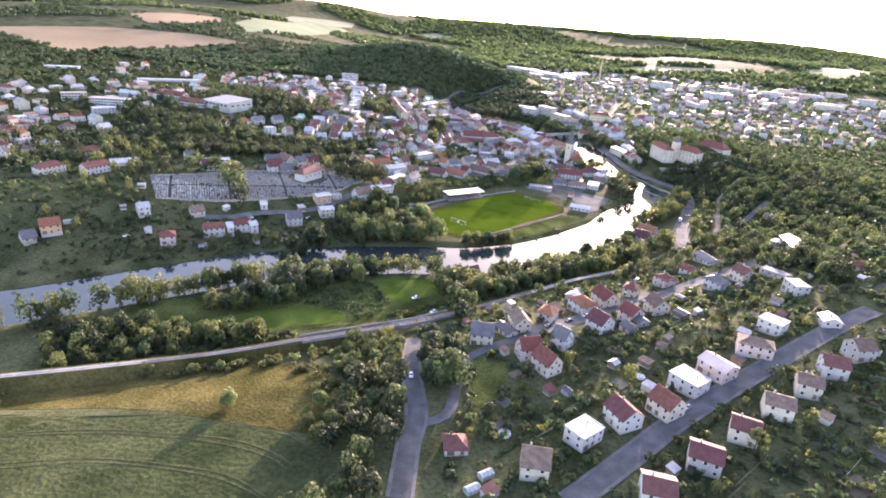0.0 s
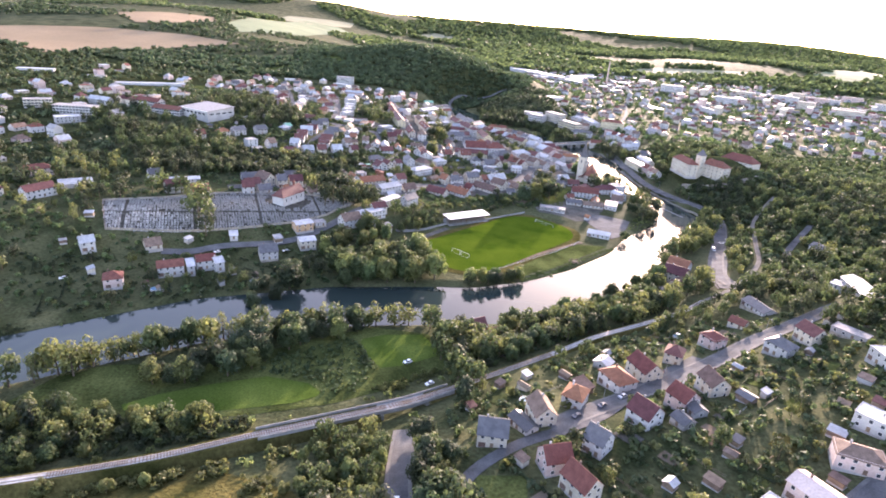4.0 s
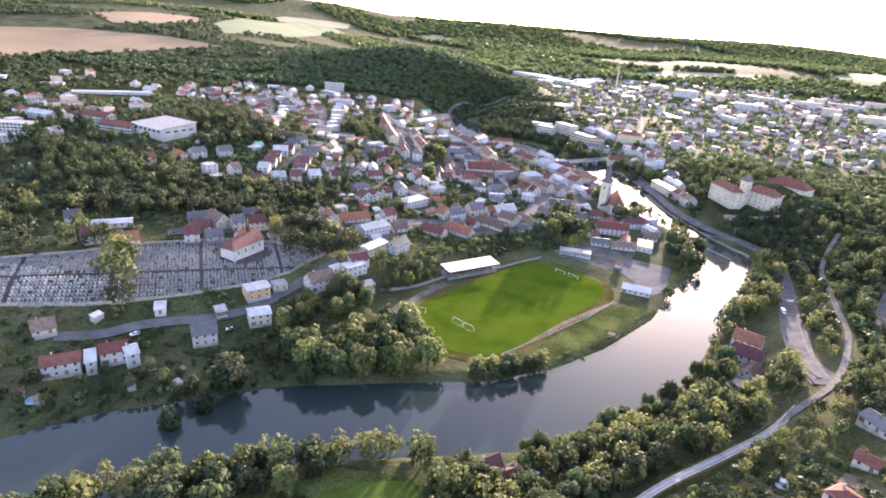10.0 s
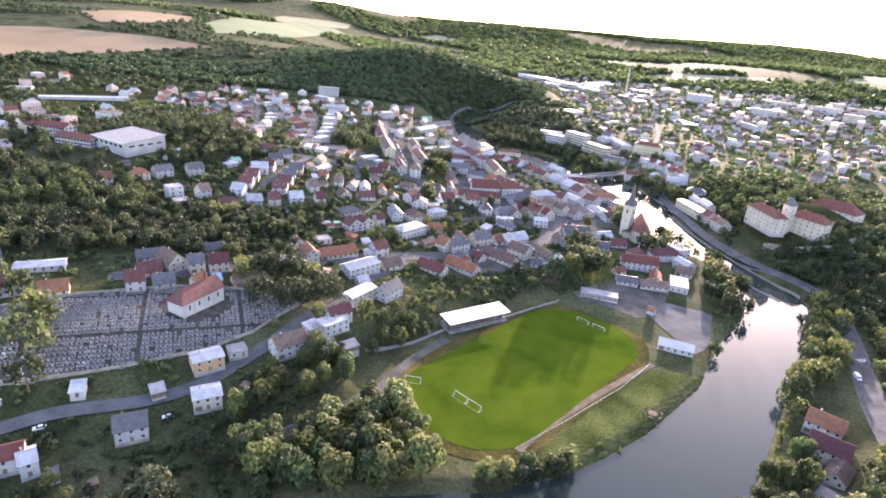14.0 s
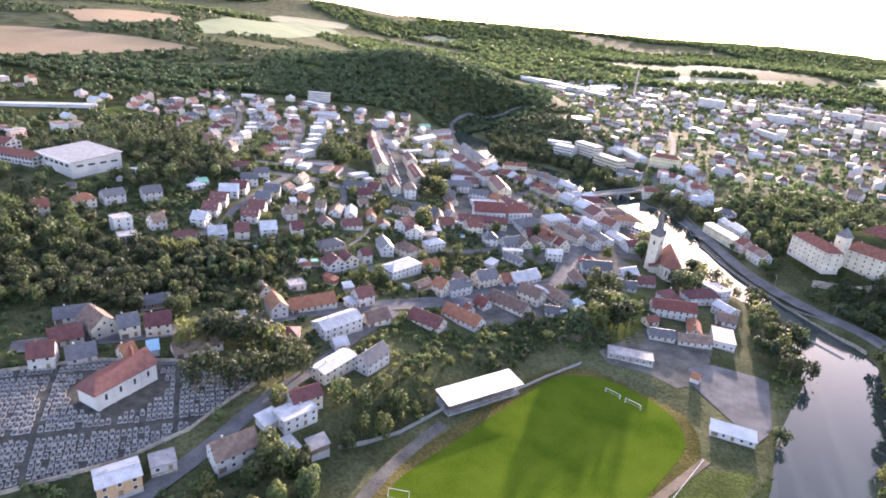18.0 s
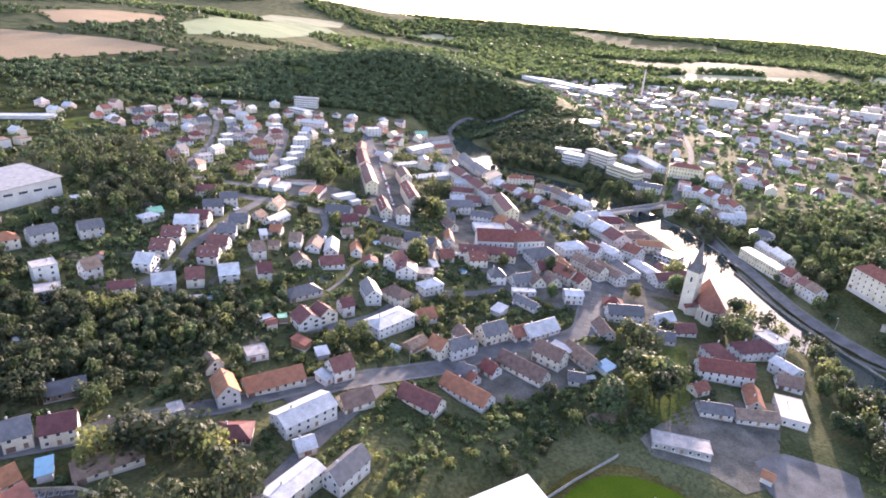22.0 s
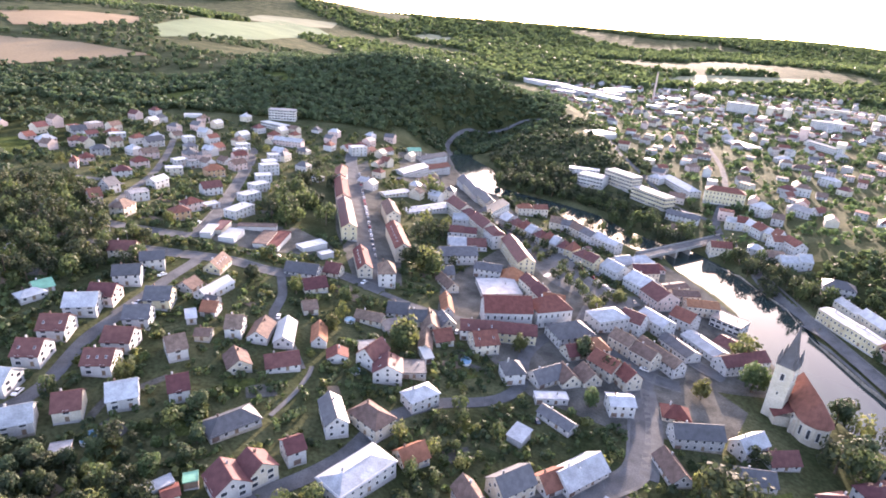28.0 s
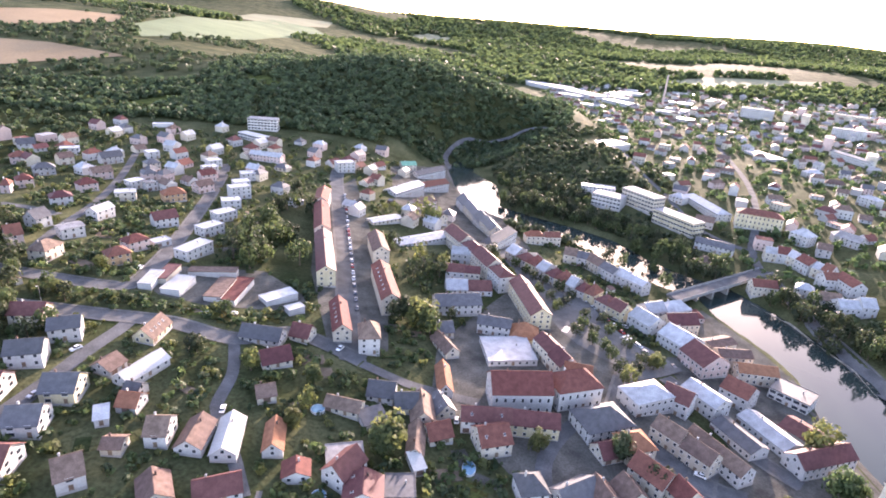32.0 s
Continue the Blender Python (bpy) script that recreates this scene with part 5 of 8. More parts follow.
house(-99.7, 711.7, -9, 5.4, 7.0, 1, "slate", "grey", "gable", 35, 3)
house(-57.3, 721.2, 23, 6.6, 8.0, 1, "brown", "cream", "gable", 35, 3)
house(-15.5, 733.8, -5, 10.3, 10.0, 1, "slate", "white", "gable", 38, 3)
house(-28.3, 721.4, -14, 13.4, 7.0, 1, "brown", "cream", "gable", 36, 3)
house(-59.6, 842.3, -77, 56.0, 9.5, 3, "maroon", "yellow", "gable", 32, 3, name="apartment_block", category="apartment block", floor=3)
house(-72.6, 899.3, -78, 49.4, 9.5, 3, "red", "pink", "gable", 32, 3, name="apartment_block", category="apartment block", floor=3)
house(-80.7, 942.6, -83, 29.6, 9.5, 3, "red", "white", "gable", 32, 3, name="apartment_block", category="apartment block", floor=3)
house(-22.9, 817.2, -76, 42.0, 9.5, 3, "red", "cream", "gable", 34, 3, name="apartment_block", category="apartment block", floor=3, sky=6)
house(-32.4, 869.2, -76, 28.6, 9.5, 3, "brown", "cream", "gable", 34, 3, name="apartment_block", category="apartment block", floor=3)
house(-39.9, 778.9, -76, 28.1, 8.0, 2, "red", "cream", "gable", 40, 3, sky=5)
# villas along the old lane, seen from nearer
house(-170.8, 704.3, 47, 7.4, 8.0, 1, "green_tin", "white", "gable", 30, 1)
# market square, old town and the far bank
terrace(53.4, 900.7, 70.1, 877.1, 11.0, 3, 2, 11)
terrace(70.1, 877.1, 83.9, 856.8, 11.0, 3, 2, 11)
terrace(83.9, 856.8, 97.7, 843.5, 11.0, 3, 2, 11)
terrace(98.3, 840.7, 108.9, 825.1, 11.0, 2, 2, 12, ("red", "maroon"))
terrace(121.8, 836.0, 151.0, 847.3, 11.0, 2, 2, 14, ("tin",), ("white",))
terrace(130.5, 824.6, 148.4, 827.8, 10.0, 1, 2, 15, ("maroon",), ("cream",))
terrace(92.5, 917.2, 109.2, 911.4, 9.0, 2, 2, 17, ("slate", "brown", "red"), ("white", "cream"))
terrace(109.2, 911.4, 122.0, 887.1, 9.0, 2, 2, 17, ("slate", "brown", "red"), ("white", "cream"))
terrace(123.0, 889.9, 135.6, 870.9, 9.0, 2, 2, 18, ("brown", "tin"), ("white",))
terrace(68.7, 946.9, 95.1, 951.1, 8.0, 2, 2, 19, ("orange", "red"), ("cream",))
terrace(150.1, 843.7, 160.1, 843.6, 9.0, 1, 1, 3, ("red",), ("pink",))
terrace(36.4, 907.4, 56.6, 940.2, 11.0, 1, 2, 21, ("slate",), ("white",))
terrace(46.4, 942.1, 36.4, 982.1, 11.0, 2, 2, 22, ("slate", "brown"), ("white", "cream"))
terrace(36.4, 982.1, 24.4, 1035.1, 11.0, 2, 2, 22, ("slate", "brown"), ("white", "cream"))
terrace(12.9, 917.9, 30.4, 880.3, 11.0, 2, 3, 23, ("maroon", "brown"), ("cream", "white", "yellow"))
terrace(30.4, 880.3, 44.6, 844.0, 11.0, 2, 3, 23, ("maroon", "brown"), ("cream", "white", "yellow"))
terrace(9.3, 856.8, 29.5, 855.8, 9.0, 2, 2, 24, ("maroon", "slate"), ("white", "cream"))
terrace(12.9, 886.0, 27.4, 884.8, 9.0, 1, 2, 24, ("tin",), ("white",))
terrace(9.4, 840.6, 35.3, 843.3, 10.0, 2, 1, 25, ("tin", "maroon"), ("white",))
terrace(55.2, 784.0, 64.2, 760.9, 10.0, 2, 2, 26, ("maroon", "brown"), ("white", "cream"))
terrace(61.1, 758.9, 72.9, 756.3, 12.0, 1, 2, 27, ("orange",), ("white",))
terrace(93.0, 729.6, 100.6, 719.9, 10.0, 1, 2, 32, ("brown", "red"), ("cream", "white"))
terrace(100.6, 719.9, 108.1, 709.7, 10.0, 1, 2, 32, ("brown", "red"), ("cream", "white"))
house(171.6, 768.2, -48, 17.0, 13.0, 2, "slate", "white", "flat", detail=2, win="x")
house(-7.4, 907.3, 34, 40.4, 12.0, 1, "tin", "white", "gable", 12, 1)
house(-34.9, 931.9, 37, 23.5, 9.0, 1, "tin", "cream", "gable", 12, 1)
house(-27.1, 1024.0, 56, 40.0, 14.0, 2, "tin", "white", "gable", 20, 2)
house(-4.6, 1065.1, 41, 34.3, 11.0, 2, "red", "white", "gable", 30, 2)
house(-8.4, 1111.7, 49, 40.3, 10.0, 2, "slate", "white", "gable", 30, 2)
house(-29.3, 1110.0, 23, 15.1, 9.0, 2, "green_tin", "cream", "gable", 32, 1)
house(-10.2, 993.9, 51, 24.5, 10.0, 2, "brown", "pink", "gable", 38, 2)
house(0.5, 958.5, -48, 19.7, 9.0, 2, "brown", "cream", "gable", 38, 1)
house(199.0, 991.6, -60, 40.2, 14.0, 3, "felt", "yellow", "flat", detail=2, win="x", name="office_building", category="office building", floor=3.6)
house(182.3, 1033.8, -59, 36.1, 14.0, 4, "felt", "cream", "flat", detail=2, win="x", name="office_building", category="office building", floor=3.3)
house(154.8, 1039.5, -36, 26.3, 16.0, 3, "felt", "white", "flat", detail=2, win="x", name="office_building", category="office building", floor=3.4)
house(151.3, 1066.8, -13, 30.5, 10.0, 2, "tin", "white", "flat", detail=1)
house(268.7, 999.5, -21, 34.6, 14.0, 3, "red", "yellow", "hip", 25, 2, win="t", name="school", category="school", floor=4.0)
house(223.6, 1056.5, -48, 13.2, 12.0, 2, "tin", "white", "hip", 28, 1)
house(242.8, 1041.1, -82, 58.2, 13.0, 2, "tin", "white", "hip", 25, 2)
house(212.3, 949.8, -33, 27.0, 8.0, 2, "slate", "white", "gable", 38, 2)
house(195.1, 924.3, -22, 8.9, 9.0, 2, "brown", "cream", "hip", 40, 2)
house(286.7, 965.5, -63, 14.4, 12.0, 3, "tin", "white", "hip", 35, 2)
house(435.1, 1201.9, 2, 20.5, 10.0, 2, "tin", "white", "hip", 28, 1)
house(438.9, 1165.6, -15, 22.3, 10.0, 1, "brown", "cream", "hip", 35, 1)
house(422.2, 1085.6, -65, 18.7, 11.0, 3, "tin", "white", "hip", 25, 1)
house(553.2, 1309.4, -84, 65.7, 11.0, 3, "felt", "white", "gable", 15, 1)
house(430.3, 1301.8, -76, 50.8, 25.0, 1, "tin", "white", "flat", detail=1)
house(319.6, 1069.8, -12, 12.4, 9.0, 2, "brown", "white", "gable", 35, 1)
house(321.7, 959.2, -63, 14.4, 10.0, 2, "felt", "white", "gable", 35, 1)
terrace(245.2, 940.7, 260.5, 935.0, 10.0, 2, 2, 41, ("tin", "tin", "red"), ("white", "cream", "pink"))
terrace(260.5, 935.0, 264.5, 910.7, 10.0, 2, 2, 41, ("tin", "tin", "red"), ("white", "cream", "pink"))
terrace(264.5, 910.7, 270.7, 899.3, 10.0, 2, 2, 41, ("tin", "tin", "red"), ("white", "cream", "pink"))
terrace(257.5, 892.0, 270.2, 892.1, 10.0, 1, 2, 42, ("red", "tin", "brown"), ("cream", "white"))
terrace(270.2, 892.1, 270.7, 873.7, 10.0, 1, 2, 42, ("red", "tin", "brown"), ("cream", "white"))
terrace(208.8, 885.9, 224.6, 884.7, 10.0, 1, 2, 43, ("red",), ("cream",))
terrace(237.2, 884.6, 246.7, 879.3, 9.0, 1, 2, 44, ("tin",), ("white",))
terrace(241.9, 868.0, 254.0, 865.7, 11.0, 1, 2, 45, ("brown",), ("cream",))
terrace(245.1, 856.4, 266.3, 854.3, 11.0, 2, 2, 46, ("tin", "slate"), ("white", "cream"))
house(261.9, 814.1, -29, 18.0, 12.0, 2, "slate", "grey", "hip", 28, 2)
terrace(235.0, 783.0, 238.0, 762.0, 10.5, 1, 2, 47, ("felt", "tin"), ("yellow",), 3.6, 2, 14)
terrace(238.0, 762.0, 241.0, 741.6, 10.5, 1, 2, 47, ("felt", "tin"), ("yellow",), 3.6, 2, 14)
terrace(241.4, 740.0, 243.8, 730.6, 10.0, 1, 2, 48, ("red",), ("pink",))
terrace(242.4, 722.1, 244.6, 703.7, 9.0, 2, 2, 49, ("maroon", "brown"), ("white", "cream"))
terrace(250.8, 795.0, 252.9, 755.3, 8.0, 2, 2, 50, ("tin", "felt"), ("cream",))
# between the market and the river
house(118.5, 820.0, -60, 15.0, 13.0, 2, "tin", "white", "gable", 30, 3, name="town_house", gap=2.5, over=0.25, floor=3.6)
house(131.6, 804.7, -60, 16.5, 16.0, 2, "tin", "white", "gable", 28, 3, name="town_house", gap=2.5, over=0.25, floor=3.4)
house(137.0, 788.0, -71, 17.0, 16.0, 2, "maroon", "pink", "gable", 32, 3, name="town_house", gap=2.5, over=0.25, floor=3.4)
house(154.5, 810.0, 21, 17.0, 9.0, 1, "brown", "cream", "gable", 16, 2, name="storehouse", category="storehouse", floor=4.5)
house(94.2, 747.5, 22, 19.0, 13.0, 2, "tin", "white", "hip", 26, 3, name="town_house", gap=2.7, over=0.25, floor=3.6)
house(109.3, 749.6, -40, 11.9, 11.0, 2, "maroon", "white", "gable", 36, 3, name="town_house", gap=2.7, over=0.25, floor=3.4)
house(123.6, 754.6, -61, 17.7, 11.0, 2, "tin", "white", "gable", 26, 3, name="town_house", gap=2.7, over=0.25, floor=3.4)
house(142.9, 763.0, -51, 12.6, 12.0, 2, "red", "white", "gable", 34, 3, name="town_house", gap=2.7, over=0.25, floor=3.4)
house(129.0, 733.1, -68, 20.3, 10.0, 1, "slate", "white", "gable", 24, 3, name="town_house", gap=2.7, over=0.25, floor=3.6)
house(145.0, 739.4, -68, 23.4, 11.0, 1, "tin", "white", "gable", 20, 3, name="town_house", gap=2.7, over=0.25, floor=3.6)
house(113.2, 718.1, -63, 25.4, 8.5, 2, "brown", "white", "gable", 38, 3, name="town_house", gap=2.7, over=0.25, floor=2.6)
house(161.4, 739.7, -56, 18.0, 13.0, 1, "maroon", "cream", "gable", 20, 3, name="town_house", gap=2.7, over=0.25, floor=4)
house(156.6, 723.5, 18, 27.3, 10.0, 2, "maroon", "white", "gable", 36, 3, name="town_house", gap=2.7, over=0.25, floor=2.8)
house(160.7, 782.6, -7, 18.4, 9.0, 2, "orange", "cream", "gable", 32, 3, name="town_house", gap=2.7, over=0.25, floor=3)
house(155.8, 796.4, 0, 16.8, 9.0, 2, "brown", "cream", "gable", 26, 3, name="town_house", gap=2.7, over=0.25, floor=3)
# right bank roads
road([(228, 845), (226, 790), (225, 735), (226, 690), (237, 646), (256, 606), (256, 572), (237, 522), (209, 466), (192, 426), (185, 398)], 8.0)
road([(136, 362), (166, 382), (188, 397), (209, 420), (235, 456), (250, 489), (266, 525), (279, 554), (305, 589), (328, 616)], 3.2, "gravel", "railway_line", "railway line curving through the wood on grey ballast", 0.5)
road([(316, 533), (280, 493), (263, 470), (259, 446)], 5.0)
road([(59, 915), (75, 848), (85, 805), (104, 784), (111, 773)], 30.0, "paving", "market_square", "cobbled market square with young trees", 0.2)
road([(16, 1163), (24, 1097), (40, 1028), (54, 942), (62, 893)], 9.0)
road([(113, 773), (125, 755), (132, 727), (144, 712)], 7.0)
road([(100, 783), (87, 756), (77, 729), (88, 721), (103, 704), (117, 699)], 8.0)
road([(16, 1163), (10, 1221), (46, 1298), (108, 1326), (161, 1292)], 6.0)
road([(237, 919), (231, 880), (228, 845)], 7.0)
road([(388, 1346), (335, 1156), (285, 1032), (246, 959), (235, 924)], 6.0)
road([(239, 1302), (209, 1153), (216, 1064), (219, 990), (245, 949)], 6.0)
# far west works and blocks
house(-331.0, 729.0, -16, 30.0, 12.0, 3, "red", "white", "gable", 28, 2, name="school", category="school", win="x")
house(-301.0, 708.6, -15, 35.0, 12.0, 2, "red", "white", "gable", 28, 2, name="school", category="school", win="x")
house(-388.3, 686.7, 5, 42.9, 14.0, 3, "felt", "white", "flat", detail=1, win="x", name="apartment_block", category="apartment block")
house(-443.5, 707.6, 34, 26.4, 12.0, 3, "felt", "cream", "flat", detail=1, win="x", name="apartment_block", category="apartment block")
house(-374.8, 651.8, 42, 27.4, 12.0, 2, "tin", "white", "flat", detail=1)
house(-431.8, 938.0, 25, 91.9, 14.0, 1, "tin", "white", "flat", detail=0, name="warehouse", category="warehouse")
house(-614.7, 962.9, 20, 47.9, 14.0, 1, "tin", "white", "flat", detail=0, name="warehouse", category="warehouse")
house(-522.6, 959.9, 20, 24.7, 12.0, 1, "felt", "cream", "flat", detail=0, name="warehouse", category="warehouse")
house(-392.5, 739.1, -17, 27.4, 9.0, 2, "tin", "white", "gable", 35, 1)
house(-179.7, 1103.6, -33, 33.9, 10.0, 2, "white", "white", "flat", detail=1, name="clinic", category="clinic", win="x")
house(-182.0, 1144.8, 2, 29.7, 12.0, 4, "felt", "white", "flat", detail=1, name="clinic", category="clinic", win="x")
house(-149.3, 1042.3, -11, 29.0, 9.0, 2, "tin", "pink", "gable", 30, 1)
house(-275.4, 1121.8, 19, 17.9, 9.0, 1, "tin", "white", "flat", detail=0)
house(190.0, 2020.0, -57, 90.0, 34.0, 1, "tin", "white", "flat", detail=0, name="warehouse", category="warehouse", floor=7)
house(245.0, 1925.0, -58, 120.0, 46.0, 1, "tin", "white", "flat", detail=0, name="warehouse", category="warehouse", floor=8)
house(305.0, 1822.0, -60, 100.0, 38.0, 1, "tin", "white", "flat", detail=0, name="warehouse", category="warehouse", floor=8)
house(356.0, 1730.0, -62, 80.0, 26.0, 1, "tin", "white", "flat", detail=0, name="warehouse", category="warehouse", floor=6)
house(201.5, 1249.8, 33, 60.7, 30.0, 1, "tin", "white", "flat", detail=0, name="warehouse", category="warehouse")
house(563.4, 1940.6, -39, 52.6, 14.0, 1, "tin", "white", "flat", detail=0, name="warehouse", category="warehouse")
# fields on the uplands
far_field([(-879, 1368), (-766, 1420), (-585, 1450), (-461, 1432), (-542, 1340), (-632, 1222), (-708, 1123), (-1000, 1300)], "wheat")
far_field([(-866, 1660), (-785, 1793), (-682, 1866), (-627, 1745), (-686, 1570), (-744, 1530)], "wheat")
far_field([(-614, 1752), (-663, 2122), (-653, 2845), (-500, 2862), (-430, 2724), (-443, 1962), (-524, 1599)], "greenfield")
far_field([(-761, 2654), (-740, 2927), (-479, 3152), (-467, 2966), (-605, 2675)], "pale")
far_field([(-212, 3143), (-84, 3346), (59, 3246), (-48, 3079)], "pale")
far_field([(554, 2201), (791, 2360), (1186, 2361), (1096, 2237), (601, 2073)], "pale")
far_field([(1342, 2313), (2246, 3355), (1865, 2584), (1451, 2215)], "greenfield")
far_field([(-368, 1182), (-325, 1253), (-298, 1236), (-336, 1179)], "meadow")
far_field([(-273, 1366), (-238, 1352), (-204, 1306), (-249, 1313)], "meadow")
field([(-389, 964), (-366, 990), (-333, 932), (-359, 912)], "meadow")
field([(147, 487), (134, 466), (104, 441), (80, 425), (58, 412), (47, 413), (48, 439), (108, 486)], "meadow")
field([(108, 628), (135, 638), (117, 586), (112, 569), (97, 570), (94, 585)], "meadow")
field([(19, 216), (36, 216), (31, 184), (18, 184)], "meadow")
field([(-156, 175), (-94, 176), (-49, 167), (-35, 157), (-29, 136), (-57, 131), (-122, 128), (-155, 129), (-197, 173)], "crop")
field([(-171, 194), (-125, 215), (-97, 230), (-72, 224), (-39, 211), (-29, 190), (-37, 166), (-50, 168), (-94, 177), (-158, 177)], "dry")
field([(-168, 247), (-128, 250), (-76, 256), (-38, 269), (-14, 283), (9, 300), (9, 312), (0, 333), (-30, 335), (-57, 319), (-77, 305), (-115, 290), (-152, 285)], "meadow")
field([(-122, 258), (-110, 267), (-95, 275), (-70, 285), (-53, 284), (-43, 275), (-53, 268), (-72, 262), (-94, 256), (-114, 253)], "lawn", 0.24)
field([(-34, 322), (-19, 330), (-3, 331), (5, 319), (5, 311), (-13, 300), (-21, 298), (-30, 310)], "lawn", 0.24)
field([(142, 852), (166, 856), (172, 840), (178, 818), (182, 794), (180, 782), (166, 778), (153, 803), (149, 839)], "yard")
# tramlines in the crop
road([(-145, 160), (-119, 166), (-89, 165), (-64, 162), (-46, 154), (-36, 144)], 0.6, "ground", "tramline", "narrow wheel track through the green crop", 0.24)
road([(-144, 159), (-118, 164), (-88, 163), (-64, 159), (-47, 152), (-38, 142)], 0.6, "ground", "tramline", "narrow wheel track through the green crop", 0.24)
road([(-135, 146), (-110, 151), (-82, 149), (-61, 145), (-46, 136)], 0.6, "ground", "tramline", "narrow wheel track through the green crop", 0.24)
road([(-133, 144), (-109, 149), (-81, 147), (-62, 143), (-48, 136)], 0.6, "ground", "tramline", "narrow wheel track through the green crop", 0.24)
field([(6, 783), (49, 851), (78, 811), (117, 734), (143, 686), (126, 664), (84, 658), (45, 680), (30, 705), (4, 740)], "yard")
field([(12, 597), (44, 633), (78, 626), (88, 628), (63, 590), (34, 576), (15, 583)], "yard")
field([(-88, 962), (-70, 1027), (-22, 826), (-16, 764), (-40, 755), (-65, 832)], "yard")
field([(-134, 808), (-87, 821), (-60, 800), (-60, 785), (-98, 776), (-125, 779)], "yard")
field([(123, 590), (163, 595), (148, 568), (115, 566)], "yard")
field([(-46, 1097), (17, 1194), (48, 1062), (71, 929), (51, 895), (14, 929), (-31, 980)], "yard")
field([(126, 700), (152, 716), (182, 700), (184, 790), (150, 802), (118, 792)], "yard")
field([(87, 561), (120, 590), (148, 568), (134, 543), (119, 537), (108, 546), (90, 552)], "yard")


# ---- sports ground ----
PU, PV = Vector((0.677, 0.736)), Vector((-0.736, 0.677))     # along and across the pitch
PC = Vector((58.5, 482.5))


def on_pitch(u, v):
    q = PC + PU * u + PV * v
    return q.x, q.y


def oval(u, v, r, n=10):
    """A rectangle with rounded corners in pitch axes, as plan points."""
    out = []
    for cu, cv, a0 in ((u - r, v - r, 0), (-u + r, v - r, 90), (-u + r, -v + r, 180), (u - r, -v + r, 270)):
        for k in range(n + 1):
            a = radians(a0 + 90 * k / n)
            out.append(on_pitch(cu - 7 + r * math.cos(a), cv + 5 + r * math.sin(a)))
    return out


def plate(name, pts, lift, mat, label, category="ground"):
    v = [(x, y, float(sheet_z(x, y)) + lift) for x, y in pts]
    z = 2.2 + lift
    thing(name, mesh_of(name, [(x, y, z) for x, y, _ in v], [tuple(range(len(v)))], mat), label=label, category=category, kind="structure")


def draped(name, poly, mat, label, lift=0.15, step=3.0, category="ground"):
    """A patch of another surface, laid over the ground inside an outline."""
    lo, hi = min(p[1] for p in poly), max(p[1] for p in poly)
    rows, cols, v, f = max(3, int((hi - lo) / step)), 14, [], []
    for k, y in enumerate(np.linspace(lo + 0.05, hi - 0.05, rows)):
        xs = sorted(ax + (bx - ax) * (y - ay) / (by - ay) for (ax, ay), (bx, by) in zip(poly, poly[1:] + poly[:1]) if (ay > y) != (by > y))
        v += [(x, y, float(sheet_z(x, y)) + lift) for x in np.linspace(xs[0], xs[-1], cols + 1)]
        if k:
            o = (k - 1) * (cols + 1)
            f += [(o + s, o + s + 1, o + cols + s + 2, o + cols + s + 1) for s in range(cols)]
    thing(name, mesh_of(name, v, f, mat), label=label, category=category, kind="structure")


plate("running_track", oval(77, 39, 34), 0.18, "dry", "grass-grown old running track round the pitch")
plate("football_pitch", oval(71, 33, 28), 0.25, "pitch", "mown green football pitch")
for k in range(-14, 15):
    for j in range(-11, 12):
        claim(*on_pitch(k * 5.2 - 7, j * 4.2 + 4), 2.8)


def goal(u, v, turn=0):
    s = Solid()
    for y in (-3.66, 3.66):
        s.box(-0.06, 0.06, y - 0.06, y + 0.06, 0, 2.44)
        s.tube((0, y, 2.44), (1.6, y, 0.05), 0.04, 0.04, 4)
        s.box(0, 1.6, y - 0.04, y + 0.04, 0, 0.06)
    s.box(-0.06, 0.06, -3.6, 3.6, 2.38, 2.5)
    s.box(1.56, 1.64, -3.6, 3.6, 0, 0.06)
    x, y = on_pitch(u, v)
    thing("football_goal", s.mesh("football_goal", "trimwhite"), pose(x, y, 2.4, 0, 0, 47.4 + turn), "white steel football goal frame", "goal", "goals")


goal(-53, 1, 180)
goal(-53, 9, 180)
goal(53, 1)
goal(53, 11)
goal(-60, 32, 215)

# stand: roof on posts over stepped rows of benches
st = thing("grandstand", Solid().box(-19, 19, 2.2, 5.2, -0.6, 3.2).box(-19, 19, -5, 2.2, -0.6, 0.5).mesh("grandstand", "concrete"), pose(24.6, 519.0, 2.3, 0, 0, 31.5),
           "concrete football grandstand with white sheet roof", "grandstand")
for k in range(5):
    child("step", Solid().box(-18.8, 18.8, -3.2 + k * 1.05, -2.15 + k * 1.05, 0.5 + 0.004, 0.95 + 0.4 * k).mesh("step", "concrete"), st)
    child("bench", Solid().box(-18.5, 18.5, -2.7 + k * 1.05, -2.35 + k * 1.05, 1.1 + 0.4 * k, 1.35 + 0.4 * k).mesh("bench", "timber"), st)
for k in range(8):
    child("post", Solid().box(-18.6 + k * 5.3, -18.4 + k * 5.3, -4.5, -4.3, 0.5, 5.6).mesh("post", "steel"), st)
child("roof", Solid().slab([(-19.6, -5.8, 5.9), (19.6, -5.8, 5.9), (19.6, 5.8, 6.9), (-19.6, 5.8, 6.9)], 0.25).mesh("roof", "trimwhite"), st)
child("back_wall", Solid().box(-19, 19, 5.2, 5.4, -0.6, 6.5).mesh("back_wall", "timber"), st)
claim(24.6, 519, 19)


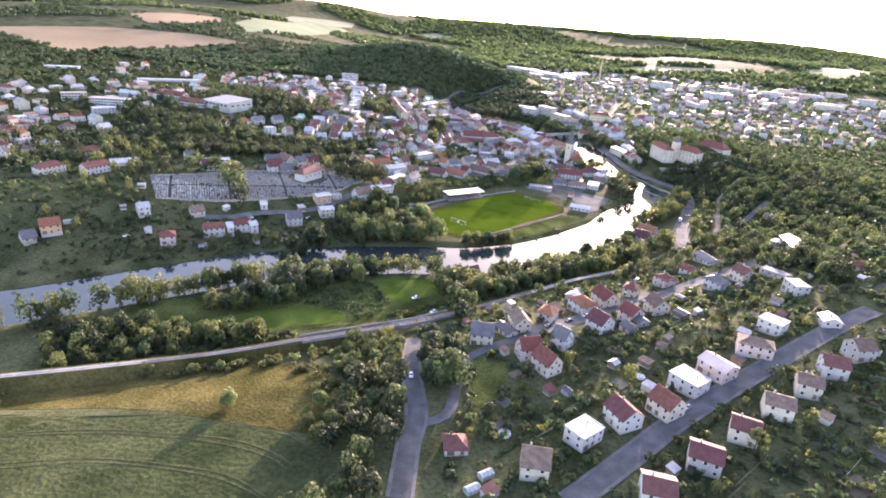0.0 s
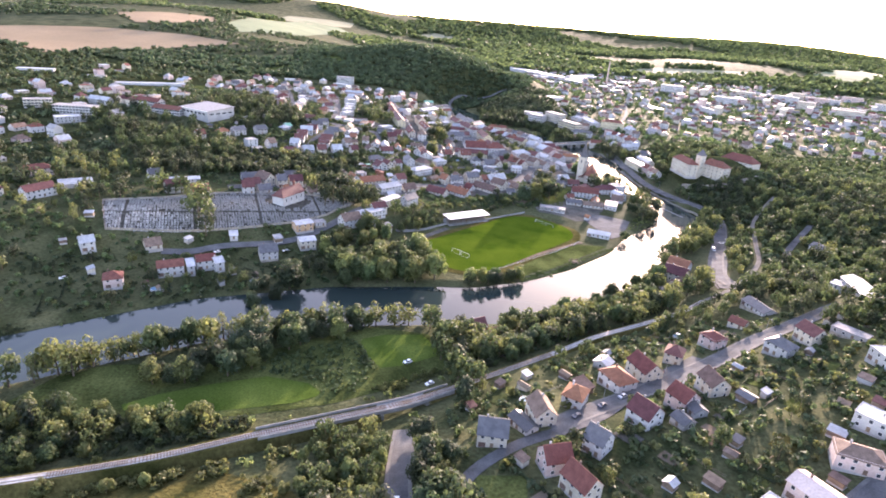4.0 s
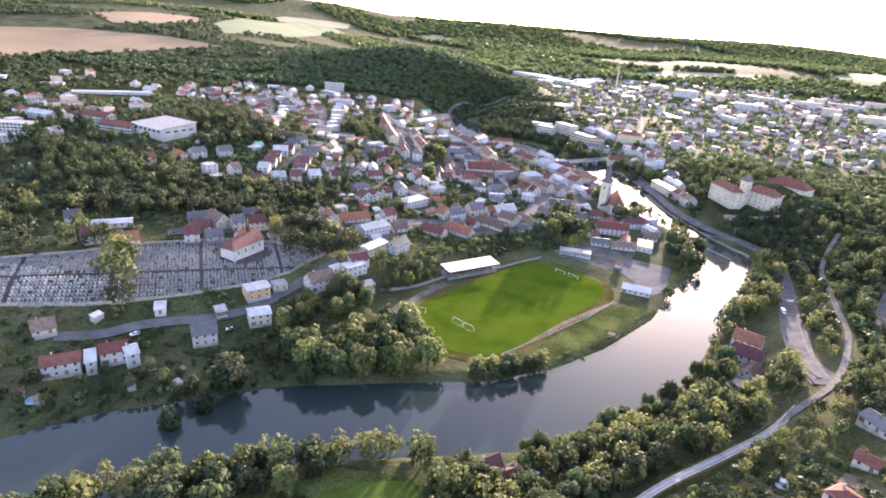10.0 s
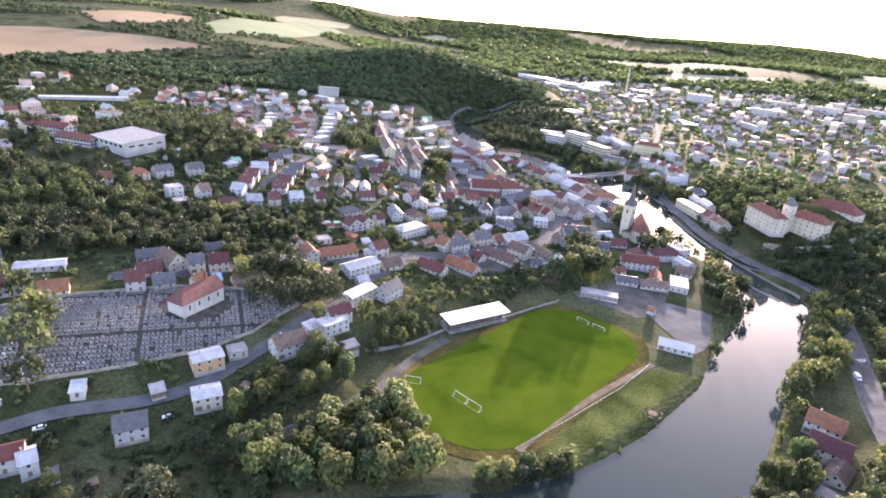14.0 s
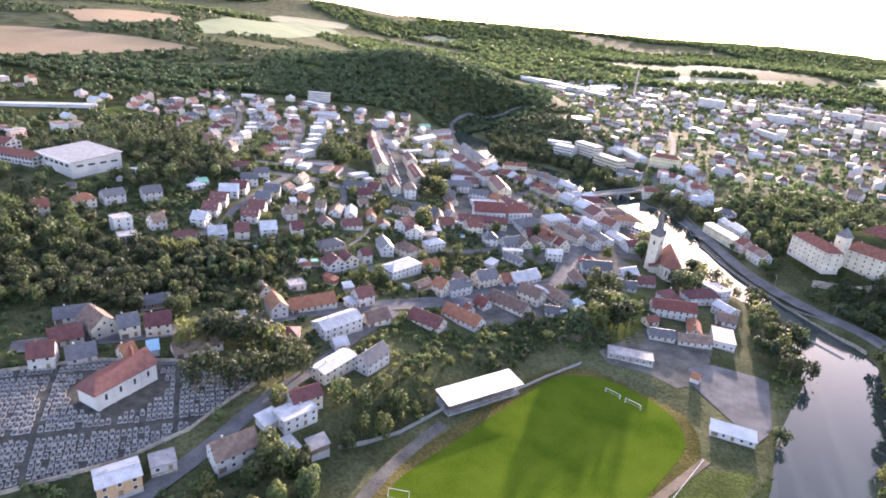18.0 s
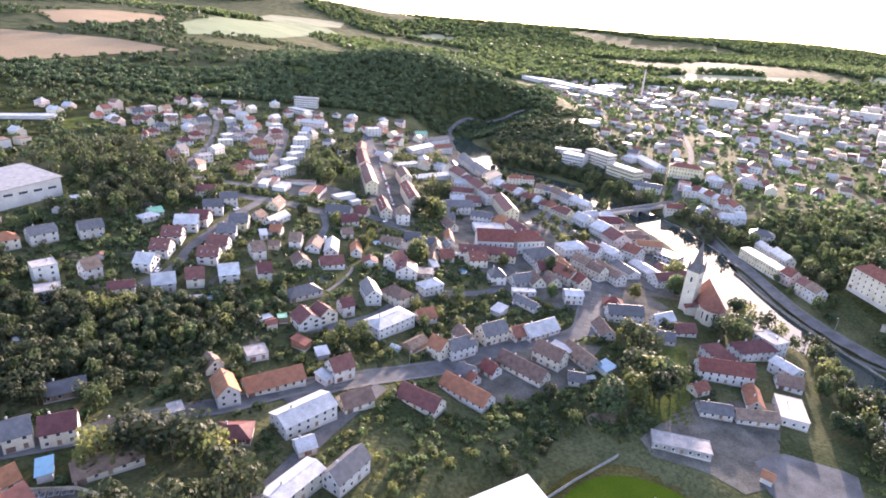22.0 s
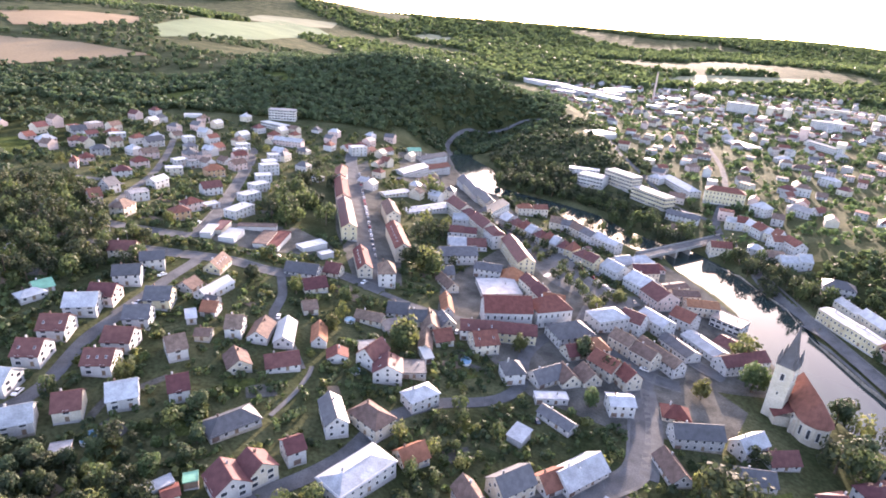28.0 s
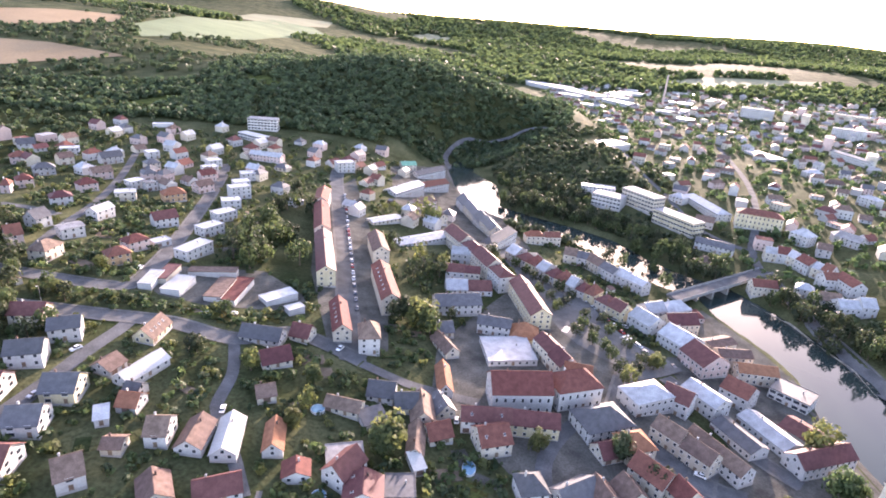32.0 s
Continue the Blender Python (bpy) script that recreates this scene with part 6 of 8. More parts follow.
def fence(pts, height, mat, name, label, gap=3.0, rail=0.1, solid=False):
    line = [Vector((*p, 0)) for p in pts]
    s = Solid()
    ob = None
    for a, b in zip(line, line[1:]):
        n = max(1, int((b - a).length / gap))
        for k in range(n):
            p, q = a.lerp(b, k / n), a.lerp(b, (k + 1) / n)
            p.z, q.z = float(sheet_z(p.x, p.y)), float(sheet_z(q.x, q.y))
            d = (q - p).normalized() * 0.08
            e = Vector((-d.y, d.x, 0))
            if solid:
                up, dn = Vector((0, 0, height)), Vector((0, 0, -0.6))
                c = [p - e + dn, q - e + dn, q + e + dn, p + e + dn, p - e + up, q - e + up, q + e + up, p + e + up]
                s.poly(c, [(3, 2, 1, 0), (4, 5, 6, 7), (0, 1, 5, 4), (1, 2, 6, 5), (2, 3, 7, 6), (3, 0, 4, 7)])
            else:
                s.box(p.x - 0.06, p.x + 0.06, p.y - 0.06, p.y + 0.06, p.z - 0.3, p.z + height)
                for hh in (height - 0.06, height * 0.5):
                    s.tube(p + Vector((0, 0, hh)), q + Vector((0, 0, hh)), rail * 0.5, rail * 0.5, 4)
    return thing(name, s.mesh(name, mat), label=label, category="wall" if solid else "fence", kind="structure")


fence([on_pitch(-60, -27), on_pitch(-30, -31), on_pitch(10, -35), on_pitch(42, -35)], 1.1, "trimwhite", "pitch_railing", "white tubular railing beside the pitch")
fence([(10, 510), (-8, 492), (-30, 478)], 1.8, "concrete", "stadium_wall", "low pale concrete wall behind the pitch", 2.5, solid=True)
fence([(42, 527), (58, 540), (77, 554)], 1.6, "concrete", "stadium_wall", "low pale concrete wall behind the pitch", 2.5, solid=True)
draped("concrete_yard", [(128, 540), (141, 503), (152, 512), (171, 553), (146, 561), (131, 556)], "asphalt", "cracked grey asphalt sports court", 0.25)
for k in range(8):
    claim(140 + k * 4, 512 + k * 5, 9)
    claim(134 + k * 4, 530 + k * 3, 9)
fp = thing("fire_pit", Solid().tube((0, 0, -0.2), (0, 0, 0.35), 2.2, 2.0, 12).mesh("fire_pit", "dirt"), pose(101, 449.5, gz(101, 449.5)), "burnt fire pit ringed with logs on grass", "fire pit")
for k in range(6):
    child("log_bench", Solid().tube((-1.2, 0, 0.3), (1.2, 0, 0.3), 0.25, 0.22, 7).mesh("log_bench", "timber"), fp, pose(math.cos(k * 1.05) * 4, math.sin(k * 1.05) * 4, 0.1, 0, 0, math.degrees(k * 1.05) + 90))


# ---- graveyard and its chapel ----
YARD = [(-225, 438), (-192, 457), (-164, 479), (-130, 497), (-100, 504), (-66, 498), (-80, 468), (-95, 452), (-124, 434), (-150, 421), (-177, 410), (-203, 400)]
draped("graveyard", YARD, "cinder", "graveyard ground of dark gravel paths", 0.12)
gv = Solid()
ring = lambda x, y0, y1, z: [(-x, y0, z), (x, y0, z), (x, y1, z), (-x, y1, z)]
gv.poly(ring(0.68, -1.15, 1.15, -0.1) + ring(0.68, -1.15, 1.15, 0.28) + ring(0.5, -0.98, 0.8, 0.28) + ring(0.5, -0.98, 0.8, 0.2),
        [(r * 4 + k, r * 4 + (k + 1) % 4, r * 4 + 4 + (k + 1) % 4, r * 4 + 4 + k) for r in range(3) for k in range(4)], 0)
gv.poly(ring(0.5, -0.98, 0.8, 0.2), [(0, 1, 2, 3)], 1)
gv.box(-0.5, 0.5, 0.86, 1.1, 0.28, 1.15, 0)
GRAVE = gv.mesh("grave", ["granite", "slab"])
yard = bpy.data.objects["graveyard"]
ga = radians(22)
grave_spots = []
for r in range(-34, 45):
    for c in range(-74, 52):
        if r % 12 == 0 or c % 24 == 0 or random.random() < 0.04:
            continue
        gx, gy = -125 + math.cos(ga) * c * 1.75 - math.sin(ga) * r * 2.75, 455 + math.sin(ga) * c * 1.75 + math.cos(ga) * r * 2.75
        if inside(YARD, gx, gy) and not (math.hypot(gx + 112, gy - 483) < 16) and random.random() < 0.96:
            grave_spots.append((gx + random.uniform(-0.2, 0.2), gy + random.uniform(-0.25, 0.25)))
grave_spots.sort(key=lambda q: q[1])
rest_v, rest_f, rest_i = [], [], []
for k, (gx, gy) in enumerate(grave_spots):
    m = pose(gx, gy, float(sheet_z(gx, gy)) + 0.1, 0, 0, 22 + random.uniform(-5, 5)) @ Matrix.Diagonal((random.uniform(0.85, 1.2), random.uniform(0.85, 1.05), random.uniform(0.6, 1.2), 1))
    if k < 300:
        child("grave", GRAVE, yard, m)
    else:
        o = len(rest_v)
        rest_v += [tuple(m @ Vector(p)) for p in gv.v]
        rest_f += [tuple(o + i for i in f) for f in gv.f]
        rest_i += gv.i
tagged(child("graves", mesh_of("graves", rest_v, rest_f, ["granite", "slab"], rest_i), yard, None, "rows of grey stone graves"), kind="stuff")
fence(YARD + YARD[:1], 1.6, "stone", "graveyard_wall", "weathered stone graveyard wall", 4.0, solid=True)
for gx, gy in grave_spots:
    claim(gx, gy, 1.2)

cz = gz(-112, 483)
chapel = thing("chapel", Solid().box(-12, 12, -5, 5, -1.5, 7.0).poly([(-12, -5, 7), (12, -5, 7), (12, 5, 7), (-12, 5, 7), (12, 0, 11.6)], [(1, 2, 4), (0, 1, 4), (2, 3, 4), (3, 0, 4)]).mesh("chapel", "white"),
               pose(-111.5, 482.5, cz, 0, 0, 65), "white graveyard chapel with red tiled hip roof", "chapel")
rf_ = Solid()
rf_.slab([(-13, -5.6, 6.8), (12.6, -5.6, 6.8), (12.6, 0, 12.2), (-8, 0, 12.2)], 0.2).slab([(12.6, 5.6, 6.8), (-13, 5.6, 6.8), (-8, 0, 12.2), (12.6, 0, 12.2)], 0.2).slab([(-13, 5.6, 6.8), (-13, -5.6, 6.8), (-8, 0, 12.2)], 0.2)
child("roof", rf_.mesh("roof", "maroon"), chapel)
child("ridge_turret", Solid().tube((6, 0, 11.8), (6, 0, 14), 0.9, 0.9, 8).tube((6, 0, 14), (6, 0, 16.5), 1.1, 0.02, 8).mesh("ridge_turret", "red"), chapel)
for k in range(4):
    child("window", WIN["t"], chapel, pose(-8.5 + k * 5.6, -5, 4.0, 0, 0, 180) @ Matrix.Diagonal((1.1, 1, 1.3, 1)))
    child("pilaster", Solid().box(-0.4, 0.4, -0.3, 0.05, -1, 6.9).mesh("pilaster", "white"), chapel, Matrix.Translation((-11.2 + k * 5.6, -5, 0)))
claim(-112, 483, 13)

# ---- church by the river ----
hz = gz(158, 678)
church = thing("church", Solid().box(-13, 9, -6.5, 6.5, -2, 10).poly([(-13, -6.5, 10), (-13, 6.5, 10), (-13, 0, 18.6), (9, -6.5, 10), (9, 6.5, 10), (9, 0, 18.6)], [(0, 2, 1), (3, 4, 5), (0, 3, 5, 2), (1, 2, 5, 4)]).mesh("church", "cream"),
               pose(164, 681, hz, 0, 0, -102), "gothic stone church, red tiled roof and grey spired tower", "church")
ap = Solid()
for k in range(5):
    a0, a1 = radians(-90 + 36 * k), radians(-54 + 36 * k)
    ap.poly([(9 + 6 * math.cos(a0), 6 * math.sin(a0), -2), (9 + 6 * math.cos(a1), 6 * math.sin(a1), -2), (9 + 6 * math.cos(a1), 6 * math.sin(a1), 10), (9 + 6 * math.cos(a0), 6 * math.sin(a0), 10)], [(0, 1, 2, 3)])
child("apse", ap.mesh("apse", "cream"), church)
cr = Solid()
cr.slab([(-13.3, -7.1, 9.6), (9, -7.1, 9.6), (9, 0, 19.0), (-13.3, 0, 19.0)], 0.2).slab([(9, 7.1, 9.6), (-13.3, 7.1, 9.6), (-13.3, 0, 19.0), (9, 0, 19.0)], 0.2)
for k in range(5):
    a0, a1 = radians(-90 + 36 * k), radians(-54 + 36 * k)
    cr.slab([(9 + 6.8 * math.cos(a0), 7.1 * math.sin(a0), 9.6), (9 + 6.8 * math.cos(a1), 7.1 * math.sin(a1), 9.6), (9, 0, 19.0)], 0.15)
child("roof", cr.mesh("roof", "red"), church)
for g in (-1, 1):
    for k in range(4):
        child("buttress", Solid().box(-0.5, 0.5, 0, 1.4, -2, 7.2).mesh("buttress", "cream"), church, pose(-10 + k * 5.6, g * 6.5, 0, 0, 0, 0 if g > 0 else 180))
        if k < 3:
            child("window", WIN["t"], church, pose(-7.2 + k * 5.6, g * 6.5, 5.2, 0, 0, 0 if g > 0 else 180) @ Matrix.Diagonal((1.3, 1, 2.3, 1)))
for k in range(5):
    a = -72 + 36 * k
    child("window", WIN["t"], church, pose(9 + 5.72 * math.cos(radians(a)), 5.72 * math.sin(radians(a)), 5.2, 0, 0, a - 90) @ Matrix.Diagonal((1.2, 1, 2.3, 1)))
child("side_chapel", Solid().box(-3.5, 3.5, -3.5, 3, -2, 5.0).mesh("side_chapel", "cream"), church, Matrix.Translation((0, -9.5, 0)))
child("side_chapel_roof", Solid().slab([(-4, -4.1, 4.7), (4, -4.1, 4.7), (4, 3.2, 9), (-4, 3.2, 9)], 0.2).mesh("side_chapel_roof", "red"), church, Matrix.Translation((0, -9.5, 0)))
tower = child("tower", Solid().box(-3.6, 3.6, -3.6, 3.6, -2, 26).box(-3.8, 3.8, -3.8, 3.8, 9.6, 10).box(-3.8, 3.8, -3.8, 3.8, 16.5, 16.9).box(-3.9, 3.9, -3.9, 3.9, 25.4, 26).mesh("tower", "cream"), church, pose(-4.5, -10.7, 0, 0, 0, 54))
child("spire", Solid().poly([(-3.9, -3.9, 26), (3.9, -3.9, 26), (3.9, 3.9, 26), (-3.9, 3.9, 26), (-2.1, -2.1, 31), (2.1, -2.1, 31), (2.1, 2.1, 31), (-2.1, 2.1, 31), (0, 0, 45)],
                            [(0, 1, 5, 4), (1, 2, 6, 5), (2, 3, 7, 6), (3, 0, 4, 7), (4, 5, 8), (5, 6, 8), (6, 7, 8), (7, 4, 8)]).tube((0, 0, 44.5), (0, 0, 47), 0.12, 0.05, 5).mesh("spire", "slate"), tower)
for a in range(4):
    tx, ty = (-3.2, 3.2, 3.2, -3.2)[a], (-3.2, -3.2, 3.2, 3.2)[a]
    child("pinnacle", Solid().tube((tx, ty, 26), (tx, ty, 28.5), 0.8, 0.8, 6).tube((tx, ty, 28.5), (tx, ty, 34), 0.95, 0.02, 6).mesh("pinnacle", "slate"), tower)
    for zz, sc in ((21, 1.5), (13, 0.7)):
        child("window", WIN["t"], tower, pose((0, 3.6, 0, -3.6)[a], (-3.6, 0, 3.6, 0)[a], zz, 0, 0, (180, -90, 0, 90)[a]) @ Matrix.Diagonal((sc, 1, sc * 1.1, 1)))
claim(160, 680, 17)

# ---- castle on its rock ----
cb = 21.0
for x, y, rot, w_, d_, st_, rw in ((262, 682, -84, 36, 11, 4, "red"), (290, 671, -59, 28, 13, 4, "red"), (334, 709, -56, 38, 17, 4, "red"), (308, 704, 10, 34, 12, 3, "red")):
    house(x, y, rot, w_, d_, st_, rw, "cream", "hip", 38, 2, name="castle_wing", category="castle", label="cream castle wing with red tiled hip roof above the river", group="castle wings", floor=3.3, gap=4.2, base=cb, chimney=2)
ct = thing("castle_tower", Solid().box(-3.4, 3.4, -3.4, 3.4, -6, 21).box(-3.6, 3.6, -3.6, 3.6, 20.4, 21).mesh("castle_tower", "cream"), pose(276, 678, cb, 0, 0, 20), "square cream castle tower with dark pointed roof", "tower")
child("roof", Solid().poly([(-3.9, -3.9, 21), (3.9, -3.9, 21), (3.9, 3.9, 21), (-3.9, 3.9, 21), (0, 0, 27.5)], [(0, 1, 4), (1, 2, 4), (2, 3, 4), (3, 0, 4), (3, 2, 1, 0)]).mesh("roof", "slate"), ct)
for k in range(3):
    child("window", WIN["s"], ct, pose(0, -3.4, 8 + 4.5 * k, 0, 0, 180))
    child("window", WIN["s"], ct, pose(-3.4, 0, 8 + 4.5 * k, 0, 0, 90))
fence([(258, 668), (276, 652), (298, 646), (330, 660), (362, 690)], 5.0, "stone", "castle_rampart", "rough stone rampart below the castle", 3.0, solid=True)

# ---- sports hall ----
sh = thing("sports_hall", Solid().poly([(-22, -17.5, -4), (22, -17.5, -4), (22, 17.5, -4), (-22, 17.5, -4), (-22, -17.5, 8.6), (22, -17.5, 8.6), (22, 17.5, 11), (-22, 17.5, 11)],
           [(0, 1, 5, 4), (1, 2, 6, 5), (2, 3, 7, 6), (3, 0, 4, 7), (4, 5, 6, 7), (3, 2, 1, 0)]).mesh("sports_hall", "white"), pose(-260, 711, gz(-260, 711), 0, 0, -30), "large white sports hall with sloping grey roof", "sports hall")
child("roof", Solid().slab([(-23, -18.5, 9.0), (23, -18.5, 9.0), (23, 18.5, 11.6), (-23, 18.5, 11.6)], 0.35).mesh("roof", "felt"), sh)
child("roof_edge", Solid().box(-23.1, 23.1, -18.7, -18.5, 8.3, 9.1).mesh("roof_edge", "trimwhite"), sh, None, "white metal fascia")
for k in range(6):
    child("window", WIN["x"], sh, pose(-16 + k * 6.4, -17.5, 5.6, 0, 0, 180) @ Matrix.Diagonal((1.7, 1, 1.5, 1)))
for k in range(4):
    child("window", WIN["x"], sh, pose(22, -12 + k * 8, 5.6, 0, 0, -90) @ Matrix.Diagonal((1.9, 1, 1.0, 1)))
claim(-260, 711, 27)


# ---- railway and its bridge ----
RAIL = [(-420, 130), (-260, 168), (-170, 196), (-98, 221), (-60, 239), (-15, 260), (-2, 267), (24, 284), (61, 310), (86, 329), (116, 347), (144, 365), (176, 392), (215, 420)]
RAIL_Z = 9.6


def along(pts, step):
    p = [Vector((*q, 0)) for q in pts]
    out = []
    for k in range(len(p) - 1):
        a0, a1, a2, a3 = p[max(k - 1, 0)], p[k], p[k + 1], p[min(k + 2, len(p) - 1)]
        n = max(2, int((a2 - a1).length / step))
        for s in range(n):
            u = s / n
            out.append(0.5 * (2 * a1 + (a2 - a0) * u + (2 * a0 - 5 * a1 + 4 * a2 - a3) * u * u + (3 * a1 - a0 - 3 * a2 + a3) * u ** 3))
    return out + [p[-1]]


def profile(line, prof, name, mat, label, category, closed=True):
    v, f = [], []
    n = len(prof)
    for k, c in enumerate(line):
        d = (line[min(k + 1, len(line) - 1)] - line[max(k - 1, 0)]).normalized()
        e = Vector((-d.y, d.x, 0))
        v += [tuple(c + e * a + Vector((0, 0, b))) for a, b in prof]
        if k:
            o = (k - 1) * n
            f += [(o + s, o + (s + 1) % n, o + n + (s + 1) % n, o + n + s) for s in range(n if closed else n - 1)]
    return mesh_of(name, v, f, mat)


line = along(RAIL, 4.0)
bank = [[q for q in line if q.x < -16], [q for q in line if q.x > -1]]
for part_ in bank:
    thing("railway_embankment", profile(part_, [(9.0, -2), (2.4, RAIL_Z), (-2.4, RAIL_Z), (-9.0, -2)], "railway_embankment", "dry", "", "", False), label="grassy railway embankment topped with gravel ballast", category="embankment", kind="structure")
track = thing("railway_track", profile(line, [(1.5, RAIL_Z + 0.06), (-1.5, RAIL_Z + 0.06)], "railway_track", "ballast", "", "", False), label="single railway track on gravel ballast", category="railway", kind="structure")
for g in (-0.75, 0.75):
    child("rail", profile(line, [(g + 0.06, RAIL_Z + 0.25), (g + 0.06, RAIL_Z + 0.42), (g - 0.06, RAIL_Z + 0.42), (g - 0.06, RAIL_Z + 0.25)], "rail", "steel", "", ""), track, None, "worn steel rail")
SLEEPER = Solid().box(-0.14, 0.14, -1.3, 1.3, 0, 0.2).mesh("sleeper", "timber")
sl = along(RAIL, 0.9)
near_sl = [k for k, q in enumerate(sl) if -120 < q.x < 60]
for k in near_sl[:: max(1, len(near_sl) // 190)]:
    d = (sl[k + 1] - sl[k]).normalized()
    child("sleeper", SLEEPER, track, pose(sl[k].x, sl[k].y, RAIL_Z + 0.07, 0, 0, math.degrees(math.atan2(d.y, d.x))))
for q in line:
    claim(q.x, q.y, 5)
span = [q for q in line if -18 < q.x < 1]
bridge = thing("railway_bridge", profile(span, [(2.7, RAIL_Z), (2.7, RAIL_Z - 1.3), (-2.7, RAIL_Z - 1.3), (-2.7, RAIL_Z)], "railway_bridge", "concrete", "", ""), None, "concrete railway bridge over a narrow road", "bridge")
for g in (-2.8, 2.8):
    child("parapet", profile([q for q in line if -62 < q.x < 12], [(g + 0.15, RAIL_Z - 0.6), (g + 0.15, RAIL_Z + 0.9), (g - 0.15, RAIL_Z + 0.9), (g - 0.15, RAIL_Z - 0.6)], "parapet", "concrete", "", ""), bridge, None, "pale concrete parapet")
for q in (span[0], span[-1]):
    child("abutment", Solid().box(-1.2, 1.2, -3.2, 3.2, -9, 0).mesh("abutment", "concrete"), bridge, pose(q.x, q.y, RAIL_Z - 1.3, 0, 0, 29))

# ---- road bridge ----
rb = along([(150, 863), (172, 877), (194, 891), (216, 905), (236, 918)], 3.0)
rbr = thing("road_bridge", profile(rb, [(5, 6.4), (5, 5.2), (-5, 5.2), (-5, 6.4)], "road_bridge", "concrete", "", ""), None, "concrete road bridge on piers across the river", "bridge")
child("carriageway", profile(rb, [(4, 6.45), (-4, 6.45)], "carriageway", "asphalt", "", "", False), rbr)
for g in (-4.8, 4.8):
    child("parapet", profile(rb, [(g + 0.12, 6.4), (g + 0.12, 7.4), (g - 0.12, 7.4), (g - 0.12, 6.4)], "parapet", "concrete", "", ""), rbr)
for k in (6, 11, 16):
    child("pier", Solid().box(-0.7, 0.7, -4.5, 4.5, -3, 5.2).mesh("pier", "concrete"), rbr, pose(rb[k].x, rb[k].y, 0, 0, 0, 24))
# weir below the castle and the embankment wall of the right bank
thing("weir", Solid().slab([(211.5, 625, 0.35), (229, 584, 0.35), (231, 585, 0.15), (213.5, 626, 0.15)], 1.2).mesh("weir", "concrete"), None, "long low stone weir sill lying slantwise in the river", "weir", kind="structure")
fence([(246, 590), (240, 612), (231, 645), (222, 682), (218, 718), (218, 760), (224, 800), (217, 850), (206, 875)], 2.2, "stone", "river_wall", "stone embankment wall along the river", 4.0, solid=True)

# ---- factory chimney and a mast ----
fc = thing("factory_chimney", Solid().tube((0, 0, -3), (0, 0, 62), 2.6, 1.5, 12).mesh("factory_chimney", "pink"), pose(443, 1734, gz(443, 1734)), "tall slender brick factory chimney", "chimney")
child("rim", Solid().tube((0, 0, 60), (0, 0, 61.5), 1.9, 1.9, 12).mesh("rim", "concrete"), fc)


# ---- cars ----
def car_parts(paint):
    b = Solid()
    p = [(-2.1, 0.35), (-2.1, 0.75), (-1.9, 0.92), (-1.0, 0.98), (1.95, 0.92), (2.1, 0.7), (2.1, 0.35)]
    b.poly([(x, y, z) for y in (-0.86, 0.86) for x, z in p], [tuple(range(7)), tuple(range(13, 6, -1))] + [(k, k + 7, (k + 1) % 7 + 7, (k + 1) % 7)[::-1] for k in range(7)])
    c = Solid()
    q = [(-0.95, 0.97), (-0.35, 1.44), (1.1, 1.46), (1.75, 0.95)]
    c.poly([(x, y * (0.8 if z < 1 else 0.66), z) for y in (-1, 1) for x, z in q], [(0, 1, 2, 3), (7, 6, 5, 4), (0, 4, 5, 1), (2, 6, 7, 3)], 1)
    c.poly([(-0.36, -0.64, 1.47), (1.12, -0.64, 1.49), (1.12, 0.64, 1.49), (-0.36, 0.64, 1.47), (-0.36, -0.64, 1.43), (1.12, -0.64, 1.45), (1.12, 0.64, 1.45), (-0.36, 0.64, 1.43)],
           [(0, 1, 2, 3), (7, 6, 5, 4), (0, 4, 5, 1), (1, 5, 6, 2), (2, 6, 7, 3), (3, 7, 4, 0)], 0)
    return b.mesh("car", paint), c.mesh("cabin", [paint, "pane"])


CARS = {k: car_parts(k) for k in ("car_white", "car_dark", "car_silver", "car_red")}
WHEEL = Solid().tube((0, -0.12, 0), (0, 0.12, 0), 0.33, 0.33, 10).mesh("wheel", "rubber")
CAR_WORDS = {"car_white": "white", "car_dark": "dark", "car_silver": "silver grey", "car_red": "red"}


def car(x, y, rot, paint="car_silver", wheels=True):
    body, cabin = CARS[paint]
    ob = thing("car", body, pose(x, y, float(sheet_z(x, y)) + 0.27, 0, 0, rot), CAR_WORDS[paint] + " hatchback car parked at the roadside", "car")
    child("cabin", cabin, ob)
    if wheels:
        for wx in (-1.3, 1.3):
            for wy in (-0.8, 0.8):
                child("wheel", WHEEL, ob, Matrix.Translation((wx, wy, 0.33)))
    return ob


def van(x, y, rot):
    b = Solid()
    p = [(-2.6, 0.4), (-2.6, 1.0), (-1.9, 1.15), (-1.3, 2.1), (2.6, 2.2), (2.6, 0.4)]
    b.poly([(xx, yy, zz) for yy in (-0.98, 0.98) for xx, zz in p], [tuple(range(6)), tuple(range(11, 5, -1))] + [(k, k + 6, (k + 1) % 6 + 6, (k + 1) % 6)[::-1] for k in range(6)])
    ob = thing("van", b.mesh("van", "car_white"), pose(x, y, float(sheet_z(x, y)) + 0.25, 0, 0, rot), "white delivery van standing on the road", "van")
    child("windscreen", Solid().slab([(-1.86, -0.9, 1.2), (-1.34, -0.9, 2.02), (-1.34, 0.9, 2.02), (-1.86, 0.9, 1.2)][::-1], 0.02).mesh("windscreen", "pane"), ob, Matrix.Translation((-0.03, 0, 0.03)))
    for wx in (-1.7, 1.7):
        for wy in (-0.9, 0.9):
            child("wheel", WHEEL, ob, Matrix.Translation((wx, wy, 0.35)))


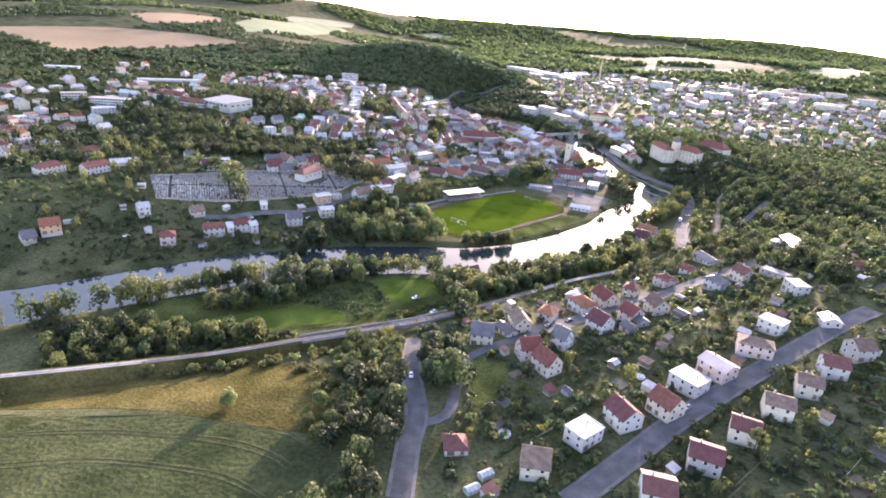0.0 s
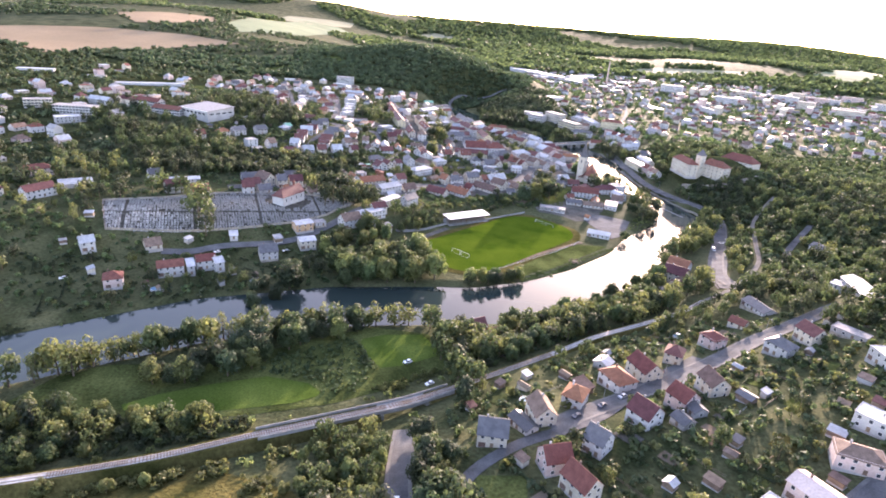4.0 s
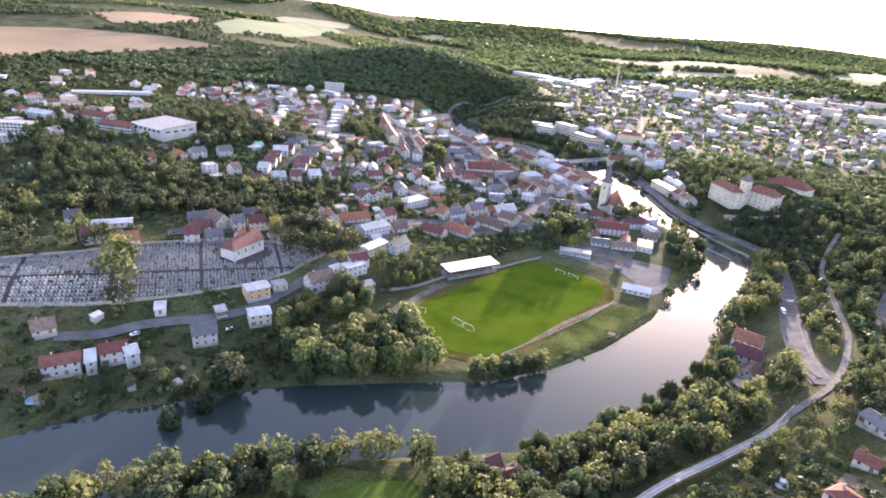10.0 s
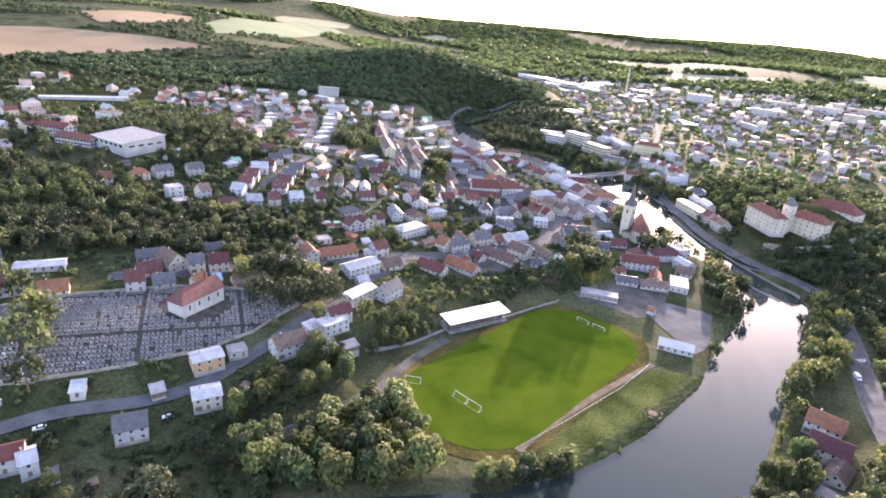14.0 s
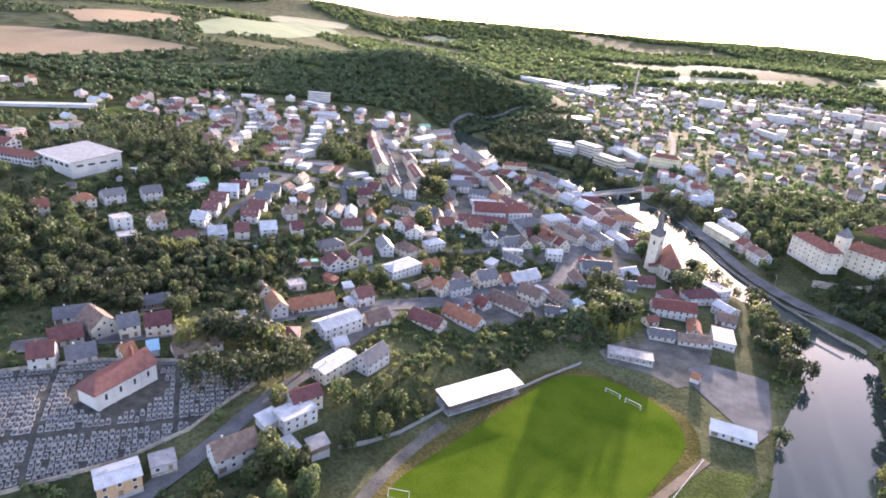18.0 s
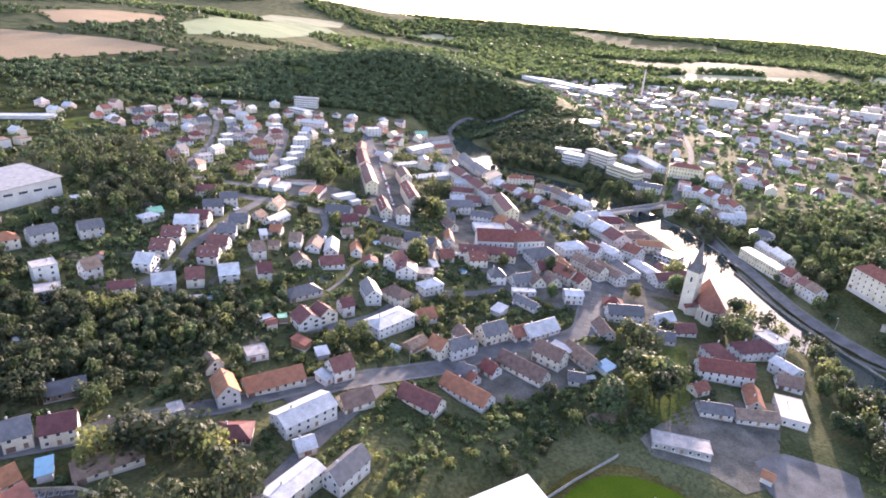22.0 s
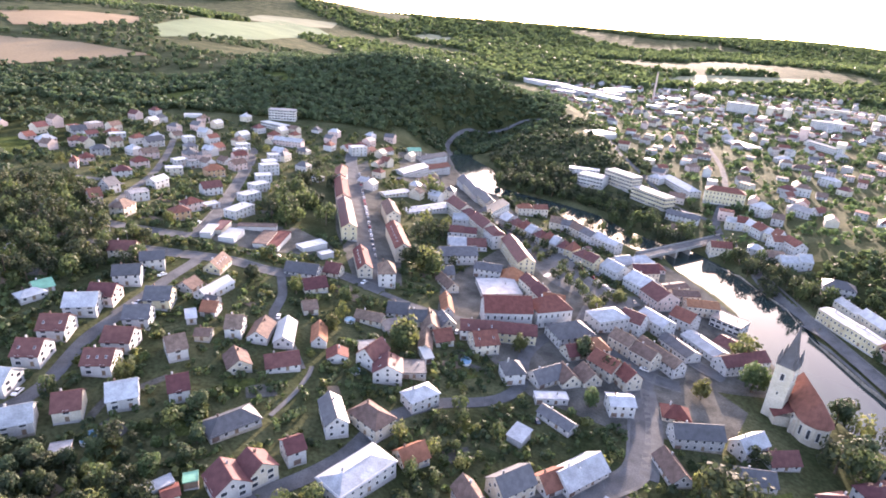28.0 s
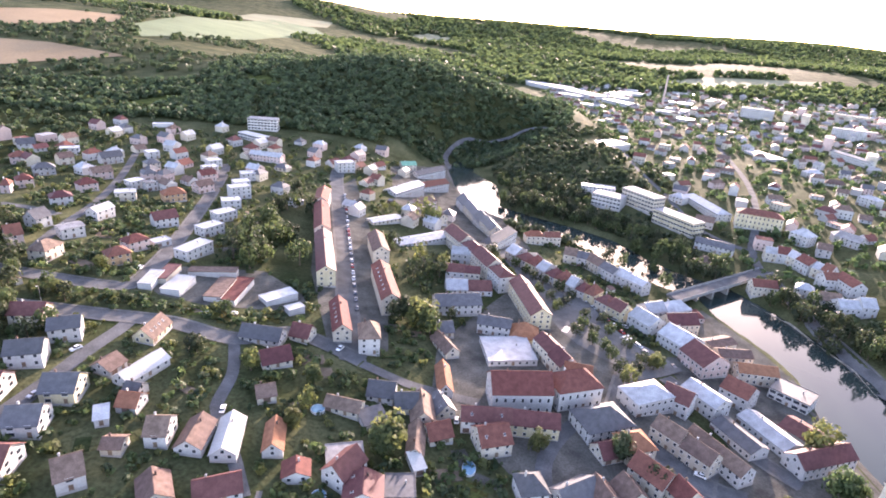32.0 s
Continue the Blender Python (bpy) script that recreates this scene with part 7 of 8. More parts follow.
def pool(x, y, r, label="round blue garden pool", oval=1.0):
    s = Solid()
    s.tube((0, 0, -0.3), (0, 0, 1.0), r, r, 20)
    ob = thing("garden_pool", s.mesh("garden_pool", "trimwhite"), pose(x, y, float(sheet_z(x, y))) @ Matrix.Diagonal((1, oval, 1, 1)), label, "pool")
    child("water", Solid().tube((0, 0, 0.9), (0, 0, 1.03), r * 0.94, r * 0.94, 20).mesh("water", "blue"), ob)


def pylon_mesh():
    s = Solid()
    s.tube((0, 0, -0.5), (0, 0, 7.5), 0.12, 0.08, 6)
    s.tube((0, 0, 7.4), (0.9, 0, 7.6), 0.05, 0.05, 5)
    return s.mesh("street_lamp", "concrete")


LAMP = pylon_mesh()
LAMP_HEAD = Solid().box(0.8, 1.4, -0.12, 0.12, 7.52, 7.66).mesh("lamp_head", "trimwhite")


def lamp(x, y, rot):
    ob = thing("street_lamp", LAMP, pose(x, y, float(sheet_z(x, y)), 0, 0, rot), "grey concrete street lamp beside the road", "street lamp", "street lamps")
    child("lamp_head", LAMP_HEAD, ob)

# cars and pools
car(58.0, 247.3, 39, "car_dark")
car(70.2, 256.5, 39, "car_dark")
car(80.6, 264.6, 36, "car_silver")
car(150.2, 301.5, -16, "car_white")
car(100.3, 182.4, 38, "car_silver")
car(105.3, 192.2, 40, "car_dark")
car(-5.7, 203.8, 96, "car_white")
car(-8.6, 303.9, 31, "car_white")
car(2.4, 285.9, 42, "car_white")
car(-136.2, 403.8, 32, "car_white")
car(-96.4, 416.8, 28, "car_white")
car(-202.4, 354.6, 40, "car_white")
car(41.7, 337.2, -59, "car_white")
car(43.8, 338.1, -59, "car_white")
car(46.0, 339.0, -60, "car_silver")
car(-161.5, 623.8, 50, "car_silver")
car(-140.3, 641.6, 88, "car_white")
car(-16.8, 644.3, 44, "car_white")
car(-1.2, 603.3, -71, "car_dark")
car(19.1, 610.7, 28, "car_silver")
car(45.2, 664.0, -64, "car_dark")
car(45.5, 633.8, 28, "car_dark")
car(-69.2, 710.6, -83, "car_white")
car(-97.2, 768.9, 14, "car_white")
car(-86.7, 772.1, 7, "car_silver")
car(-36.5, 759.4, 67, "car_white")
car(-21.1, 722.9, 66, "car_dark")
car(14.1, 726.4, -91, "car_white")
car(-141.0, 800.4, 94, "car_white")
car(102.4, 825.8, -36, "car_dark")
car(108.0, 797.8, -55, "car_white")
car(106.5, 817.8, -44, "car_silver")
car(102.9, 708.6, -32, "car_white")
car(-129.4, 704.0, 75, "car_silver")
car(-130.7, 730.4, 60, "car_white")
car(254.5, 767.9, -87, "car_white")
van(216.4, 487.8, 80)
pool(41.0, 260.9, 2.6)
pool(128.9, 329.9, 2.8)
pool(-155.1, 359.5, 2.4)
pool(-37.6, 718.5, 2.6)
pool(18.2, 702.0, 2.4, "oval blue garden pool", 1.5)
pool(-73.8, 673.3, 2.0)
pool(-107.0, 625.5, 2.4, "oval teal garden pool", 1.5)
pool(-29.4, 680.2, 2.4)
pool(30.0, 167.5, 2.2)
pool(88.9, 203.0, 1.8)
# single trees and woods seen one by one
CLEAR.append([(184, 477), (200, 479), (217, 482), (197, 430), (170, 412), (149, 392), (141, 396)])
road([(223, 493), (214, 473), (206, 454), (193, 426), (190, 404)], 8.0)
road([(-141, 624), (-140, 633), (-135, 646), (-136, 675), (-132, 697), (-129, 716)], 6.0)
road([(-55, 647), (-50, 660), (-47, 673), (-47, 679)], 1.8, "paving", "garden_steps", "narrow stepped garden path", 0.25)
road([(-112, 634), (-111, 646), (-105, 651), (-97, 660)], 3.0, "yard", "driveway", "trodden driveway between gardens", 0.2)
road([(101, 666), (110, 682), (128, 723)], 5.0, "yard", "driveway", "paved yard beside the lane", 0.2)
for x, y in ((-148, 417),):
    tree(x, y, 14.5, 3, "by the water", 1.0)
for x, y in ((-98, 354), (-89, 365), (-68, 425),):
    tree(x, y, 9.5, 6, "by the water")
for x, y in ((-84, 377),):
    tree(x, y, 16, 6, "on the river bank", 1.1)
for x, y in ((-102, 368), (-97, 372),):
    tree(x, y, 8, 3, "on the river bank")
for x, y in ((-159, 433),):
    tree(x, y, 16, 1, "among the graves", 1.3)
for x, y in ((-85, 486), (-80, 492), (-72, 491), (-65, 497), (-57, 503), (-51, 509),):
    tree(x, y, random.uniform(13.5, 15.5), random.choice((3, 6)), "beside the graveyard", 0.85)
for x, y in ((24, 401), (31, 403), (36, 403), (42, 405), (50, 408), (56, 412), (40, 408),):
    tree(x, y, random.uniform(7.5, 9.5), random.choice((2, 0, 3)), "on the river bank", 1.1)
for x, y in ((77, 574), (89, 583), (103, 592), (98, 601),):
    tree(x, y, 14.5, random.choice((2, 6)), "above the sports ground", 1.1)
for x, y in ((17, 263), (0, 235),):
    tree(x, y, 10, 3, "beside the lane", 1.1)
for x, y in ((-53, 232), (-42, 210), (-89, 215), (-100, 211), (-119, 209), (-25, 217), (-30, 206), (-16, 205), (-74, 183),):
    tree(x, y, random.uniform(4.5, 6.5), random.choice((2, 5)), "on the dry grass slope", 1.2)
for x, y in ((-11, 703),):
    tree(x, y, 11, 0, "among the gardens", 1.3)
for x, y in ((-72, 836), (-95, 837), (-4, 852), (-8, 794), (-192, 787), (-208, 775), (153, 704),):
    tree(x, y, random.uniform(11.5, 14), random.choice((3, 6, 1)), "among the old houses", 1.1)
for x, y in ((69, 676), (123, 691), (-67, 735), (-110, 654), (-42, 733), (74, 712), (-79, 643), (-44, 708), (12, 803), (44, 713), (-90, 738), (109, 778),):
    tree(x, y, random.uniform(7.5, 9.5), random.choice((0, 3, 2)), "among the gardens")
for x, y in ((134, 915), (154, 951), (158, 919), (130, 935), (154, 888),):
    tree(x, y, 10, random.choice((0, 3)), "on the river bank")
for x, y in ((-138, 596), (-146, 597), (-135, 603),):
    tree(x, y, 10, 2, "beside the gully")
for x, y in ((-84, 548),):
    tree(x, y, 9, 3, "beside the street")
for x, y in ((175, 660), (210, 653), (215, 646),):
    tree(x, y, 11, 3, "beside the church")
for x, y in ((193, 597), (188, 605), (196, 587), (183, 574), (178, 578),):
    tree(x, y, 9, random.choice((0, 3)), "on the river bank")
for x, y in ((181, 684), (192, 694),):
    tree(x, y, 11, 3, "beside the church")
wood([(-186, 236), (-172, 244), (-150, 250), (-110, 250), (-76, 254), (-115, 230), (-156, 207)], 300, 4.5, 8.5, (0, 2, 5, 2, 1), "between meadow and railway", 3.6)
wood([(-118, 271), (-94, 275), (-78, 287), (-71, 304), (-56, 316), (-28, 331), (-35, 345), (-67, 332), (-86, 312), (-96, 290), (-116, 280)], 240, 7.5, 12, (3, 6, 0, 2), "in the dark row across the meadow", 3.0)
for x, y, h in ((-160, 287, 9), (-151, 290, 11), (-143, 294, 12), (-136, 298, 11), (-128, 300, 12.5), (-120, 303, 11), (-113, 306, 13), (-104, 312, 10)):
    tree(x, y, h, random.choice((2, 0, 3, 5)), "on the river bank", 0.9)
wood([(-39, 240), (-14, 238), (-11, 204), (-17, 184), (-31, 192), (-41, 220)], 260, 3.5, 6.5, (2, 5, 0), "on the overgrown slope", 3.0)
wood([(-45, 184), (-19, 184), (-8, 172), (-7, 163), (-42, 162)], 200, 4, 7.5, (2, 5, 0), "on the overgrown slope", 3.2)
wood([(-2, 230), (11, 222), (11, 190), (-3, 189)], 120, 8, 12, (0, 3, 6), "beside the lane", 4.0)
wood([(13, 307), (49, 365), (112, 402), (163, 442), (180, 429), (119, 360), (61, 309), (21, 281)], 500, 6, 10, (0, 1, 2, 3), "between river and railway", 3.2)
wood([(190, 406), (263, 433), (229, 297), (203, 260), (211, 306), (191, 349)], 500, 6, 11, (0, 1, 3, 6), "on the wooded slope", 4.2)
wood([(-58, 385), (-62, 403), (-51, 411), (-44, 418), (-26, 427), (-24, 431), (-2, 433), (3, 401), (-9, 396), (-37, 389)], 420, 11, 15, (2, 5, 2, 0), "beside the sports ground", 4.4)
wood([(19, 400), (24, 410), (36, 414), (57, 413), (54, 408), (31, 399)], 150, 8, 10, (2, 0, 3), "on the river bank", 4.2)
wood([(-75, 422), (-69, 440), (-57, 453), (-31, 478), (-17, 479), (-25, 452), (-41, 438), (-60, 425)], 160, 7, 11, (2, 0, 5), "on the slope above the pitch", 5.5)
wood([(-35, 483), (-20, 512), (12, 542), (49, 566), (64, 563), (13, 508), (-12, 492)], 240, 3.5, 6, (0, 2, 3), "in the orchard behind the stand", 4.0)
wood([(-253, 534), (-256, 568), (-212, 566), (-183, 557), (-124, 569), (-109, 539), (-179, 530), (-239, 515)], 900, 6, 9.5, (3, 6, 3, 0), "in the wooded gully", 3.2)
wood([(-205, 587), (-187, 604), (-148, 605), (-112, 623), (-90, 581), (-127, 564), (-173, 542)], 700, 5, 8.5, (3, 6, 3, 0), "in the wooded gully", 3.2)
wood([(-358, 682), (-280, 643), (-218, 613), (-190, 611), (-185, 562), (-216, 573), (-264, 580), (-262, 547)], 600, 7, 12, (3, 6, 0, 1), "on the hillside", 5.0)
wood([(-219, 692), (-209, 774), (-157, 773), (-144, 736), (-202, 681)], 300, 8, 12, (3, 6, 0), "behind the sports hall", 4.8)
wood([(-294, 809), (-237, 870), (-195, 773), (-237, 747)], 250, 8, 12, (3, 6, 0), "behind the sports hall", 5.0)
wood([(-111, 869), (-103, 946), (-78, 893), (-66, 832), (-92, 815)], 120, 9, 14, (3, 6, 0), "in the park behind the blocks", 6.0)
wood([(60, 1143), (71, 1065), (96, 1002), (122, 1009), (134, 990), (156, 1000), (137, 1060), (79, 1154)], 300, 7, 11, (0, 3, 6), "along the river", 5.0)
wood([(-201, 757), (-169, 768), (-129, 769), (-127, 758), (-189, 739)], 140, 3, 5, (0, 3), "on the roadside bank", 5.0)
wood([(-129, 618), (-108, 620), (-95, 629), (-87, 638), (-74, 634), (-68, 620), (-84, 609), (-96, 590), (-130, 590), (-160, 600)], 300, 4.5, 8, (3, 6, 0), "in the wooded gully", 3.4)
wood([(-205, 262), (-165, 224), (-120, 232), (-85, 246), (-70, 256), (-84, 256), (-118, 251), (-150, 251), (-170, 246)], 320, 5, 9.5, (0, 2, 3, 6, 5), "between meadow and railway", 3.0)
wood([(-46, 612), (-28, 610), (-13, 620), (-2, 609), (-13, 598), (-31, 588), (-44, 578)], 120, 4.5, 8, (0, 2, 3), "in an overgrown garden", 3.4)
wood([(-8, 645), (12, 660), (33, 658), (20, 634), (4, 622), (-2, 626)], 90, 4, 7.5, (0, 3, 6, 2), "in a garden", 4.0)
wood([(-146, 380), (-128, 383), (-109, 396), (-98, 379), (-117, 371), (-135, 365)], 60, 4, 7, (0, 3, 2), "in a riverside garden", 6.0)
car_row([(-71, 980), (-34, 793)], 23)
car_row([(82, 862), (111, 790)], 12)
car_row([(-55, 819), (-49, 813)], 1)
road([(38, 419), (53, 436), (82, 463), (114, 490)], 3.4, "dirt", "pitch_path", "bare trodden path beside the pitch", 0.2)
road([(-54, 416), (-39, 428), (-26, 441), (-10, 473), (9, 500)], 5.0, "yard", "pitch_path", "bare trodden path beside the pitch", 0.2)
wood([(-327, 451), (-226, 441), (-196, 388), (-135, 401), (-108, 388), (-164, 363), (-243, 329)], 130, 4.5, 8, (0, 3, 2, 6), "in a garden on the north bank", 6.0)
wood([(-254, 465), (-210, 388), (-207, 390), (-249, 468)], 60, 6, 9, (3, 6), "beside the graveyard", 4.0)
wood([(-241, 325), (-191, 349), (-127, 379), (-97, 377), (-156, 345), (-229, 308)], 90, 4, 7, (0, 3, 2), "in a riverside garden", 6.0)
wood([(248, 648), (320, 652), (488, 653), (307, 400), (271, 446), (245, 482), (268, 543)], 500, 7, 11, (3, 6, 0, 1), "on the wooded slope", 5.0)
for x, y in ((84, 818), (94, 818), (76, 832), (82, 843), (69, 838), (77, 853), (68, 858), (63, 864), (85, 802), (94, 805), (101, 794), (104, 781), (112, 780), (97, 769), (90, 770), (89, 781), (87, 788), (83, 793), (76, 800), (81, 809), (59, 873), (64, 846), (70, 826), (54, 884)):
    tree(x, y, random.uniform(6.2, 7.2), random.choice((0, 3, 6)), "on the market square", 1.15)
car(102.2, 825.0, -44, "car_silver")
car(101.8, 802.8, 149, "car_white")
car(120.9, 783.9, 107, "car_dark")
car(61.2, 880.7, -74, "car_white")
crossing(72.1, 805.5, 60)
crossing(231.6, 505.8, 10)
draped("inn_yard", [(31, 341), (41, 348), (61, 353), (63, 347), (49, 339), (38, 332)], "gravel", "gravel car park beside the riverside inn", 0.2)
reed_bed([(43, 362), (45, 369), (66, 374), (84, 384), (98, 389), (95, 377), (76, 365), (57, 357)], 700)
reed_bed([(192, 593), (214, 608), (210, 583), (189, 549), (168, 529), (157, 530), (171, 550)], 500)
reed_bed([(59, 411), (88, 431), (114, 449), (136, 466), (135, 470), (106, 448), (77, 426), (57, 412)], 260)
lamp_row([(-40, 570), (-23, 581), (12, 601), (36, 619), (78, 640)], 34)
lamp_row([(224, 692), (255, 608), (234, 519), (192, 426)], 36)
lamp_row([(59, 249), (124, 292), (190, 334)], 36)
lamp_row([(-180, 752), (-141, 755), (-108, 758), (-79, 754)], 36)
for x, y in ((225, 871), (224, 850), (222, 830), (222, 818), (230, 848), (228, 825), (226, 862), (230, 838),):
    tree(x, y, random.uniform(8.5, 10.5), random.choice((3, 6)), "on the river bank", 1.1)
wood([(116, 342), (149, 371), (174, 392), (210, 424), (232, 438), (224, 412), (191, 368), (162, 353), (134, 334), (115, 324)], 420, 5.5, 8.5, (0, 1, 3, 2), "beside the railway", 3.6)
wood([(182, 428), (208, 453), (245, 482), (232, 452), (185, 400), (171, 398)], 120, 5.5, 8, (0, 3, 2), "beside the railway", 4.0)


# ---- trees, hedges and woods ----
RD, RS = river_at(XX, YY)


def cell(x, y):
    return min(max(int(np.searchsorted(GX, x)) - 1, 0), nx - 2), min(max(int(np.searchsorted(GY, y)) - 1, 0), ny - 2)


def water_gap(x, y):
    i, j = cell(x, y)
    u, v = (x - GX[i]) / (GX[i + 1] - GX[i]), (y - GY[j]) / (GY[j + 1] - GY[j])
    return (RD[j, i] * (1 - u) + RD[j, i + 1] * u) * (1 - v) + (RD[j + 1, i] * (1 - u) + RD[j + 1, i + 1] * u) * v


def side_of(x, y):
    i, j = cell(x, y)
    return RS[j, i]


def in_field(x, y):
    i, j = cell(x, y)
    return TAKEN[j * (nx - 1) + i]


STOOD = []


def tall_trees(n, x0, x1, y0, y1, lo, hi, test=None, kinds=(0, 1, 2, 3, 4, 6), where="by the river", space=4.0):
    for x, y in scatter(n, x0, x1, y0, y1, test):
        if not in_field(x, y) and apart(STOOD, x, y, space * (1.6 if hi > 7 else 1.3)):
            tree(x, y, random.uniform(lo, hi), random.choice(kinds), where)


def spots_in(n, x0, x1, y0, y1, r0, r1, test=None, busy=True):
    return [(x, y, r, r * random.uniform(0.55, 0.8)) for x, y in scatter(n, x0, x1, y0, y1, test, busy) if not (busy and in_field(x, y)) for r in (random.uniform(r0, r1),)]


def bank_trees(n, i0, i1, side, g0, g1, lo, hi, kinds, where, space):
    """Trees along a stretch of the river, g0 to g1 metres from the water."""
    for _ in range(n):
        i = random.randrange(i0, i1)
        (ax, ay, aw), (bx, by, bw) = RIVER[i], RIVER[i + 1]
        k, dv = random.random(), Vector((bx - ax, by - ay)).normalized()
        off = side * ((aw + (bw - aw) * k) / 2 + random.uniform(g0, g1))
        x, y = ax + (bx - ax) * k - dv.y * off, ay + (by - ay) * k + dv.x * off
        if is_free(x, y) and water_gap(x, y) > g0 * 0.6 and apart(STOOD, x, y, space * 1.55):
            tree(x, y, random.uniform(lo, hi) * 1.15, random.choice(kinds), where)



for k in range(12):
    claim(300 + 5 * k, 690 + (k % 3) * 12, 12)
# south bank west of the bridge
bank_trees(190, 3, 6, -1, 2, 11, 8, 13, (0, 1, 2, 4, 5, 7), "on the river bank", 4.2)
bank_trees(60, 5, 7, -1, 2, 12, 7, 11, (0, 1, 2, 4), "on the river bank", 4.0)
# inn to the railway, east of the bridge
bank_trees(420, 7, 12, -1, 14, 46, 6, 11, (0, 1, 2, 3, 5), "between river and railway", 2.6)
bank_trees(70, 8, 11, -1, 2, 8, 3, 5, (2, 5), "on the river bank", 2.6)
# poplars and willows by the pitch
tall_trees(90, 20, 58, 396, 412, 8, 11, lambda x, y: 0.5 < water_gap(x, y) < 12, (3, 6, 0), "on the river bank", 3.2)
tall_trees(90, -70, -8, 440, 505, 6, 11, None, (0, 2, 5, 4), "on the slope above the pitch", 5.0)
# graveyard limes
for x, y, h, k in ((-167, 449, 15, 2), (-161, 452, 13, 0), (-93, 519, 14, 3), (-86, 522, 15, 6), (-79, 520, 14, 3), (-72, 524, 14, 6), (-66, 520, 13, 2), (-99, 514, 14, 2), (-60, 516, 12, 3), (-186, 470, 12, 0),
                   (102, 627, 16, 3), (108, 622, 15, 6), (97, 592, 16, 2), (103, 586, 15, 3), (92, 596, 14, 6), (110, 592, 13, 0), (160, 652, 15, 6), (166, 648, 13, 0), (163, 733, 14, 2), (158, 728, 12, 2),
                   (-10, 704, 14, 2), (-4, 792, 15, 2), (2, 786, 13, 0), (-7, 953, 17, 2), (-2, 946, 15, 0), (-78, 402, 9, 3), (-71, 398, 8, 6), (-95, 390, 6, 3), (15, 287, 13, 0), (20, 281, 12, 1), (14, 196, 13, 0), (9, 201, 12, 1),
                   (140, 545, 8, 3), (152, 506, 8, 0), (128, 650, 8, 3), (84, 700, 9, 3), (92, 762, 9, 2), (75, 712, 9, 6)):
    tree(x, y, h, k, "among the old houses" if y > 560 else "by the graveyard" if x < -50 else "beside the lane", 1.15)
# gully and western woods
gully = lambda x, y: abs((y - 575) - (x + 140) * 0.12) < 34 - abs(x + 160) * 0.05
tall_trees(500, -300, -72, 530, 630, 5, 8, gully, (0, 3, 6, 3, 2), "in the wooded gully", 4.5)
tall_trees(130, -420, -200, 600, 780, 7, 12, lambda x, y: math.hypot(x + 260, y - 711) > 28, (0, 1, 3, 6), "on the hillside", 6.0)
tall_trees(240, -420, -190, 440, 560, 7, 12, None, (0, 1, 3, 6, 2), "on the hillside", 7.0)
tall_trees(110, -110, -62, 810, 960, 9, 15, None, (0, 1, 3, 6), "in the park behind the blocks", 5.5)
tall_trees(60, -45, 40, 770, 900, 7, 12, None, (0, 2, 3), "between the apartment blocks", 6.0)
# right bank
bank_trees(110, 11, 14, -1, 2, 20, 7, 12, (0, 2, 5, 1), "on the river bank", 3.2)
bank_trees(60, 13, 17, 1, 2, 14, 6, 11, (0, 2, 3), "on the river bank", 3.4)
bank_trees(14, 24, 28, 1, 1, 6, 3, 6, (0, 1, 3), "on the river bank", 3.6)
bank_trees(190, 20, 29, -1, 2, 28, 7, 12, (0, 1, 3, 6), "on the river bank", 4.0)
tall_trees(420, 205, 420, 330, 660, 6, 11, lambda x, y: side_of(x, y) < 0 and water_gap(x, y) > 14, (0, 1, 3, 6, 2), "on the wooded slope", 6.5)
tall_trees(220, 236, 400, 640, 820, 7, 11, lambda x, y: water_gap(x, y) > 14, (0, 3, 6, 1), "on the castle rock", 5.5)
tall_trees(40, 205, 260, 780, 900, 7, 11, lambda x, y: 2 < water_gap(x, y) < 16, (0, 3), "on the river bank", 5.0)
# junction copse, verges
tall_trees(110, -38, -10, 120, 200, 8, 13, None, (0, 1, 3, 6), "beside the road", 4.5)
tall_trees(70, -40, -8, 205, 245, 5, 9, None, (0, 2, 1), "below the railway bridge", 4.0)
tall_trees(26, 2, 10, 175, 240, 7, 11, None, (0, 1), "beside the lane", 5.0)
tall_trees(30, -300, 0, 40, 225, 3, 5, None, (0, 1, 5), "on the dry grass slope", 6.0)
# gardens
tall_trees(170, 20, 250, 110, 330, 3.5, 7.5, lambda x, y: side_of(x, y) < 0, (0, 1, 2, 3, 5, 6, "c"), "in a garden", 5.0)
tall_trees(260, -300, 130, 560, 1100, 4, 8, lambda x, y: side_of(x, y) > 0 and water_gap(x, y) > 8, (0, 1, 2, 3, 5, 6, "c"), "in a garden", 6.0)

# the eastern town and outlying houses
far = random.Random(5)
made = 0
for _ in range(5000):
    x, y = far.uniform(225, 1250), far.uniform(900, 2050)
    if made >= 620 or not is_free(x, y) or water_gap(x, y) < 14 or x > 0.66 * y + 160:
        continue
    far_house(x, y, far.choice((-30, -25, 60, 20, -60)) + far.uniform(-8, 8), far.uniform(9, 15), far.uniform(8, 10.5), far.choice((3, 5.6, 5.6, 6, 8.4)), far.choice(("red", "brown", "maroon", "felt", "slate", "brown", "red")),
              far.choice(("cream", "pink", "grey", "grey", "white")), far.choice(("gable", "hip", "gable", "flat")))
    claim(x, y, 11)
    made += 1
for _ in range(40):
    x, y = far.uniform(560, 1250), far.uniform(1250, 1800)
    far_house(x, y, far.choice((-35, 55)), far.uniform(30, 60), 12, far.choice((12, 15, 18)), "felt", far.choice(("white", "cream", "pink")), "flat")
for _ in range(16):
    x, y = far.uniform(260, 520), far.uniform(1500, 2000)
    far_house(x, y, far.uniform(-40, -20), far.uniform(25, 60), far.uniform(14, 24), 5, far.choice(("tin", "white", "felt")), "white", "flat")
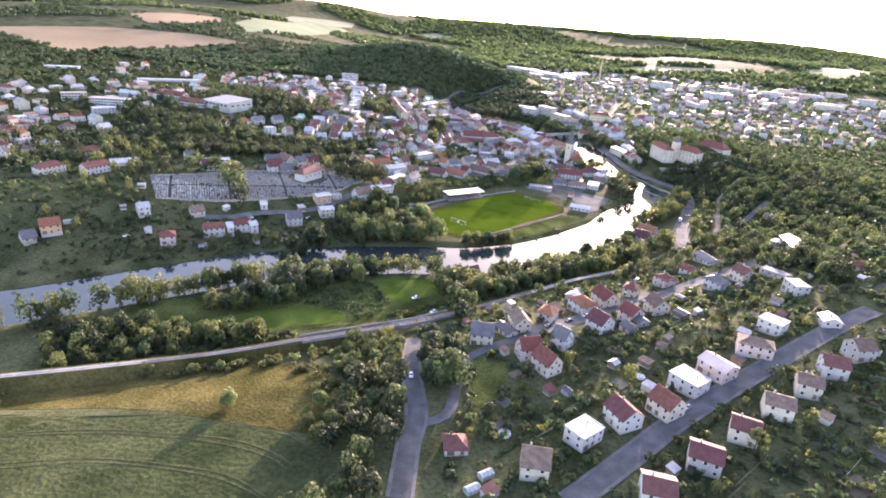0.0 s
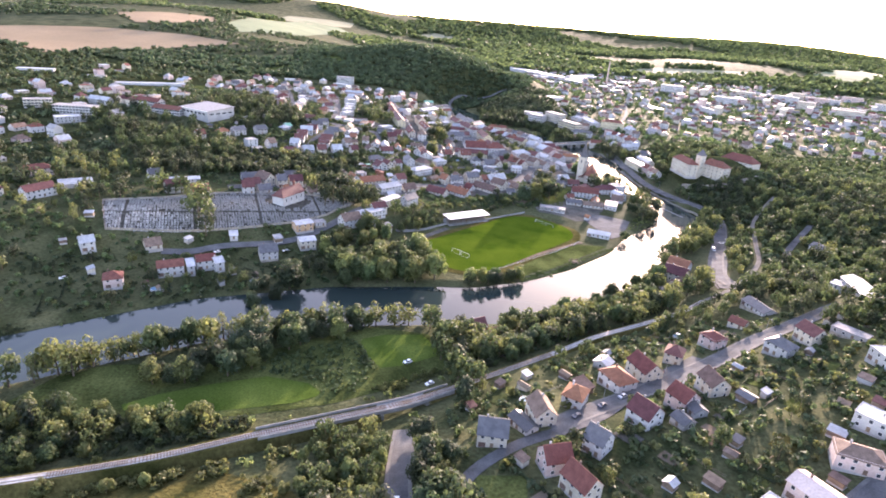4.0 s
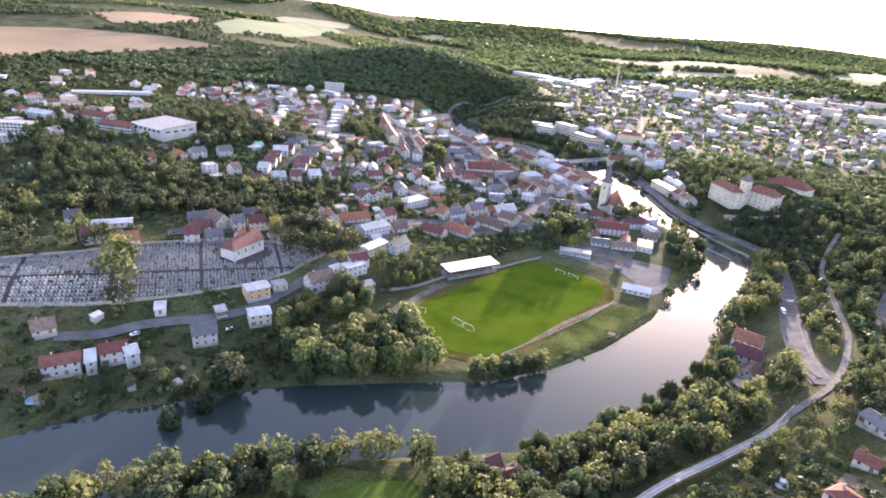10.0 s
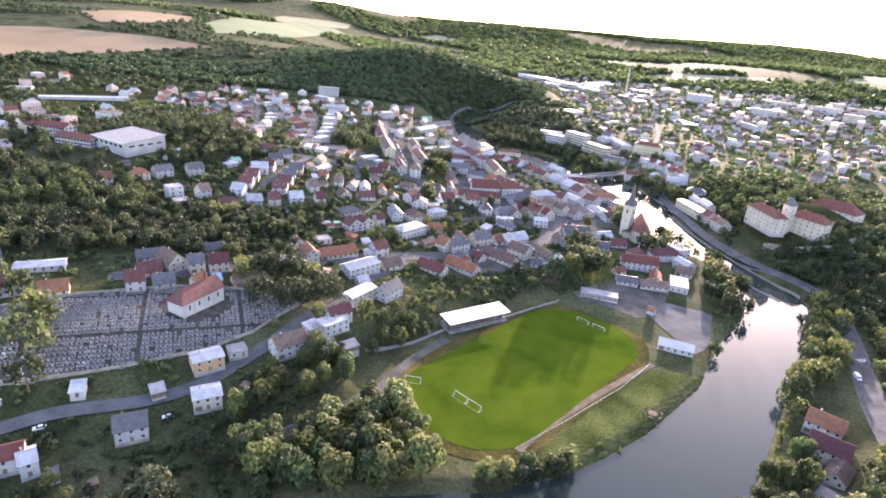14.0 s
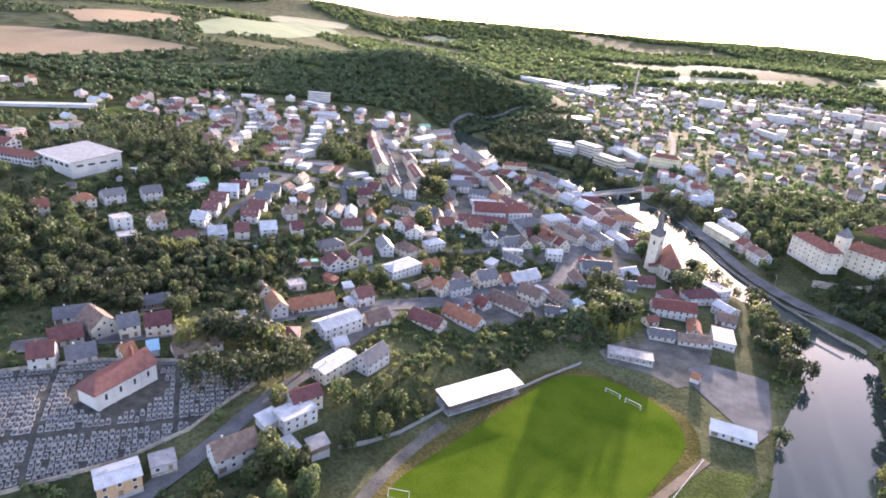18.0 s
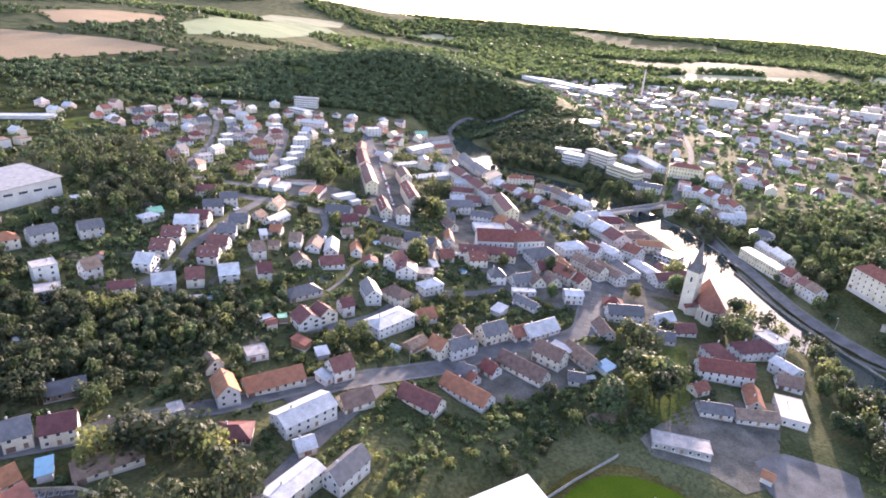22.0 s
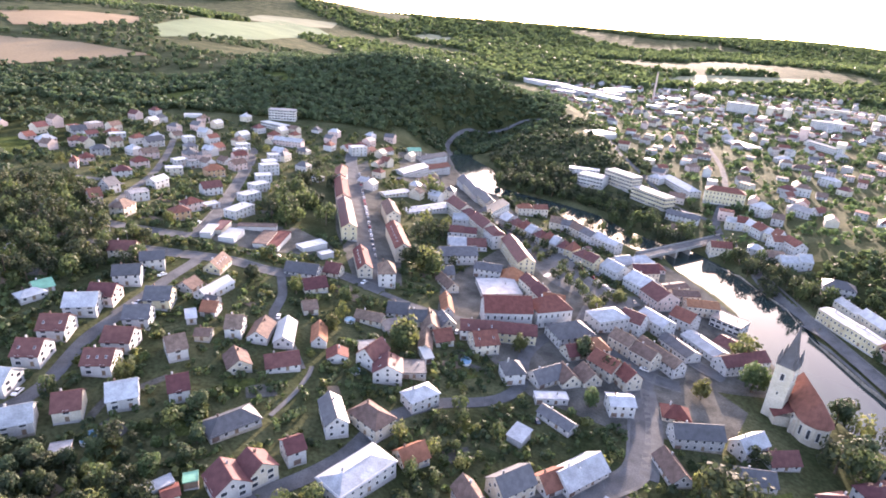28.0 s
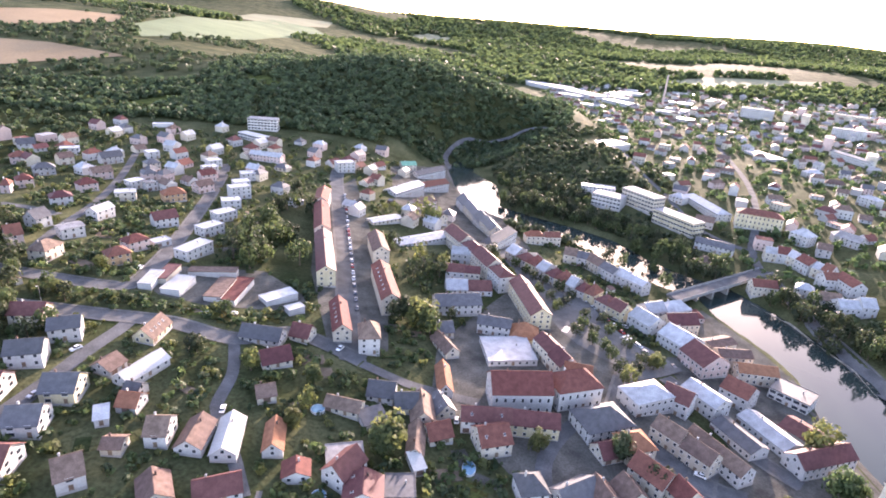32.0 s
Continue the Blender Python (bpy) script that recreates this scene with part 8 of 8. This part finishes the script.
for _ in range(260):
    x, y = far.uniform(-330, 20), far.uniform(930, 1130)
    if is_free(x, y) and water_gap(x, y) > 20 and far.random() < 0.5:
        far_house(x, y, far.choice((-25, 65)) + far.uniform(-10, 10), far.uniform(9, 12), far.uniform(8, 10), far.choice((3, 5.6, 5.6)), far.choice(("red", "brown", "tin", "slate", "maroon")), far.choice(("white", "cream", "pink")), far.choice(("gable", "hip")))
        claim(x, y, 11)
for _ in range(260):
    x, y = far.uniform(-560, -330), far.uniform(420, 1050)
    if is_free(x, y) and far.random() < 0.4:
        far_house(x, y, far.choice((-25, 65)) + far.uniform(-10, 10), far.uniform(9, 14), far.uniform(8, 11), far.choice((3, 5.6, 8.4)), far.choice(("red", "brown", "tin", "felt", "maroon")), far.choice(("white", "cream", "pink")), far.choice(("gable", "hip", "flat")))
        claim(x, y, 11)
thing("far_houses", FAR.mesh("far_houses", FAR_MATS + ["pane"]), label="crowded far houses of the eastern town", category="houses", kind="stuff")

# garden hedges, sheds and greenhouses
def hedge_rows(n, x0, x1, y0, y1, angles, side):
    out = []
    for x, y in scatter(n, x0, x1, y0, y1, lambda a, b: side_of(a, b) == side and water_gap(a, b) > 6 and not in_field(a, b)):
        a, ln = radians(random.choice(angles) + random.uniform(-4, 4)), random.uniform(7, 24)
        for k in range(int(ln / 0.9)):
            px, py = x + math.cos(a) * k * 0.9, y + math.sin(a) * k * 0.9
            if not is_free(px, py):
                break
            r = random.uniform(0.55, 0.95)
            out.append((px, py, r, r * 0.8))
    return out


grove("garden_hedges", hedge_rows(120, 15, 270, 100, 345, (38, -52), -1), "leaf_d", "clipped dark hedges between the garden plots", "hedges", 22)
grove("garden_hedges", hedge_rows(230, -330, 130, 540, 1120, (20, -70, 60, -30), 1), "leaf", "green hedges between the garden plots", "hedges", 22)
grove("garden_hedges", hedge_rows(70, -330, -60, 330, 560, (22, -68), 1), "leaf_d", "dark hedges on the north bank", "hedges", 22)
GLASSHOUSE = Solid().box(-2.4, 2.4, -1.5, 1.5, -0.4, 0.3, 0).poly([(-2.4, -1.45, 0.3), (2.4, -1.45, 0.3), (2.4, 1.45, 0.3), (-2.4, 1.45, 0.3), (-2.4, -1.45, 1.7), (2.4, -1.45, 1.7), (2.4, 1.45, 1.7), (-2.4, 1.45, 1.7), (-2.4, 0, 2.5), (2.4, 0, 2.5)],
                                                                 [(0, 1, 5, 4), (2, 3, 7, 6), (1, 2, 6, 9, 5), (3, 0, 4, 8, 7), (4, 5, 9, 8), (6, 7, 8, 9)], 1).mesh("greenhouse", ["concrete", "glazing"])
RIB = Solid().tube((0, -1.5, 0.3), (0, -1.5, 1.72), 0.05, 0.05, 4).tube((0, -1.5, 1.72), (0, 0, 2.55), 0.05, 0.05, 4).tube((0, 0, 2.55), (0, 1.5, 1.72), 0.05, 0.05, 4).tube((0, 1.5, 1.72), (0, 1.5, 0.3), 0.05, 0.05, 4).mesh("rib", "trimwhite")
sheds = 0
for x, y in scatter(900, 15, 265, 105, 340, lambda a, b: side_of(a, b) < 0 and not in_field(a, b)) + scatter(160, -250, -70, 350, 450, lambda a, b: side_of(a, b) > 0 and water_gap(a, b) > 8 and not in_field(a, b)) + scatter(1500, -250, 120, 560, 1000, lambda a, b: side_of(a, b) > 0 and water_gap(a, b) > 8 and not in_field(a, b)):
    if sheds >= 100 or not all(is_free(x + dx, y + dy) for dx in (-2, 2) for dy in (-2, 2)) or random.random() < (0.85 if y < 400 else 0.8):
        continue
    sheds += 1
    rot = random.choice((38, -52) if y < 400 else (20, -70, 65, -25)) + random.uniform(-6, 6)
    if sheds % 9 == 0:
        gh = thing("greenhouse", GLASSHOUSE, pose(x, y, float(sheet_z(x, y)), 0, 0, rot), "small glazed garden greenhouse with white ribs", "greenhouse")
        for k in range(4):
            child("rib", RIB, gh, Matrix.Translation((-2.38 + k * 1.587, 0, 0)))
        claim(x, y, 3)
    else:
        house(x, y, rot, random.uniform(3, 5.5), random.uniform(2.5, 3.8), 1, random.choice(("felt", "brown", "tin", "slate", "maroon", "timber")), random.choice(("timber", "timber", "grey", "cream", "brown")), random.choice(("shed", "gable", "shed")), 28, 0,
              name="garden_shed", category="shed", floor=2.2, chimney=0, over=0.25)

# joined undergrowth and far woods
south_garden = lambda x, y: side_of(x, y) < 0
north_garden = lambda x, y: side_of(x, y) > 0 and water_gap(x, y) > 5
for mat, share, word in (("leaf", 1.0, "green"), ("leaf_d", 0.7, "dark"), ("leaf_y", 0.35, "yellowish")):
    grove("garden_bushes", spots_in(int(3300 * share), 10, 360, 10, 345, 0.8, 2.6, lambda x, y: south_garden(x, y) and random.random() < min(1, (y - 10) / 100, (360 - x) / 100)), mat, word + " garden bushes between the southern houses", "bushes", 20)
    grove("garden_bushes", spots_in(int(4600 * share), -250, 130, 560, 900, 0.8, 2.7, north_garden), mat, word + " garden bushes and fruit trees in the old town", "bushes", 20)
    grove("garden_bushes", spots_in(int(1300 * share), -330, 130, 900, 1120, 1.0, 2.9, north_garden), mat, word + " garden bushes in the upper town", "bushes", 20)
grove("garden_bushes", spots_in(1500, -360, -50, 330, 560, 0.8, 2.6, north_garden), "leaf", "green bushes on the north bank", "bushes", 22)
grove("garden_bushes", spots_in(900, -360, -50, 330, 560, 0.8, 2.4, north_garden), "leaf_d", "dark bushes on the north bank", "bushes", 22)
clumps = [(x + random.gauss(0, 3.2), y + random.gauss(0, 2.6), r, r * 0.6) for x, y in ((-96, 217), (-107, 214), (-48, 230), (-50, 214), (-22, 219), (-34, 234), (-70, 222), (-84, 219), (-40, 196)) for r in [random.uniform(1.2, 2.6) for _ in range(16)]]
grove("slope_thicket", clumps, "leaf_y", "round yellowish bushes on the dry slope", "bushes", 60)
hem = [(-205, 262), (-165, 212), (-120, 226), (-62, 250), (-70, 257), (-84, 257), (-118, 252), (-150, 252)]
for mat, n in (("leaf", 900), ("leaf_d", 700), ("leaf_y", 250)):
    grove("railway_thicket", spots_in(n, -205, -60, 208, 280, 1.0, 2.4, lambda x, y: inside(hem, x, y)), mat, "dense thicket between meadow and railway", "bushes", 40)
rank = [(-75, 288), (-72, 301), (-56, 311), (-38, 325), (-22, 298), (-30, 278), (-41, 274), (-53, 285)]
grove("tall_grass", spots_in(900, -80, -20, 268, 328, 0.5, 1.3, lambda x, y: inside(rank, x, y), False), "leaf", "tufts of tall rank grass in the river meadow", "grass", 16)
grove("meadow_edge", spots_in(420, -42, 10, 280, 300, 0.5, 1.6, lambda x, y: abs(y - 283 - (x + 14) * 0.72) < 4, False), "leaf_y", "yellowish weeds along the meadow track", "weeds", 18)
grove("reed_bed", REEDS, "leaf_y", "bright green reeds along the water's edge", "reeds", 22)

# vegetable beds, lawns and fences of the gardens
BEDS = {}
for x, y in scatter(420, 20, 260, 110, 335, lambda a, b: south_garden(a, b) and not in_field(a, b)) + scatter(900, -240, 120, 570, 900, lambda a, b: north_garden(a, b) and not in_field(a, b)):
    w_, d_, a = random.uniform(2.5, 6), random.uniform(1.8, 4), radians(random.choice((38, -52) if y < 400 else (20, -70, 65, -25)))
    grid = [[(x + math.cos(a) * u * w_ - math.sin(a) * v * d_, y + math.sin(a) * u * w_ + math.cos(a) * v * d_) for u in (-1, -0.33, 0.33, 1)] for v in (-1, 0, 1)]
    if not all(is_free(*q) for row in grid for q in row):
        continue
    vs, fs = BEDS.setdefault(random.choice(("dirt", "crop", "meadow", "crop", "yard", "dry")), ([], []))
    o = len(vs)
    vs += [(px, py, float(sheet_z(px, py)) + 0.22) for row in grid for px, py in row]
    fs += [(o + r * 4 + c, o + r * 4 + c + 1, o + r * 4 + c + 5, o + r * 4 + c + 4) for r in range(2) for c in range(3)]
for mat, (vs, fs) in BEDS.items():
    thing("garden_plots", mesh_of("garden_plots", vs, fs, mat), label={"dirt": "bare earth vegetable beds", "yard": "trodden garden yards", "dry": "dry grass plots"}.get(mat, "green garden plots and lawns") + " between the houses", category="garden", kind="stuff")
fences = 0
for x, y in scatter(500, 25, 255, 110, 330, lambda a, b: south_garden(a, b) and not in_field(a, b)) + scatter(700, -230, 110, 580, 860, lambda a, b: north_garden(a, b) and not in_field(a, b)):
    a, ln = radians(random.choice((38, -52) if y < 400 else (20, -70, 65, -25))), random.uniform(10, 22)
    if fences < 46 and random.random() < 0.25 and all(is_free(x + math.cos(a) * u * ln, y + math.sin(a) * u * ln) for u in (0, 0.25, 0.5, 0.75, 1)):
        kind_ = random.choice((("timber", "weathered timber garden fence"), ("concrete", "grey concrete garden fence"), ("steel", "rusty wire garden fence")))
        fence([(x, y), (x + math.cos(a) * ln, y + math.sin(a) * ln)], 1.3, kind_[0], "garden_fence", kind_[1] + " between two plots", 2.2, 0.12)
        fences += 1
grove("slope_bushes", spots_in(900, -55, 75, 500, 610, 0.9, 2.4, lambda x, y: side_of(x, y) > 0 and not inside(oval(68, 50, 40), x, y)), "leaf", "bushy overgrown slope behind the stand", "bushes", 34)
grove("slope_bushes", spots_in(350, -55, 75, 500, 610, 0.9, 2.2, lambda x, y: side_of(x, y) > 0 and not inside(oval(68, 50, 40), x, y)), "leaf_y", "yellowing shrubs on the slope", "bushes", 34)
grove("bank_scrub", spots_in(1500, -330, 210, 180, 480, 0.9, 2.4, lambda x, y: side_of(x, y) < 0 and (2 < water_gap(x, y) < 12 and x < -20 or 3 < water_gap(x, y) < 46 and x > 14)), "leaf", "dense scrub along the river bank", "bushes", 30)
grove("bank_scrub", spots_in(900, -330, 120, 150, 300, 0.8, 2.2, lambda x, y: 6 < min(math.hypot(x - q.x, y - q.y) for q in line[::4]) < 17), "leaf_y", "yellowish scrub along the railway", "bushes", 30)
grove("bank_reeds", spots_in(700, -260, 215, 300, 640, 0.6, 1.3, lambda x, y: side_of(x, y) > 0 and 0.5 < water_gap(x, y) < 5), "leaf_y", "reeds and nettles at the water's edge", "reeds", 20)
grove("north_bank_scrub", spots_in(900, -330, -10, 300, 440, 0.8, 2.2, lambda x, y: side_of(x, y) > 0 and 2 < water_gap(x, y) < 60), "leaf_d", "dark hedges and orchard bushes on the bank", "bushes", 28)
grove("gully_scrub", spots_in(700, -330, -70, 500, 640, 1.2, 3.4, lambda x, y: gully(x, y) or x < -215), "leaf_d", "dark thicket filling the gully", "bushes", 40)
grove("hillside_wood", spots_in(3200, -900, -290, 420, 1250, 2.5, 5.5, None), "leaf_d", "dark wood on the western hillside", "trees", 23)
grove("hillside_wood", spots_in(1300, -900, -290, 420, 1250, 2.2, 5.0, None), "leaf", "mixed wood on the western hillside", "trees", 23)
grove("east_wood", spots_in(4600, 215, 640, 280, 860, 2.2, 5.0, lambda x, y: side_of(x, y) < 0 and water_gap(x, y) > 16), "leaf", "mixed wood on the eastern slope", "trees", 25)
grove("east_wood", spots_in(1400, 215, 640, 280, 860, 2.2, 4.8, lambda x, y: side_of(x, y) < 0 and water_gap(x, y) > 16), "leaf_d", "dark wood on the eastern slope", "trees", 25)
hill = lambda x, y: math.exp(-((x + 100) / 230) ** 2 - ((y - 1430) / 230) ** 2) > 0.2 and y > 1150 or (x < -120 and 1150 < y)
grove("forest", spots_in(15000, -1000, 420, 1120, 1750, 3.6, 6.2, lambda x, y: hill(x, y) and not (1180 > y and x > -60) and not (x < -330 and y > 1330 + 0.35 * (x + 330))), "leaf_d", "dark mixed forest covering the far hill", "trees", 27)
grove("forest", spots_in(3600, -1000, 420, 1120, 1750, 3.2, 5.6, lambda x, y: hill(x, y) and not (1180 > y and x > -60) and not (x < -330 and y > 1330 + 0.35 * (x + 330))), "leaf", "lighter broadleaf trees in the far forest", "trees", 27)
wooded = lambda x, y: math.sin(x * 0.0037 + 1) + math.sin(y * 0.0062 + x * 0.0013) + 0.5 * math.sin(x * 0.011 + y * 0.004) > (-0.2 if x < 200 else -1.1)
grove("far_woods", [(x, y, r, r * 0.3) for x, y, r, _ in spots_in(34000, -2000, 3300, 1950, 4700, 9, 17, lambda x, y: abs(x) < 0.8 * y and wooded(x, y) and not in_field(x, y), False)], "leaf", "far patches of woodland on the uplands", "trees", 7)
belts = lambda x, y: math.sin(x * 0.011 + 2) + math.sin(y * 0.017 - x * 0.006) > -0.5 and y > 1180 - 0.1 * x and not inside([(-1000, 1300), (-708, 1123), (-461, 1432), (-585, 1450), (-879, 1368)], x, y)
grove("field_belts", spots_in(4200, -1150, 60, 1200, 2050, 4, 7, belts), "leaf_d", "dark tree belts between the upland fields", "trees", 16)
far_town = lambda x, y: water_gap(x, y) > 10
grove("town_trees", spots_in(1400, 60, 240, 950, 1330, 2.2, 5.0, far_town), "leaf_d", "dark trees between river and works", "trees", 19)
grove("town_trees", spots_in(4600, 215, 1300, 880, 2050, 2.6, 6.0, far_town), "leaf", "trees and gardens of the eastern town", "trees", 19)
grove("town_trees", spots_in(1800, 215, 1300, 880, 2000, 2.2, 4.5, far_town), "leaf_d", "dark trees of the eastern town", "trees", 19)


# joined trees
for key, rows in JOINED.items():
    thing("mixed_trees", quads_mesh("mixed_trees", np.concatenate(rows), key), label={"leaf": "green broadleaf trees", "leaf_y": "yellowish broadleaf trees", "leaf_d": "dark broadleaf trees"}[key] + " along banks, gully and gardens", category="trees", kind="stuff")
thing("tree_stems", STEMS.mesh("tree_stems", "bark"), label="brown bark stems of the joined trees", category="trees", kind="stuff")
# leaf litter under the closed woods
hill_share = np.exp(-((cx + 100) / 230) ** 2 - ((cy - 1430) / 230) ** 2)
litter = ((hill_share > 0.2) & (cy > 1150) | (cx < -120) & (cy > 1150) & (cy < 1750)) & ~((cy < 1180) & (cx > -60)) & ~((cx < -330) & (cy > 1330 + 0.35 * (cx + 330)))
litter |= (cx > -900) & (cx < -330) & (cy > 420) & (cy < 1180)
litter |= (cx > 262) & (cx < 640) & (cy > 380) & (cy < 860)
ground_index[litter] = GROUND_MATS.index("forest")
GROUND_ME.polygons.foreach_set("material_index", ground_index)
